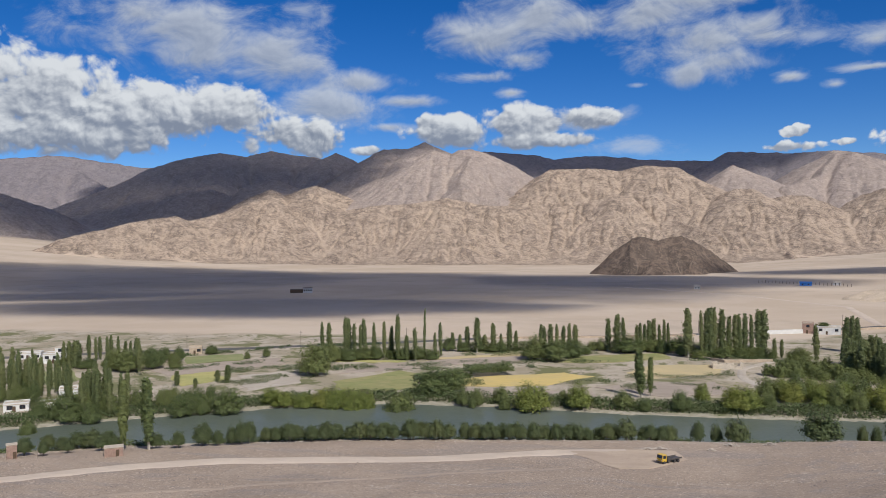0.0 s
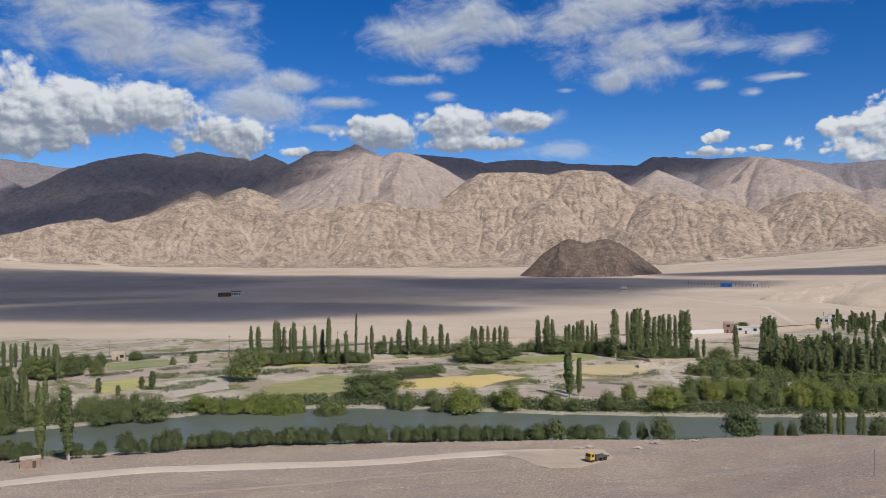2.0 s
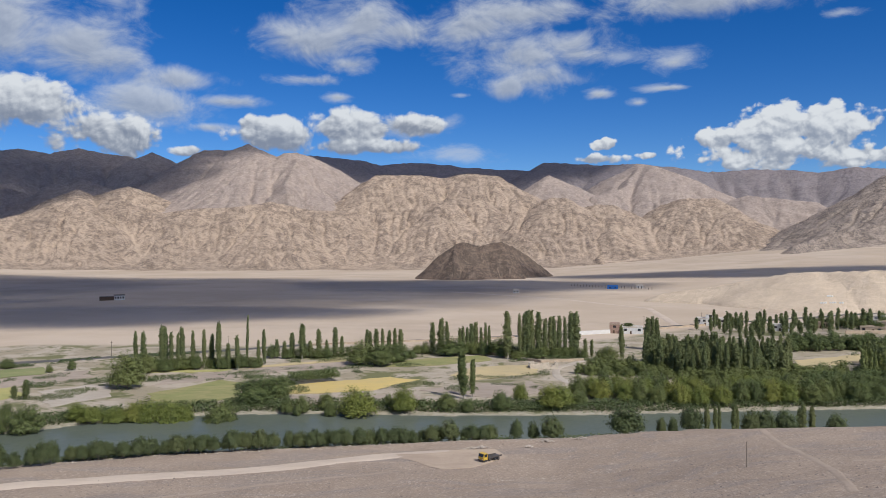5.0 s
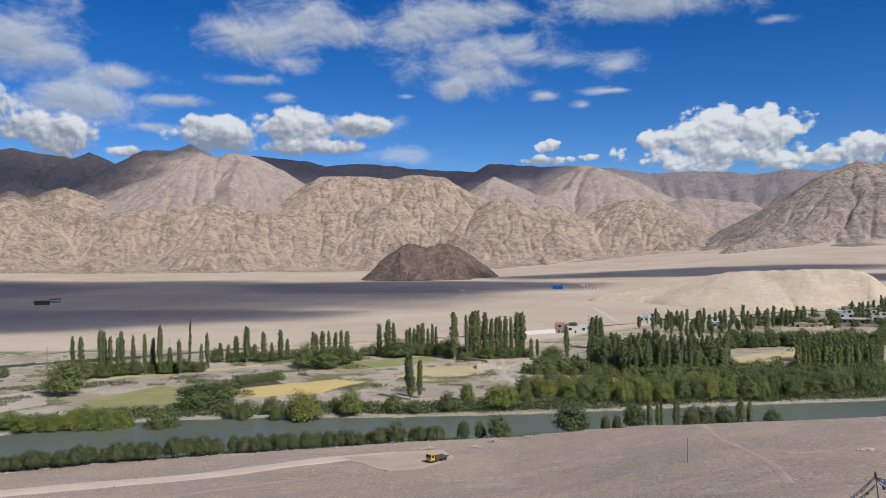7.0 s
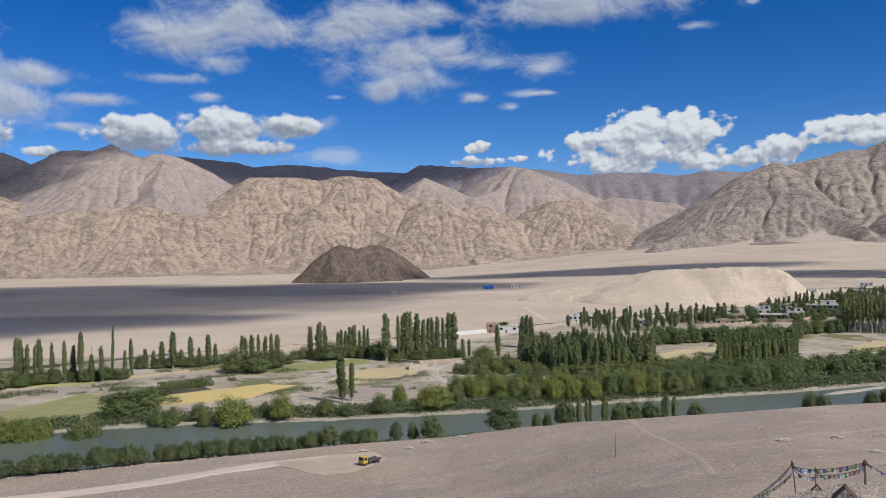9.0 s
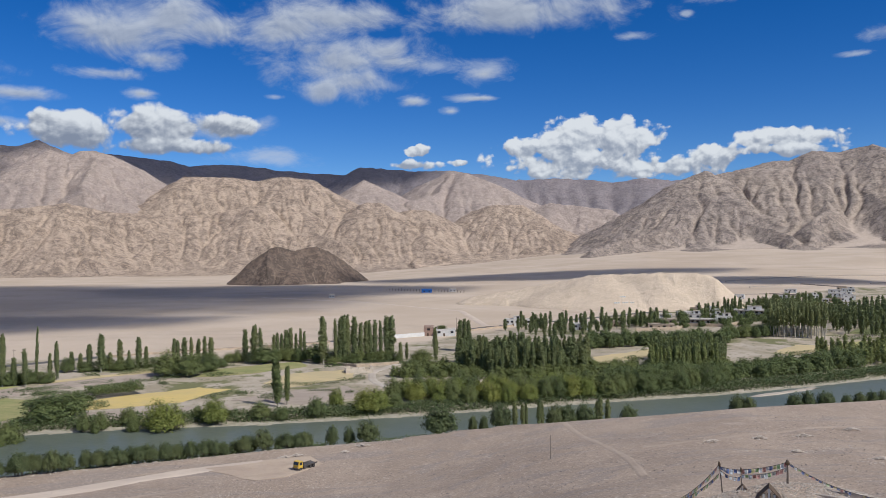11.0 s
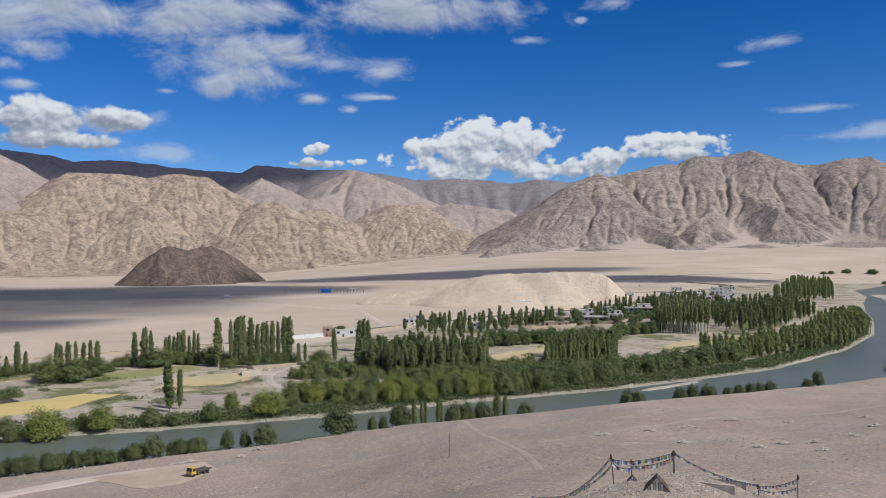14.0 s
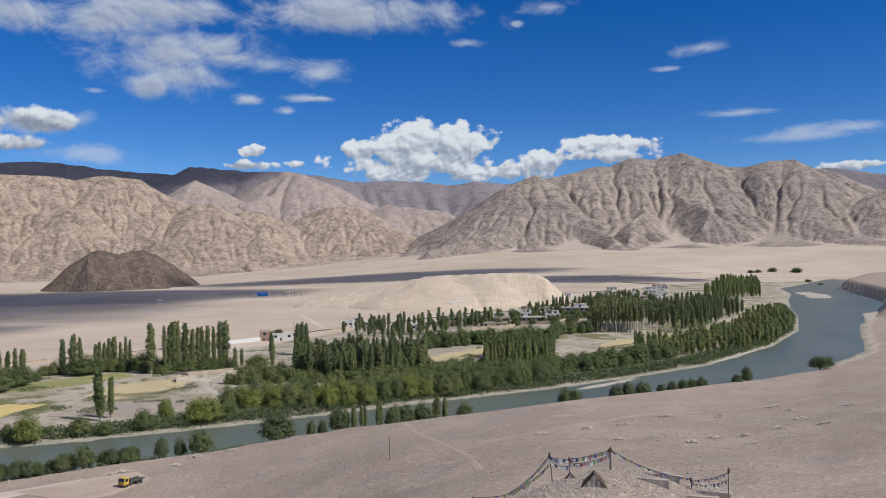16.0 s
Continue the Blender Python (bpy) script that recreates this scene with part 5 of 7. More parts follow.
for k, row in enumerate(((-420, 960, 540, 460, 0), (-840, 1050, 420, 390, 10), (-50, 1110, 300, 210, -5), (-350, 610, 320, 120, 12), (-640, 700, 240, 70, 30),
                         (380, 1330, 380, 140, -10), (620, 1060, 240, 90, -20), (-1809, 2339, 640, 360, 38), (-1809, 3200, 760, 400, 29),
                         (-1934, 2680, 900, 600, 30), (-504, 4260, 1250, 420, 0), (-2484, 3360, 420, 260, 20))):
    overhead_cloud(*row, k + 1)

# ---- fields, tracks and scrub ----
def part(name, bm_or_mesh, mat, parent, label=""):
    """Links a mesh as one part under a thing."""
    if isinstance(bm_or_mesh, bmesh.types.BMesh):
        me = bpy.data.meshes.new(name)
        bm_or_mesh.to_mesh(me)
        bm_or_mesh.free()
    else:
        me = bm_or_mesh
    if mat and not me.materials:
        me.materials.append(mat)
    ob = new(name, me)
    ob.parent = parent
    return tagged(ob, label) if label else ob


def crop_material(name, a, b, c, rows=0.9, turn=0.0):
    m, g = material(name)
    patch, fine = g.noise(g.here, 0.07, 5.0, 0.6, 0.4), g.noise(g.here, 1.3, 5.0, 0.7)
    drill = g.noise(stretched(g, 0.12, rows, 1.0, turn), 1.0, 3.0, 0.6)
    tone = g.mix(g.ramp(patch, 0.36, 0.64), a, b)
    tone = g.mix(g.math("MULTIPLY", g.ramp(fine, 0.5, 0.7), 0.5), tone, c)
    tone = g.mix(g.math("MULTIPLY", g.ramp(drill, 0.48, 0.62), 0.35), tone, c)
    g.put(g.bsdf.inputs["Base Color"], tone)
    g.bsdf.inputs["Roughness"].default_value = 0.9
    g.bsdf.inputs["Specular IOR Level"].default_value = 0.1
    bump(g, g.math("ADD", fine, drill), 0.6, 0.2)
    return m


WHEAT = crop_material("ripe_wheat", (0.62, 0.46, 0.17), (0.56, 0.43, 0.19), (0.47, 0.36, 0.16), turn=20)
STUBBLE = crop_material("straw_stubble", (0.56, 0.44, 0.24), (0.50, 0.40, 0.23), (0.40, 0.33, 0.20), turn=-15)
MEADOW = crop_material("olive_meadow", (0.27, 0.27, 0.11), (0.34, 0.30, 0.14), (0.16, 0.18, 0.07))
GREEN = crop_material("green_crop", (0.23, 0.25, 0.11), (0.30, 0.29, 0.14), (0.16, 0.18, 0.075))
MUSTARD = crop_material("yellow_crop", (0.46, 0.40, 0.16), (0.37, 0.35, 0.14), (0.25, 0.26, 0.10))
FALLOW = crop_material("fallow_soil", (0.43, 0.35, 0.28), (0.37, 0.30, 0.24), (0.27, 0.22, 0.17))
TRACK_DIRT = crop_material("track_dirt", (0.60, 0.49, 0.385), (0.55, 0.445, 0.35), (0.47, 0.375, 0.30), 0.3)
GRAVEL = crop_material("pale_gravel", (0.50, 0.43, 0.35), (0.43, 0.365, 0.295), (0.34, 0.285, 0.23))
TRACK_FAINT = crop_material("faint_track", (0.42, 0.33, 0.255), (0.38, 0.297, 0.228), (0.32, 0.25, 0.195), 0.3)
ROAD = crop_material("asphalt_road", (0.10, 0.095, 0.09), (0.13, 0.12, 0.11), (0.17, 0.155, 0.14))
WORKED = crop_material("worked_earth", (0.50, 0.39, 0.29), (0.45, 0.345, 0.26), (0.38, 0.29, 0.215), 0.25)


def field(name, label, ring, mat, seed, lift=0.18, wobble=1.6, category="field", level=None):
    """A low terrace with an uneven edge."""
    outline = []
    for (ax, ay), (bx, by) in zip(ring, ring[1:] + ring[:1]):
        n = max(2, int(math.dist((ax, ay), (bx, by)) / 4))
        for k in range(n):
            x, y = ax + (bx - ax) * k / n, ay + (by - ay) * k / n
            outline.append((x + wobble * wave(x / 9, y / 9, seed) * 2, y + wobble * wave(x / 9, y / 9, seed + 5) * 2))
    ox, oy = np.array(outline).T
    cx, cy = ox.mean(), oy.mean()
    rings, n_out = [], len(outline)
    for k in (1.0, 0.8, 0.6, 0.4, 0.2):
        x, y = cx + (ox - cx) * k, cy + (oy - cy) * k
        z = height(x, y)[0] + lift * (0.6 if k == 1.0 else 1.0) if level is None else np.full(n_out, level - (0.35 if k == 1.0 else 0.0)) + 0.06 * wave(x / 5, y / 5, seed)
        rings.append(np.stack([x, y, z], 1))
    skirt = rings[0].copy()
    skirt[:, 2] -= 0.9
    rings.insert(0, skirt)
    n = len(outline)
    verts = np.concatenate(rings + [np.array([[cx, cy, (lie(cx, cy) + lift) if level is None else level]])])
    faces = [[k * n + i, k * n + (i + 1) % n, (k + 1) * n + (i + 1) % n, (k + 1) * n + i] for k in range(len(rings) - 1) for i in range(n)]
    last = (len(rings) - 1) * n
    faces += [[last + i, last + (i + 1) % n, len(verts) - 1] for i in range(n)]
    me = bpy.data.meshes.new(name)
    me.from_pydata(verts.tolist(), [], faces)
    bm = bmesh.new()
    bm.from_mesh(me)
    bmesh.ops.recalc_face_normals(bm, faces=bm.faces[:])
    bm.to_mesh(me)
    bm.free()
    me.materials.append(mat)
    return tagged(new(name, me), label, category, kind="structure")


FIELDS = [("ripe yellow wheat field", WHEAT, [(-85, 291), (-76, 312), (-44, 327), (-33, 321), (-47, 298), (-69, 289)]),
          ("pale straw stubble field", STUBBLE, [(-20, 333), (-11, 353), (21, 361), (15, 336), (-10, 318)]),
          ("olive green meadow strip", MEADOW, [(-52, 352), (-44, 372), (-6, 392), (-2, 372), (-30, 356)]),
          ("grey fallow field", FALLOW, [(-110, 346), (-65, 370), (-58, 352), (-112, 328)]),
          ("rough olive meadow", MEADOW, [(-131, 286), (-112, 316), (-100, 308), (-93, 278), (-113, 266)]),
          ("yellow mustard field", MUSTARD, [(-201, 282), (-189, 297), (-174, 281), (-181, 263)]),
          ("green crop field", GREEN, [(-261, 276), (-250, 283), (-233, 268), (-225, 243)]),
          ("green crop field", GREEN, [(-226, 329), (-204, 344), (-193, 327), (-212, 310)]),
          ("pale dry field strip", FALLOW, [(-224, 296), (-179, 336), (-168, 320), (-202, 283)]),
          ("sandy bare field", GRAVEL, [(-173, 290), (-156, 309), (-141, 280), (-152, 260)]),
          ("grey fallow field", FALLOW, [(-138, 325), (-117, 338), (-107, 324), (-134, 302)]),
          ("pale dry field among the trees", STUBBLE, [(136, 376), (177, 400), (169, 375), (133, 356)]),
          ("ripe yellow field near the river", STUBBLE, [(235, 376), (262, 400), (284, 398), (268, 377), (239, 366)]),
          ("ripe yellow field near the river", MUSTARD, [(293, 405), (317, 414), (304, 395), (280, 384)]),
          ("sandy pale field", FALLOW, [(-30, 298), (-8, 312), (14, 318), (20, 296), (-4, 284)]),
          ("grey fallow field", FALLOW, [(-92, 276), (-80, 286), (-52, 284), (-30, 290), (-26, 280), (-60, 271)]),
          ("yellow stubble strip below the poplars", MUSTARD, [(-160, 338), (-140, 341), (-118, 344), (-119, 338), (-158, 331)]),
          ("pale straw strip below the poplars", STUBBLE, [(-112, 352), (-60, 384), (-58, 376), (-110, 346)]),
          ("pale field in the river bend", STUBBLE, [(498, 597), (548, 612), (511, 571), (472, 562)]),
          ("green field in the river bend", GREEN, [(330, 452), (372, 486), (392, 470), (352, 436)])]
for k, (what, mat, ring) in enumerate(FIELDS):
    field("field", what, ring, mat, 100 + k)
field("worked_pit", "bare dug earth beside the dirt track", [(-27, 198), (-19, 200.5), (-8, 204), (0, 203), (2, 195), (-6, 183), (-13, 181), (-19, 189)], WORKED, 140, 0.14, 0.8, "bare earth")
for k, ring in enumerate([[(690, 640), (735, 690), (762, 745), (745, 752), (700, 690), (668, 650)], [(160, 274), (196, 287), (200, 285.5), (164, 272)],
                          [(226, 299), (262, 311), (326, 345), (322, 346), (258, 314)], [(384, 318), (400, 346), (470, 408), (546, 478), (600, 500), (560, 455), (470, 380), (410, 312)], [(398, 338), (452, 391), (520, 452), (575, 480), (560, 455), (470, 380), (410, 325)]]):
    field("gravel_bar", "pale gravel bar lying in the river", ring, GRAVEL, 150 + k, 0.2, 1.0, "gravel bar", 0.42 if k < 3 else 0.7)


def ribbon(name, label, line, wide, mat, lift=0.1, seed=0, category="track"):
    """A strip of road draped over the ground."""
    pts = []
    for (ax, ay), (bx, by) in zip(line[:-1], line[1:]):
        n = max(2, int(math.dist((ax, ay), (bx, by)) / 2.5))
        pts += [(ax + (bx - ax) * k / n, ay + (by - ay) * k / n) for k in range(n)]
    pts = np.array(pts + [line[-1]], float)
    for _ in range(6):
        pts[1:-1] = (pts[:-2] + pts[1:-1] * 2 + pts[2:]) / 4
    way = np.gradient(pts, axis=0)
    way /= np.linalg.norm(way, axis=1)[:, None]
    side = np.stack([-way[:, 1], way[:, 0]], 1)
    w2 = wide / 2 * (1 + 0.25 * wave(pts[:, 0] / 7, pts[:, 1] / 7, seed))
    rows = []
    for k, dz in ((-1.25, -0.35), (-1.0, 1.0), (-0.3, 1.0), (0.3, 1.0), (1.0, 1.0), (1.25, -0.35)):
        q = pts + side * (w2 * k)[:, None]
        rows.append(np.stack([q[:, 0], q[:, 1], height(q[:, 0], q[:, 1])[0] + lift * dz], 1))
    grid = np.stack(rows, 1)
    me = grid_mesh(name, grid[:, ::-1, 0], grid[:, ::-1, 1], grid[:, ::-1, 2])
    me.materials.append(mat)
    return tagged(new(name, me), label, category, kind="structure")


ribbon("dirt_track", "pale dirt track along the foot of the hillside", [(-200, 100), (-146, 143), (-127, 157), (-105, 170), (-85, 175), (-65, 180), (-52, 185), (-40, 191.5), (-27, 197), (-12, 201)], 5.0, TRACK_DIRT, 0.12, 3)
ribbon("dirt_track", "faint wheel track across the stony slope", [(-114, 132), (-101, 141), (-80, 150), (-48, 169), (-24, 180)], 1.6, TRACK_FAINT, 0.05, 4)
ribbon("dirt_track", "faint wheel track across the stony slope", [(68, 212), (66, 196), (64, 172), (60, 146), (52, 120)], 1.4, TRACK_FAINT, 0.05, 5)
ribbon("dirt_track", "faint wheel track along the slope", [(68, 158), (114, 172), (156, 181), (228, 196)], 1.5, TRACK_FAINT, 0.05, 6)
ribbon("road", "asphalt road along the edge of the farm land", [(-420, 240), (-260, 335), (-158, 392), (-100, 428), (-46, 448), (49, 487), (117, 531), (215, 592), (300, 640), (420, 700)], 6.0, ROAD, 0.25, 7, "road")
ribbon("dirt_track", "pale track across the desert plain", [(-56, 936), (66, 810), (129, 684), (120, 540)], 5.0, TRACK_DIRT, 0.2, 8)
ribbon("dirt_track", "sandy path between the fields", [(40, 372), (26, 352), (24, 330), (34, 300), (30, 280)], 3.0, GRAVEL, 0.14, 9)

# dark scrub on banks between the fields
for line, n, wide in ([(-160, 305), (-120, 330), (-60, 352), (-30, 362)], 5200, 5), ([(-110, 326), (-85, 320), (-58, 338)], 3000, 4), ([(-185, 300), (-150, 316), (-112, 322)], 3600, 7), \
        ([(-165, 352), (-118, 356), (-60, 376), (-20, 396), (40, 400)], 6500, 5), ([(5, 372), (30, 382), (45, 372)], 1800, 4), ([(-40, 300), (-18, 322), (10, 330), (24, 340)], 2600, 5), \
        ([(-20, 296), (-4, 306), (14, 300)], 2200, 7), ([(-233, 327), (-211, 352), (-187, 375), (-150, 392)], 5200, 4), ([(-172, 272), (-150, 292), (-148, 304)], 3000, 8), \
        ([(-240, 255), (-205, 300), (-175, 330)], 3200, 4), ([(-260, 262), (-225, 236)], 1500, 3), ([(-90, 268), (-84, 288), (-72, 300)], 2400, 7), ([(136, 352), (160, 372), (182, 404)], 2000, 5), \
        ([(230, 362), (262, 372), (290, 390)], 2600, 6), ([(300, 420), (340, 440), (380, 470)], 2600, 9), ([(410, 500), (450, 560), (520, 620)], 3000, 12):
    scrub("field_scrub", "dark green scrub on a field bank", strip(line, -wide, wide, int(n * 2.4), n, -0.04), 1.0, 0.36, SCRUB_LEAF, n)
scrub("copse_scrub", "dense green thicket beside the wheat field", strip([(-98, 298), (-82, 312), (-66, 322)], -6, 6, 11000, 77), 4.0, 0.45, WILLOW_LEAF, 77)

# ---- buildings ----
WHITEWASH = plain("whitewash", (0.64, 0.62, 0.58), 0.85, vary=0.12, size=1.5, grain=6)
MUD_WALL = plain("mud_plaster", (0.46, 0.36, 0.26), 0.92, vary=0.2, size=1.6, grain=6)
BRICK = plain("red_brown_brick", (0.33, 0.22, 0.17), 0.9, vary=0.25, size=0.8, grain=10)
ROOF_MUD = plain("flat_mud_roof", (0.50, 0.42, 0.33), 0.95, vary=0.2, size=2.0, grain=5)
DARK_WOOD = plain("dark_wood", (0.10, 0.065, 0.04), 0.7, vary=0.3, size=0.5, grain=14)
GLASS = plain("dark_window_glass", (0.03, 0.035, 0.045), 0.12, vary=0.2, size=1.0, grain=3, relief=0.0)
BLUE_SHEET = plain("blue_roof_sheet", (0.05, 0.20, 0.55), 0.45, 0.3, vary=0.2, size=2.0, grain=8)
STONE = plain("rubble_stone", (0.40, 0.34, 0.28), 0.95, vary=0.35, size=0.7, grain=7, relief=0.05)
PALE_STONE = plain("pale_rubble", (0.47, 0.395, 0.325), 0.95, vary=0.25, size=0.6, grain=7, relief=0.05)
POLE_WOOD = plain("weathered_pole", (0.16, 0.125, 0.10), 0.85, vary=0.3, size=0.4, grain=12)


def block(bm, x0, x1, y0, y1, z0, z1, soft=0.0):
    """Adds a box to bm, with bevelled edges if soft."""
    made = bmesh.ops.create_cube(bm, size=1.0)["verts"]
    for v in made:
        v.co = Vector(((x0 + x1) / 2 + v.co.x * (x1 - x0), (y0 + y1) / 2 + v.co.y * (y1 - y0), (z0 + z1) / 2 + v.co.z * (z1 - z0)))
    if soft:
        edges = list({e for v in made for e in v.link_edges})
        bmesh.ops.bevel(bm, geom=edges, offset=soft, segments=1, affect="EDGES")


def box(x0, x1, y0, y1, z0, z1, soft=0.0):
    bm = bmesh.new()
    block(bm, x0, x1, y0, y1, z0, z1, soft)
    return bm


def window(parent, x, z, wide, tall, front):
    """A framed window on the front wall, which lies at y = front."""
    bm = bmesh.new()
    b = 0.12
    block(bm, x - wide / 2 - b, x + wide / 2 + b, front - 0.1, front + 0.02, z + tall, z + tall + b)
    block(bm, x - wide / 2 - b, x + wide / 2 + b, front - 0.1, front + 0.02, z - b, z)
    block(bm, x - wide / 2 - b, x - wide / 2, front - 0.1, front + 0.02, z, z + tall)
    block(bm, x + wide / 2, x + wide / 2 + b, front - 0.1, front + 0.02, z, z + tall)
    block(bm, x - 0.03, x + 0.03, front - 0.08, front + 0.02, z, z + tall)
    frame_ob = part("window", bm, DARK_WOOD, parent)
    part("pane", box(x - wide / 2, x + wide / 2, front - 0.035, front + 0.01, z, z + tall), GLASS, frame_ob)


def house(x, y, turn, wide, deep, tall, wall, windows, label, upper=0.0, porch=False):
    """A flat-roofed village house: walls, parapet, roof, door, windows and, if upper, a smaller storey on top."""
    top = new("house")
    top.matrix_basis = pose(x, y, lie(x, y) - 0.1, 0, 0, turn)
    part("wall", box(-wide / 2, wide / 2, 0, deep, -0.6, tall, 0.06), wall, top)
    part("roof", box(-wide / 2 - 0.15, wide / 2 + 0.15, -0.15, deep + 0.15, tall, tall + 0.22, 0.04), ROOF_MUD, top)
    bm = bmesh.new()
    for a in ((-wide / 2, wide / 2, 0, 0.22), (-wide / 2, wide / 2, deep - 0.22, deep), (-wide / 2, -wide / 2 + 0.22, 0.22, deep - 0.22), (wide / 2 - 0.22, wide / 2, 0.22, deep - 0.22)):
        block(bm, *a, tall + 0.22, tall + 0.6)
    part("parapet", bm, wall, top)
    part("door", box(-wide * 0.08 - 0.5, -wide * 0.08 + 0.5, -0.06, 0.03, 0.0, min(2.0, tall - 0.5)), DARK_WOOD, top)
    for k in range(windows):
        wx = -wide / 2 + (k + 0.5) * wide / windows
        if abs(wx + wide * 0.08) > 1.2 or tall > 4:
            window(top, wx, tall - 1.9 if tall > 2.6 else tall * 0.4, min(1.5, wide / windows * 0.6), 1.15, 0.0)
        if tall > 4.6 and abs(wx + wide * 0.08) > 1.2:
            window(top, wx, 0.9, min(1.4, wide / windows * 0.55), 1.1, 0.0)
    if upper:
        u = part("upper_storey", box(-wide * 0.05, wide * 0.42, deep * 0.3, deep * 0.85, tall + 0.22, tall + 0.22 + upper, 0.05), wall, top)
        part("upper_roof", box(-wide * 0.05 - 0.15, wide * 0.42 + 0.15, deep * 0.3 - 0.15, deep * 0.85 + 0.15, tall + 0.22 + upper, tall + 0.45 + upper), ROOF_MUD, u)
        window(top, wide * 0.18, tall + 0.9, 1.6, 1.2, deep * 0.3)
    if porch:
        part("porch_roof", box(-wide / 2, wide / 2, -1.8, 0.0, tall - 0.35, tall - 0.2), DARK_WOOD, top)
        for k in range(4):
            px = -wide / 2 + 0.3 + k * (wide - 0.6) / 3
            part("porch_post", box(px - 0.09, px + 0.09, -1.7, -1.52, -0.4, tall - 0.35), DARK_WOOD, top)
    return tagged(top, label, "house", "houses in the valley")


WHITE_LABEL, MUD_LABEL = "whitewashed flat-roofed house with dark windows", "brown mud-walled flat-roofed house"
house(-271, 296, 30, 10, 8, 4.2, WHITEWASH, 3, "white two-storey house with flat roof near the poplars", 2.4)
house(-293, 304, 30, 10, 6, 2.7, WHITEWASH, 3, "low white house behind the trees")
house(-284, 318, 30, 12, 7, 3.0, MUD_WALL, 3, MUD_LABEL)
house(-208, 210, 40, 7.5, 6, 2.4, WHITEWASH, 2, "low white shed beside the river trees")
house(-194, 209, 35, 7.4, 6, 3.4, WHITEWASH, 2, "white house with flat roof by the river trees")
house(-205, 230, 40, 6, 8, 3.6, WHITEWASH, 1, "white storage house among the willows")
house(-225, 337, 30, 6, 5, 3.4, MUD_WALL, 2, "small brown mud house at the field edge")
house(81, 483, -10, 12, 8, 4.0, WHITEWASH, 3, "white house with dark windows beside the road", 0)
house(71, 487, -10, 6, 7, 5.6, BRICK, 1, "brown brick house beside the white one")
house(139, 538, -14, 13, 8, 4.6, WHITEWASH, 4, "white house with flat roof and terrace", 2.2)
house(152, 541, -14, 8, 6, 4.0, WHITEWASH, 2, WHITE_LABEL)
house(174, 500, -18, 10, 7, 3.8, WHITEWASH, 3, WHITE_LABEL)
house(229, 498, -24, 17, 7, 3.0, MUD_WALL, 4, MUD_LABEL)
house(266, 512, -28, 17, 9, 4.2, WHITEWASH, 5, "long white house with a row of dark windows", 0, True)
house(331, 564, -30, 22, 12, 5.0, WHITEWASH, 6, "large white stepped house in the village", 2.8, True)
house(318, 586, -30, 10, 8, 4.2, WHITEWASH, 3, WHITE_LABEL)
house(352, 578, -30, 9, 8, 3.8, WHITEWASH, 3, WHITE_LABEL)
house(426, 752, -30, 14, 8, 4.5, WHITEWASH, 4, "white house below the sandy knoll")
village = random.Random(12)
for x, y, wide in ((250, 540, 12), (278, 548, 10), (262, 562, 9), (292, 530, 11), (300, 556, 8), (286, 578, 12), (246, 522, 9), (312, 612, 10), (330, 620, 9), (240, 560, 8), (206, 520, 9), (214, 536, 10),
                   (492, 706, 12), (512, 716, 14), (530, 722, 10), (548, 742, 12), (566, 770, 12), (604, 842, 16), (628, 852, 14), (520, 760, 10), (580, 800, 12), (640, 880, 10), (470, 720, 10), (446, 735, 9)):
    pale = village.random() < 0.55
    house(x, y, -28 + village.uniform(-14, 14), wide, village.uniform(6, 8), village.uniform(3.0, 4.6), WHITEWASH if pale else MUD_WALL, village.choice((2, 3, 4)),
          WHITE_LABEL if pale else MUD_LABEL, village.choice((0, 0, 2.2)))
# a ruined house on the far bank, a dark walled post on the plain, and a blue-roofed shed


PALE_MUD = plain("pale_mud_plaster", (0.55, 0.47, 0.37), 0.92, vary=0.2, size=1.6, grain=6)


def ruin(x, y, turn):
    top = new("ruined_house")
    top.matrix_basis = pose(x, y, lie(x, y) - 0.1, 0, 0, turn)
    rng = random.Random(5)
    for side in range(4):
        n = 9
        for k in range(n):
            t0, t1 = -6 + 12 * k / n, -6 + 12 * (k + 1) / n
            top_z = rng.uniform(0.8, 2.8)
            bm = bmesh.new()
            if side < 2:
                block(bm, t0, t1, -3.5 if side == 0 else 3.1, -3.1 if side == 0 else 3.5, -0.5, top_z)
            else:
                block(bm, -6 if side == 2 else 5.6, -5.6 if side == 2 else 6, t0 * 0.51, t1 * 0.51, -0.5, top_z)
            part("broken_wall", bm, PALE_MUD, top)
    return tagged(top, "ruined pale mud house with broken walls", "ruin")


ruin(-169, 245, 35)
ruin(20, 352, 5)


def walled_post(x, y, turn):
    top = new("walled_building")
    top.matrix_basis = pose(x, y, lie(x, y) - 0.2, 0, 0, turn)
    part("wall", box(-11, 3, 0, 12, -1, 4.0, 0.1), DARK_WOOD, top, "dark outer wall")
    part("hall", box(3, 13, 2, 14, -1, 5.0, 0.1), WHITEWASH, top, "white hall")
    part("roof", box(2.6, 13.4, 1.6, 14.4, 5.0, 5.4), DARK_WOOD, top)
    for k in range(4):
        window(top, 4.4 + k * 2.4, 1.8, 1.2, 1.8, 2.0)
    return tagged(top, "lone dark and white walled building on the plain", "building")


walled_post(-396, 792, 27)


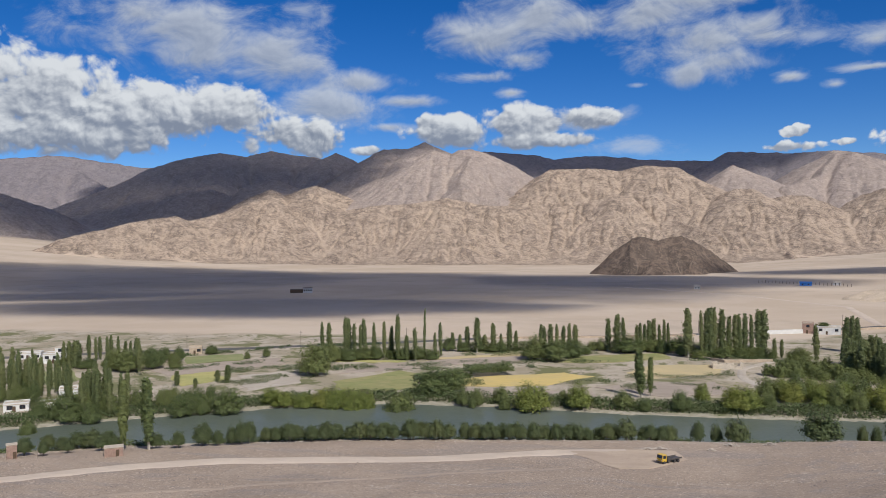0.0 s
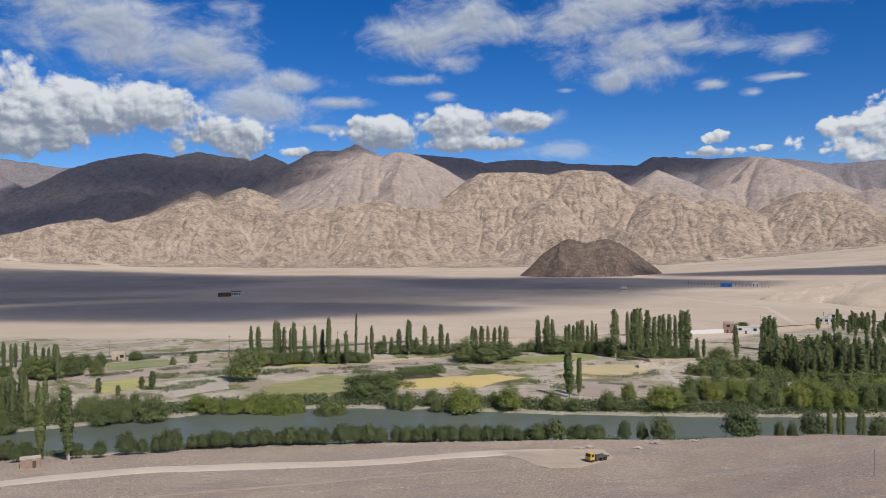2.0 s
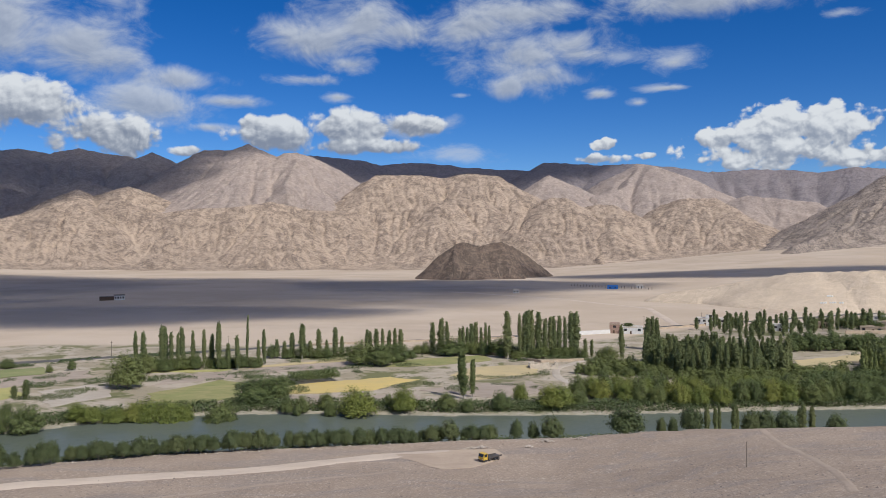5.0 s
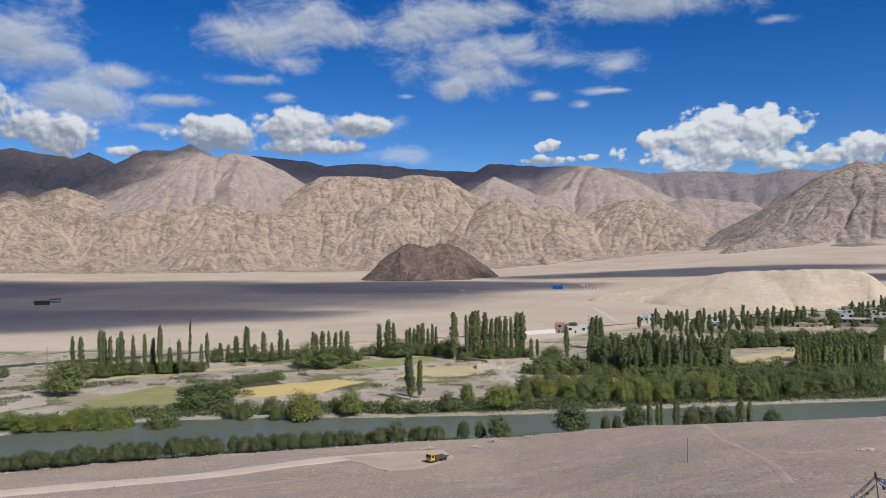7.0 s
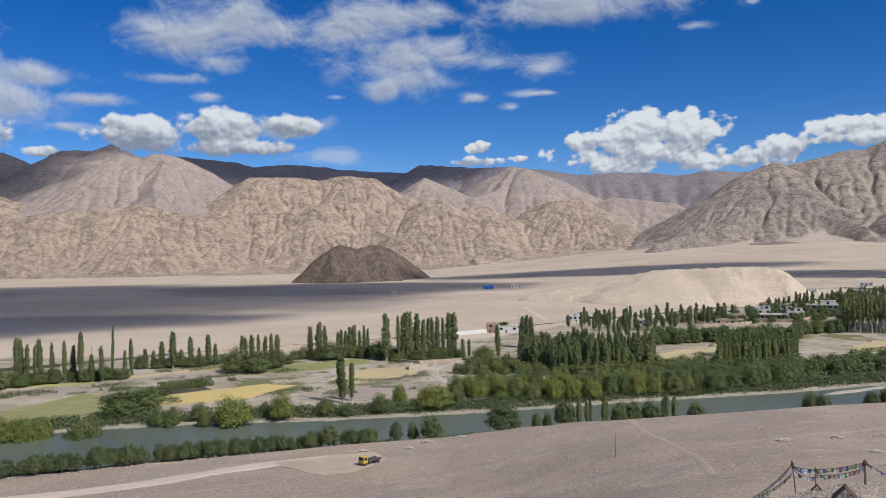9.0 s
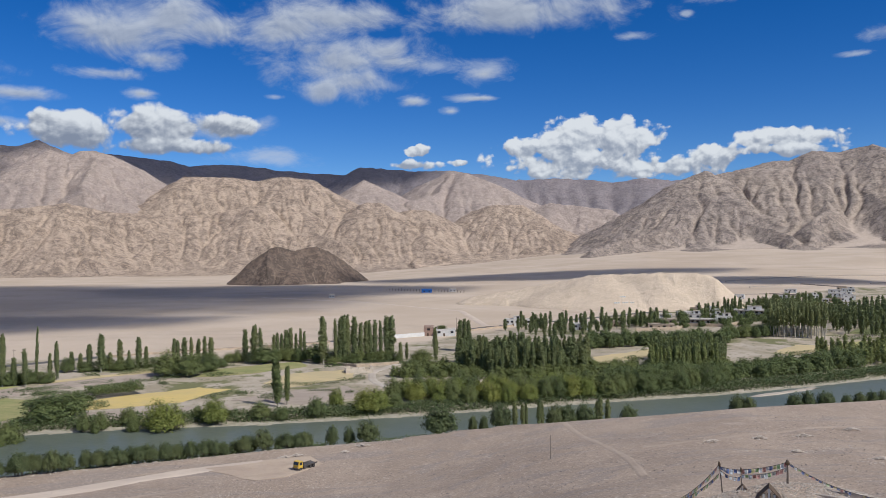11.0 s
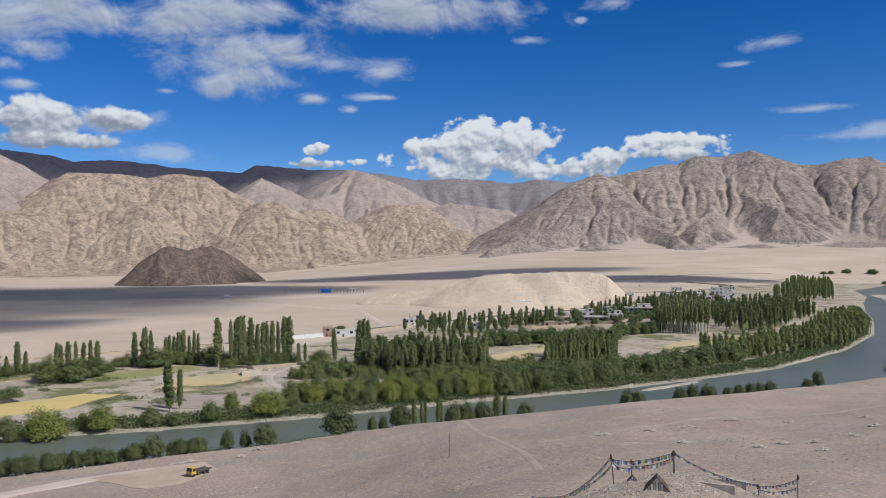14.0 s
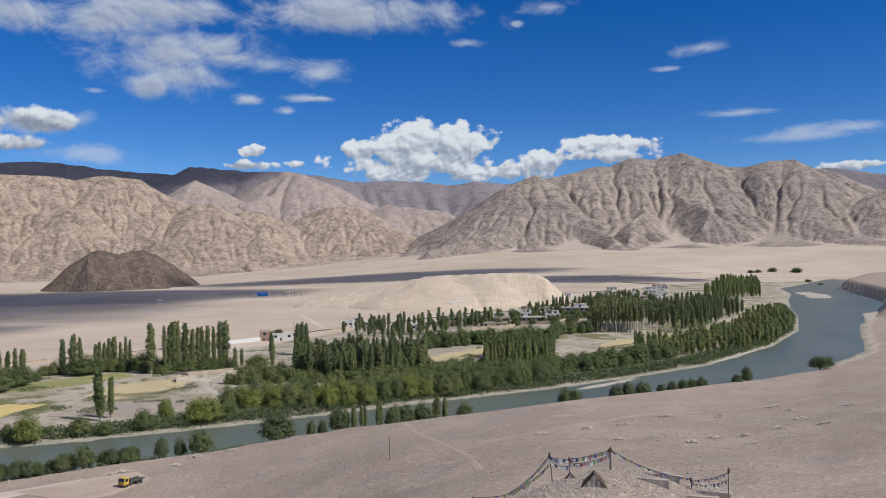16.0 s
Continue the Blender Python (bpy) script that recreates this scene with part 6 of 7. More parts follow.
def shed(x, y, turn, wide, wall, roof, label):
    top = new("shed")
    top.matrix_basis = pose(x, y, lie(x, y) - 0.1, 0, 0, turn)
    part("wall", box(-wide / 2, wide / 2, 0, 7, -0.8, 3.4, 0.05), wall, top)
    bm = bmesh.new()
    w2 = wide / 2 + 0.4
    pts = [bm.verts.new(p) for p in ((-w2, -0.4, 3.3), (w2, -0.4, 3.3), (w2, 3.5, 5.0), (-w2, 3.5, 5.0), (w2, 7.4, 3.3), (-w2, 7.4, 3.3))]
    for f in ((0, 1, 2, 3), (3, 2, 4, 5), (0, 3, 5), (1, 4, 2), (0, 5, 4, 1)):
        bm.faces.new([pts[i] for i in f])
    part("roof", bm, roof, top)
    window(top, -wide / 4, 1.2, 1.2, 1.2, 0.0)
    window(top, wide / 4, 1.2, 1.2, 1.2, 0.0)
    return tagged(top, label, "shed")


shed(145, 1009, -8, 13, BLUE_SHEET, BLUE_SHEET, "bright blue metal shed standing on the plain")
shed(180, 1016, -8, 8, WHITEWASH, ROOF_MUD, "small white shed standing on the plain")
shed(22, 915, 0, 6, WHITEWASH, ROOF_MUD, "tiny white shed standing on the plain")


def long_wall(name, label, line, tall, thick, mat, seed=0):
    """A free-standing wall along a line, with a slightly uneven top."""
    top = new(name)
    top.location = (line[0][0], line[0][1], lie(*line[0]))
    for (ax, ay), (bx, by) in zip(line[:-1], line[1:]):
        d = math.dist((ax, ay), (bx, by))
        n = max(1, int(d / 6))
        for k in range(n):
            x, y = ax + (bx - ax) * (k + 0.5) / n, ay + (by - ay) * (k + 0.5) / n
            h = tall * (1 + 0.12 * float(wave(x / 5, y / 5, seed)))
            ob = part("wall_panel", box(-d / n / 2, d / n / 2, -thick / 2, thick / 2, -0.8, h, 0.03), mat, top)
            ob.matrix_basis = Matrix.Translation(-Vector(top.location)) @ pose(x, y, lie(x, y), 0, 0, math.degrees(math.atan2(by - ay, bx - ax)))
    return tagged(top, label, "wall")


long_wall("compound_wall", "long white compound wall beside the road", [(46, 478), (74, 490)], 2.4, 0.4, WHITEWASH)
long_wall("mud_wall", "low brown mud wall between fields", [(40, 372), (20, 366), (-6, 396)], 1.2, 0.5, MUD_WALL)
long_wall("mud_wall", "brown mud wall in front of the village", [(206, 486), (236, 490), (252, 508)], 2.0, 0.5, MUD_WALL)
long_wall("mud_wall", "brown mud wall beside the houses", [(252, 516), (276, 500), (300, 520)], 2.0, 0.5, MUD_WALL)
long_wall("mud_wall", "low mud wall along the road", [(-100, 424), (-46, 444), (10, 464)], 1.0, 0.5, MUD_WALL)
long_wall("mud_wall", "low mud wall along the road", [(96, 508), (120, 524), (150, 548)], 1.2, 0.5, MUD_WALL)

# small brick hut and the gate pillars at the left end of the track


def brick_hut(x, y, turn, wide, deep, tall, label):
    """Courses of brick laid one by one on a core."""
    top = new("brick_hut")
    top.matrix_basis = pose(x, y, lie(x, y) - 0.1, 0, 0, turn)
    part("core", box(-wide / 2 + 0.06, wide / 2 - 0.06, 0.06, deep - 0.06, -0.4, tall - 0.02), MUD_WALL, top)
    bm = bmesh.new()
    rows = int(tall / 0.3)
    for r in range(rows):
        for side in range(4):
            span = wide if side < 2 else deep
            n = int(span / 0.6)
            for k in range(n):
                a = -span / 2 + (k + (0.25 if r % 2 else 0)) * span / n
                b = min(a + span / n - 0.03, span / 2)
                if side < 2:
                    y0 = 0.0 if side == 0 else deep - 0.1
                    block(bm, a, b, y0, y0 + 0.1, r * 0.3, r * 0.3 + 0.27)
                else:
                    x0 = -wide / 2 if side == 2 else wide / 2 - 0.1
                    block(bm, x0, x0 + 0.1, deep / 2 + a, deep / 2 + b, r * 0.3, r * 0.3 + 0.27)
    part("brickwork", bm, BRICK, top)
    part("roof", box(-wide / 2 - 0.1, wide / 2 + 0.1, -0.1, deep + 0.1, tall, tall + 0.14), ROOF_MUD, top)
    part("door", box(wide * 0.1, wide * 0.1 + 0.8, -0.05, 0.02, 0, min(1.8, tall - 0.3)), DARK_WOOD, top)
    return tagged(top, label, "hut")


brick_hut(-134.5, 166, 38, 4.4, 2.8, 2.3, "small red-brown brick hut beside the dirt track")
brick_hut(-159, 159, 45, 2.4, 2.2, 3.5, "red-brown brick pillar at the end of a wall")
long_wall("stone_wall", "grey stone retaining wall below the brick pillar", [(-164, 160), (-168, 148), (-172, 130)], 2.0, 0.8, STONE)

# ---- the yellow lorry ----
YELLOW = plain("yellow_paint", (0.62, 0.40, 0.06), 0.4, vary=0.12, size=0.8, grain=5, relief=0.005)
RUBBER = plain("black_rubber", (0.025, 0.025, 0.027), 0.85, vary=0.2, size=0.3, grain=12)
STEEL = plain("dusty_steel", (0.12, 0.105, 0.095), 0.6, 0.4, vary=0.3, size=0.6, grain=8)


def wheel(parent, x, y, z):
    rim_bm, bm = bmesh.new(), bmesh.new()
    turn90 = Matrix.Translation((x, y, z)) @ Matrix.Rotation(radians(90), 4, "X")
    bmesh.ops.create_cone(bm, cap_ends=True, segments=18, radius1=0.5, radius2=0.5, depth=0.32, matrix=turn90)
    bmesh.ops.bevel(bm, geom=[e for e in bm.edges if len(e.link_faces) == 2 and e.calc_face_angle() > 1], offset=0.05, segments=2, affect="EDGES")
    tyre = part("wheel", bm, RUBBER, parent)
    bmesh.ops.create_cone(rim_bm, cap_ends=True, segments=14, radius1=0.27, radius2=0.24, depth=0.36, matrix=turn90)
    part("rim", rim_bm, STEEL, tyre)


def lorry(x, y, turn):
    top = new("lorry")
    top.matrix_basis = pose(x, y, lie(x, y) + 0.02, 0, 0, turn) @ Matrix.Scale(0.86, 4)
    bm = bmesh.new()
    low = [(-3.3, 0.75), (-3.3, 1.55), (-3.05, 2.55), (-1.75, 2.62), (-1.65, 0.75)]
    left, right = [bm.verts.new((a, -1.1, b)) for a, b in low], [bm.verts.new((a, 1.1, b)) for a, b in low]
    bm.faces.new(left[::-1])
    bm.faces.new(right)
    for i in range(5):
        bm.faces.new((left[i], left[(i + 1) % 5], right[(i + 1) % 5], right[i]))
    bmesh.ops.recalc_face_normals(bm, faces=bm.faces[:])
    bmesh.ops.bevel(bm, geom=bm.edges[:], offset=0.07, segments=2, affect="EDGES")
    cab = part("cab", bm, YELLOW, top, "yellow painted cab")
    bm = box(-0.04, 0.02, -0.95, 0.95, -0.4, 0.45, 0.01)
    bmesh.ops.transform(bm, matrix=Matrix.Translation((-3.2, 0, 2.05)) @ Matrix.Rotation(radians(14), 4, "Y"), verts=bm.verts[:])
    part("windscreen", bm, GLASS, cab)
    for s in (-1.13, 1.10):
        part("side_window", box(-2.95, -2.0, s, s + 0.03, 1.6, 2.35), GLASS, cab)
    part("bumper", box(-3.5, -3.3, -1.15, 1.15, 0.5, 0.85, 0.03), STEEL, top)
    for s in (-0.85, 0.65):
        part("headlight", box(-3.36, -3.28, s, s + 0.2, 1.0, 1.2), WHITEWASH, cab)
    part("chassis", box(-3.2, 3.4, -0.45, 0.45, 0.55, 0.8), STEEL, top)
    part("bed", box(-1.35, 3.6, -1.15, 1.15, 0.95, 1.12, 0.02), STEEL, top)
    part("headboard", box(-1.5, -1.38, -1.15, 1.15, 0.9, 2.2, 0.02), STEEL, top)
    for s in (-1.2, 1.15):
        part("side_board", box(-1.3, 3.6, s, s + 0.05, 1.12, 1.4), STEEL, top)
    part("fuel_tank", box(-1.2, -0.2, -1.05, -0.55, 0.45, 0.9, 0.08), STEEL, top)
    for wx in (-2.6, 1.2, 2.4):
        for s in (-0.95, 0.95):
            wheel(top, wx, s, 0.5)
    return tagged(top, "yellow flatbed lorry parked on bare earth", "lorry")


lorry(-2.0, 191.2, 44)

# ---- poles ----
def pole(x, y, tall, label, arm=True, thick=0.11):
    top = new("utility_pole")
    top.matrix_basis = pose(x, y, lie(x, y) - 0.4, random.uniform(-1.5, 1.5), random.uniform(-1.5, 1.5), random.uniform(-30, 30))
    part("shaft", faces_mesh("shaft", tube([(0, 0, 0), (0, 0, tall * 0.5), (0, 0, tall + 0.4)], [thick * 1.2, thick, thick * 0.75], 8), [POLE_WOOD]), None, top)
    if arm:
        part("cross_arm", box(-0.8, 0.8, -0.05, 0.05, tall - 0.4, tall - 0.28), POLE_WOOD, top)
    return tagged(top, label, "pole", "utility poles")


for x, y in ((-240, 352), (-190, 380), (-140, 406), (-90, 440), (-30, 462), (12, 478), (96, 528), (140, 556), (190, 586)):
    pole(x, y, 7.5, "wooden utility pole beside the road")
pole(47.7, 156.4, 4.9, "thin dark pole standing alone on the stony slope", False, 0.07)
pole(-152, 160, 4.5, "thin pale pole beside the dirt track", False, 0.05)
for k in range(26):
    x, y = 100 + k * 3.6, 1075 - k * 3.4
    post = new("fence_post")
    post.matrix_basis = pose(x, y, lie(x, y) - 0.2)
    part("stake", box(-0.22, 0.22, -0.22, 0.22, 0, 2.6 + 0.5 * (k % 3), 0.03), POLE_WOOD, post)
    tagged(post, "dark wooden post in a long fence line on the plain", "post", "fence posts on the plain")

# ---- stones ----
def stones(name, label, places, sizes, mat, seed, flat=0.65):
    """Loose stones as small uneven lumps, in one mesh."""
    rng = np.random.default_rng(seed)
    p = np.array(places, float)
    z = height(p[:, 0], p[:, 1])[0]
    s = rng.uniform(sizes[0], sizes[1], len(p)) * rng.uniform(0.5, 1.0, len(p))
    base = np.array([[1, 0, 0], [0.3, 0.9, 0.1], [-0.8, 0.5, 0], [-0.6, -0.7, 0.1], [0.4, -0.9, 0], [0.1, 0.1, 0.9], [0, 0, -0.6]])
    tris = np.array([[0, 1, 5], [1, 2, 5], [2, 3, 5], [3, 4, 5], [4, 0, 5], [1, 0, 6], [2, 1, 6], [3, 2, 6], [4, 3, 6], [0, 4, 6]])
    turn = rng.uniform(0, 6.28, len(p))
    shape = base[None] * (1 + rng.normal(0, 0.22, (len(p), 7, 3)))
    x = shape[..., 0] * np.cos(turn)[:, None] - shape[..., 1] * np.sin(turn)[:, None]
    y = shape[..., 0] * np.sin(turn)[:, None] + shape[..., 1] * np.cos(turn)[:, None]
    v = np.stack([x, y, shape[..., 2] * flat], -1) * s[:, None, None]
    lift = places_lift(p) if len(p[0]) > 2 else 0.0
    v += np.stack([p[:, 0], p[:, 1], z + s * 0.15 + lift], 1)[:, None, :]
    f = (tris[None] + 7 * np.arange(len(p))[:, None, None]).reshape(-1, 3)
    me = bpy.data.meshes.new(name)
    me.from_pydata(v.reshape(-1, 3).tolist(), [], f.tolist())
    me.materials.append(mat)
    return tagged(new(name, me), label, "stones", kind="stuff")


def places_lift(p):
    return p[:, 2]


DARK_STONE = plain("dark_stone", (0.22, 0.18, 0.155), 0.95, vary=0.35, size=0.7, grain=7, relief=0.05)
rng = np.random.default_rng(8)
spread = np.stack([rng.uniform(-190, 300, 30000), rng.uniform(90, 262, 30000)], 1)
spread = spread[within(spread[:, 0], spread[:, 1], NEAR_SIDE) & (rolling(spread[:, 0], spread[:, 1], 30, 3, 71) > -0.15) & (to_line(spread[:, 0], spread[:, 1], NEAR_BANK) > 5)]
stones("slope_stones", "dark stones strewn over the slope", spread[::2], (0.07, 0.26), DARK_STONE, 1)
stones("slope_rubble", "pale stones strewn over the slope", spread[1::4], (0.06, 0.2), STONE, 2)


def heap(x, y, wide, n, mat, seed, tall=0.7):
    rng = np.random.default_rng(seed)
    d = rng.normal(0, wide * 0.42, (n, 2))
    up = np.clip(1 - np.hypot(d[:, 0], d[:, 1]) / wide, 0, 1) * tall
    pts = np.stack([x + d[:, 0], y + d[:, 1] * 0.6, up * rng.uniform(0.4, 1, n)], 1)
    return stones("stone_heap", "heap of pale rubble dumped on the slope", pts, (0.12, 0.4), mat, seed)


for k, (x, y, wide) in enumerate(((144, 136, 2.4), (131, 137, 2.2), (119, 134, 2.0), (112, 135, 1.8), (103, 131, 1.8), (111, 123, 2.0), (84, 158, 2.2), (137, 163, 1.8), (108, 162, 2.4), (97, 161, 2.0),
                                  (125, 169, 2.0), (164, 167, 2.2), (181, 163, 2.4), (150, 150, 2.0), (92, 140, 1.6), (170, 180, 2.0), (200, 190, 2.4), (-4, 205, 2.2), (-7, 204, 2.0), (8, 206, 1.2), (13, 212, 2.4), (22, 214, 1.8))):
    heap(x, y, wide, 90, PALE_STONE, 200 + k)
for k, (line, n) in enumerate((([(68, 158), (114, 172), (156, 180), (228, 193)], 1500), ([(80, 140), (130, 152), (190, 166)], 1500), ([(66, 176), (120, 190), (180, 204)], 1000), ([(92, 122), (140, 134), (190, 148)], 1100), ([(40, 190), (90, 205)], 500), ([(-60, 150), (0, 172), (40, 180)], 900))):
    stones("rubble_line", "line of small pale rubble along the slope", strip(line, -2.2, 2.2, n, 60 + k, 0.1), (0.05, 0.24), PALE_STONE if k % 2 else STONE, 60 + k)
edge_stones = strip(NEAR_BANK[1:9], -11.5, -6.5, 2200, 15, 0.0)
stones("verge_stones", "row of pale stones along the top of the bank", edge_stones, (0.08, 0.35), PALE_STONE, 9)
knob = np.stack([42 + rng.normal(0, 8.0, 9000), 60 + rng.normal(0, 5.0, 9000)], 1)
stones("knob_rubble", "broken pale rock covering the knob below the lookout", knob, (0.04, 0.17), STONE, 10)

# ---- prayer flags on the knob ----
FLAGS = [plain("flag_" + n, c, 0.85, vary=0.15, size=0.3, grain=20) for n, c in (("blue", (0.22, 0.27, 0.45)), ("white", (0.72, 0.72, 0.70)), ("red", (0.60, 0.36, 0.32)), ("green", (0.45, 0.58, 0.33)), ("yellow", (0.74, 0.68, 0.38)))]
CORD = plain("dark_cord", (0.08, 0.07, 0.06), 0.9)


def flag_pole(x, y, tall, lean, thick, label):
    top = new("flag_pole")
    top.matrix_basis = pose(x, y, lie(x, y) - 0.2, 0, lean, 0)
    part("shaft", faces_mesh("shaft", tube([(0, 0, 0), (0.03, 0, tall * 0.5), (0, 0.02, tall + 0.2)], [thick, thick * 0.85, thick * 0.6], 7), [POLE_WOOD]), None, top)
    part("wrapped_cloth", faces_mesh("wrapped_cloth", tube([(0, 0, tall - 0.25), (0.02, 0, tall - 0.05), (0, 0, tall + 0.12)], [thick * 1.6, thick * 2.0, thick * 1.2], 7), [DARK_WOOD]), None, top)
    tagged(top, label, "flag pole", "flag poles on the knob")
    return Vector((x + math.sin(radians(lean)) * tall, y, lie(x, y) - 0.2 + tall))


def flag_line(a, b, sag, count, wide, tall, hues, seed, hang=1.0):
    """A cord from a to b with cloth flags hanging from it."""
    rng = random.Random(seed)
    top = new("prayer_flag_line")
    top.location = a
    span = b - a
    at = lambda t: Vector((span.x * t, span.y * t, span.z * t - sag * 4 * t * (1 - t)))
    part("cord", faces_mesh("cord", tube([at(k / 14) for k in range(15)], [0.022] * 15, 5), [CORD]), None, top)
    for k in range(count):
        t = (k + 0.5) / count
        p, q = at(t - 0.46 / count), at(t + 0.46 / count)
        p, q = p.lerp(q, (1 - wide) / 2), q.lerp(p, (1 - wide) / 2)
        drop, blow = tall * rng.uniform(0.75, 1.1) * hang, rng.uniform(-0.12, 0.12)
        bm = bmesh.new()
        rows = []
        for j in range(4):
            u = j / 3
            shift = Vector((rng.uniform(-0.03, 0.03) + blow * u, blow * u * u * 1.5 + 0.04 * math.sin(j * 2 + k), -drop * u))
            rows.append([bm.verts.new(p.lerp(q, i / 3) + shift + Vector((0, 0.04 * math.sin(i * 2.1 + k), 0))) for i in range(4)])
        for j in range(3):
            for i in range(3):
                bm.faces.new((rows[j][i], rows[j][i + 1], rows[j + 1][i + 1], rows[j + 1][i]))
        bmesh.ops.solidify(bm, geom=bm.faces[:], thickness=0.012)
        part("flag", bm, FLAGS[hues[k % len(hues)]], top)
    return tagged(top, "string of faded coloured cloth flags on a cord", "prayer flags", "prayer flag lines")


pole_a = flag_pole(35.5, 65.0, 2.95, -6, 0.06, "thin leaning wooden flag pole on the knob")
pole_b = flag_pole(40.0, 62.3, 2.05, 0, 0.10, "stout dark wooden flag post on the knob")
pole_c = flag_pole(36.8, 64.2, 1.9, 0, 0.05, "thin wooden stake holding prayer flags")
pole_d = flag_pole(48.1, 56.3, 3.4, 2, 0.06, "flag pole wrapped in torn cloth")
pole_e = flag_pole(45.7, 58.2, 1.05, 0, 0.06, "short wooden stake holding prayer flags")
flag_line(pole_a + Vector((0, 0, -0.25)), pole_c, 0.1, 6, 0.9, 0.38, (0, 1, 0, 1), 1)
flag_line(pole_c, pole_b, 0.15, 13, 0.95, 0.40, (2, 1, 0, 4, 3, 1), 2)
flag_line(pole_c + Vector((0, 0, -0.45)), pole_b + Vector((0, 0, -0.45)), 0.25, 12, 0.92, 0.36, (1, 3, 1, 2, 2, 1), 3)
flag_line(pole_a + Vector((0.1, 0, -0.6)), pole_c + Vector((0, 0, -0.6)), 0.3, 5, 0.7, 0.3, (1, 0, 1), 4)
flag_line(pole_b, pole_e + Vector((0, 0, 0.1)), 0.5, 26, 0.8, 0.22, (0, 0, 1, 3, 0, 4, 0, 2), 5)
flag_line(pole_e, pole_d + Vector((0, 0, -0.2)), 0.25, 12, 0.6, 0.25, (0, 2, 0, 1), 6)
flag_line(pole_e + Vector((0, 0, -0.3)), pole_d + Vector((0, 0, -0.9)), 0.3, 9, 0.5, 0.22, (0, 1, 0), 7)
low_end = Vector((31.4, 67.0, lie(31.4, 67.0) + 0.9))
flag_line(low_end, pole_a + Vector((0, 0, -0.1)), 0.5, 24, 0.8, 0.34, (3, 4, 1, 0, 2, 1), 8)
flag_line(low_end + Vector((1.0, 0.5, 0.0)), pole_a + Vector((0, 0, -0.9)), 0.35, 16, 0.7, 0.3, (1, 0, 4, 3), 9)
flag_line(low_end + Vector((-3.0, 0.5, 0.1)), low_end, 0.1, 8, 0.7, 0.25, (0, 2, 3), 10)


def gable_shrine(x, y, turn, s, label):
    """A low wooden gable hut of upright boards."""
    top = new("gable_hut")
    top.matrix_basis = Matrix.LocRotScale((x, y, lie(x, y) - 0.05), Euler((0, 0, radians(turn))), (s, s, s))
    for k in range(9):
        bx = -0.88 + k * 0.22
        h = 1.15 - abs(bx) * 1.15
        if h > 0.06:
            part("board", box(bx - 0.085, bx + 0.085, -0.03, 0.02, -0.1, h), MUD_WALL if k % 2 else WHITEWASH, top)
    part("back_wall", box(-0.7, 0.7, 1.1, 1.16, -0.1, 0.4), DARK_WOOD, top)
    for side in (-1, 1):
        bm = bmesh.new()
        pts = [(0, -0.15), (side * 1.15, -0.15), (side * 1.15, 1.3), (0, 1.3)]
        lo = [bm.verts.new((a, b, 1.22 - abs(a) * 1.1)) for a, b in pts]
        hi = [bm.verts.new((a, b, 1.30 - abs(a) * 1.1)) for a, b in pts]
        bm.faces.new(lo)
        bm.faces.new(hi)
        for i in range(4):
            bm.faces.new((lo[i], lo[(i + 1) % 4], hi[(i + 1) % 4], hi[i]))
        bmesh.ops.recalc_face_normals(bm, faces=bm.faces[:])
        part("roof_side", bm, DARK_WOOD, top, "dark board roof side")
    return tagged(top, label, "hut", "gable huts on the knob")


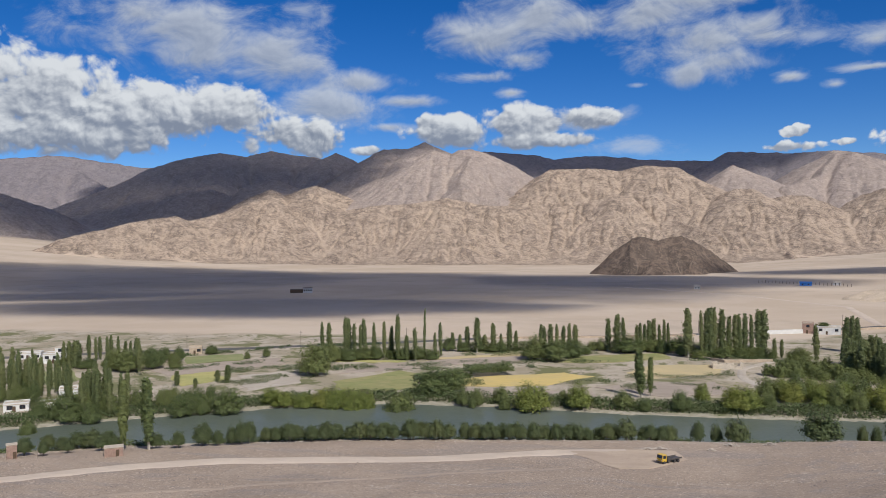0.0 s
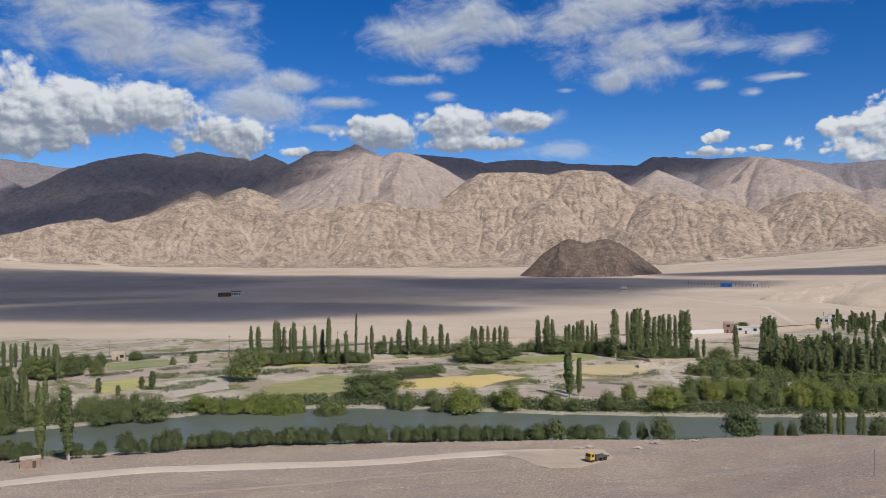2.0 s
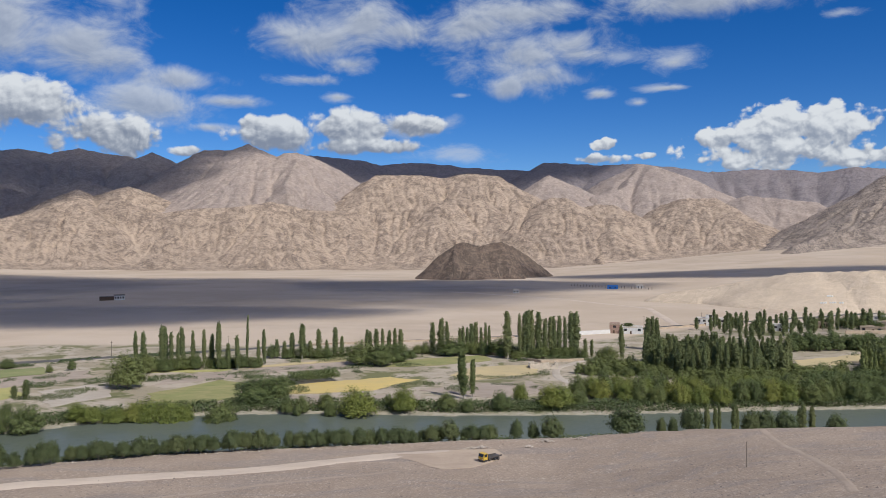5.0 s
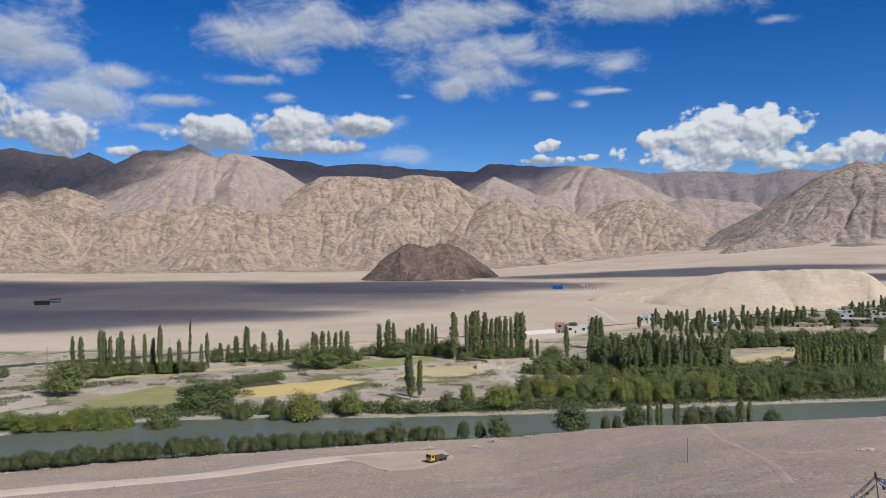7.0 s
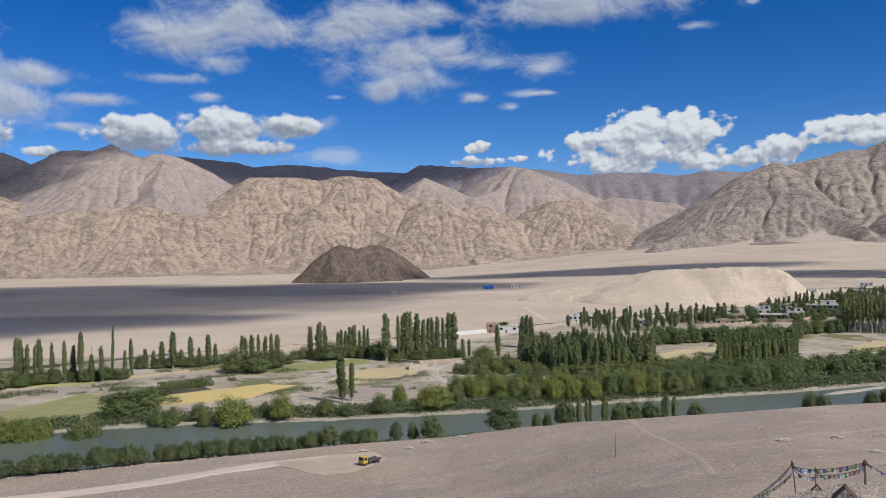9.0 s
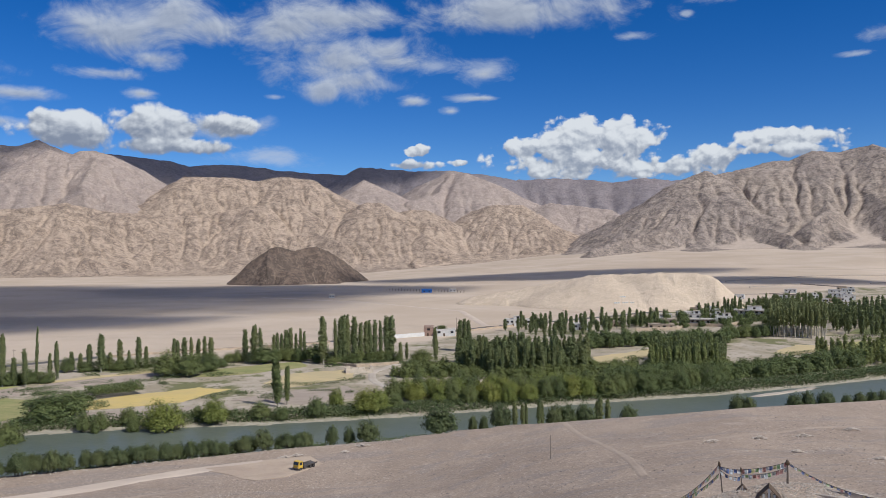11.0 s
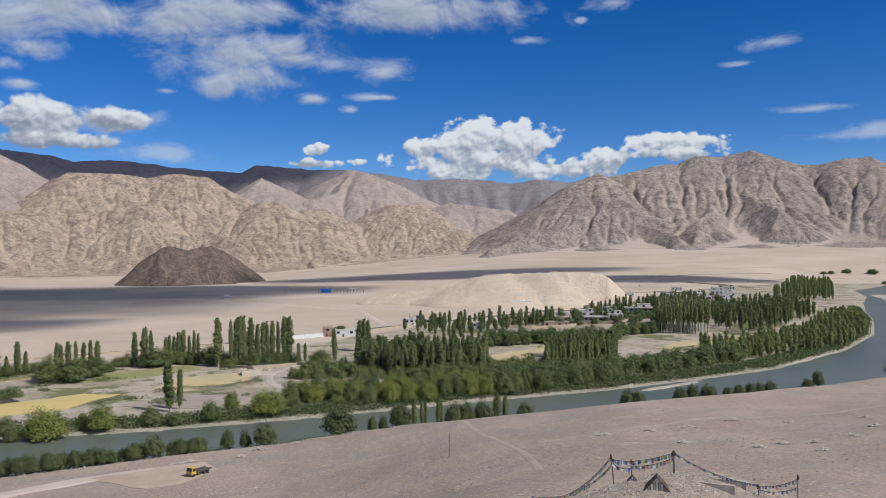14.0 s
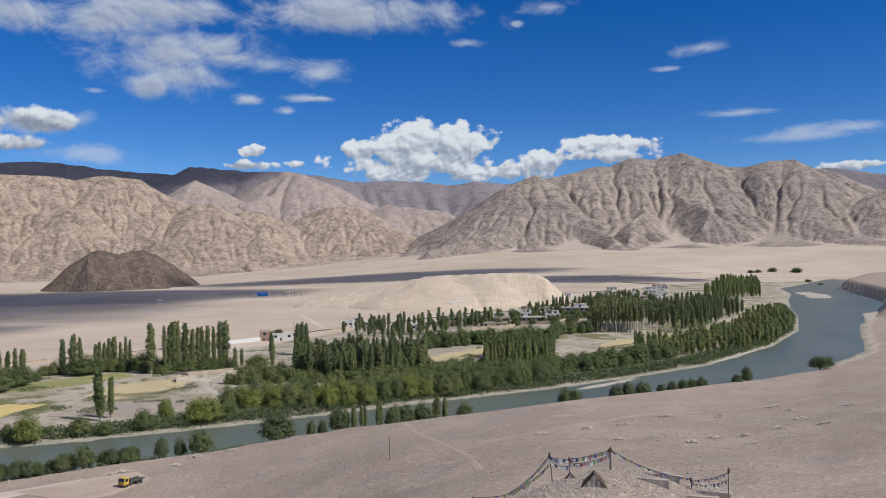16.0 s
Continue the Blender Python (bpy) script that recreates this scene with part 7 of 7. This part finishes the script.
gable_shrine(36.5, 59.4, -32, 0.95, "low wooden gable hut with dark roof boards")
gable_shrine(35.9, 62.4, -30, 0.42, "tiny wooden gable hut on the rocky knob")
long_wall("stone_wall", "low dark stone wall running along the knob", [(40.6, 60.2), (43.2, 58.0), (46.6, 55.6)], 0.3, 0.35, STONE)
long_wall("stone_wall", "low dark stone wall running along the knob", [(42.4, 60.8), (45.0, 58.9), (48.6, 56.4)], 0.28, 0.3, STONE)
# bushes at the far end of the river
for x, y, s in ((1015, 1120, 9), (1040, 1130, 10), (1083, 1140, 12), (965, 942, 7), (1120, 1120, 14), (925, 880, 7), (700, 690, 4)):
    field_willows.plant(x, y, s * 0.7, s * 1.5)
# low terrace walls and a few houses on the stony outskirts beyond the village
for line in ([(465, 829), (514, 833), (542, 794)],
             [(553, 940), (644, 970), (678, 915)],
             [(577, 1044), (686, 1080), (794, 1101), (895, 1103)],
             [(465, 733), (538, 746), (614, 787)],
             [(754, 978), (887, 1027), (1004, 1046)]):
    long_wall("terrace_wall", "low dark terrace wall on the stony plain", line, 1.3, 1.2, STONE)
for x, y in ((443, 776), (476, 750), (562, 784), (471, 634), (549, 846)):
    house(x, y, -34, 13, 8, 4.2, WHITEWASH, 3, "white flat-roofed house on the village outskirts")

# rows of white stones laid out on the face of the sandy knoll
WHITE_STONE = plain("white_painted_stone", (0.78, 0.76, 0.72), 0.9, vary=0.1, size=0.6, grain=6)
for e, a0, a1 in ((-3.25, 21.1, 23.1), (-2.96, 21.5, 22.9), (-2.74, 21.9, 22.3)):
    a0, a1 = radians(a0), radians(a1)
    r = 690.0 + (e + 3.25) * 60
    n = int((a1 - a0) * r / 1.6)
    row = new("stone_row")
    for k in range(n):
        a = a0 + (a1 - a0) * (k + 0.5) / n
        if k % 4 == 3:
            continue
        x, y = r * math.sin(a), r * math.cos(a)
        hit, place, _, _ = sand_hill.ray_cast((x, y, 200.0), (0, 0, -1))
        z = place.z if hit else lie(x, y)
        stone = part("white_stone", box(-0.7, 0.7, -0.6, 0.6, -0.5, 1.1, 0.2), WHITE_STONE, row)
        stone.matrix_basis = pose(x, y, z, 0, 0, woods.uniform(-20, 20))
    tagged(row, "row of white painted stones on a sandy slope", "stones", "stone rows on the knoll")
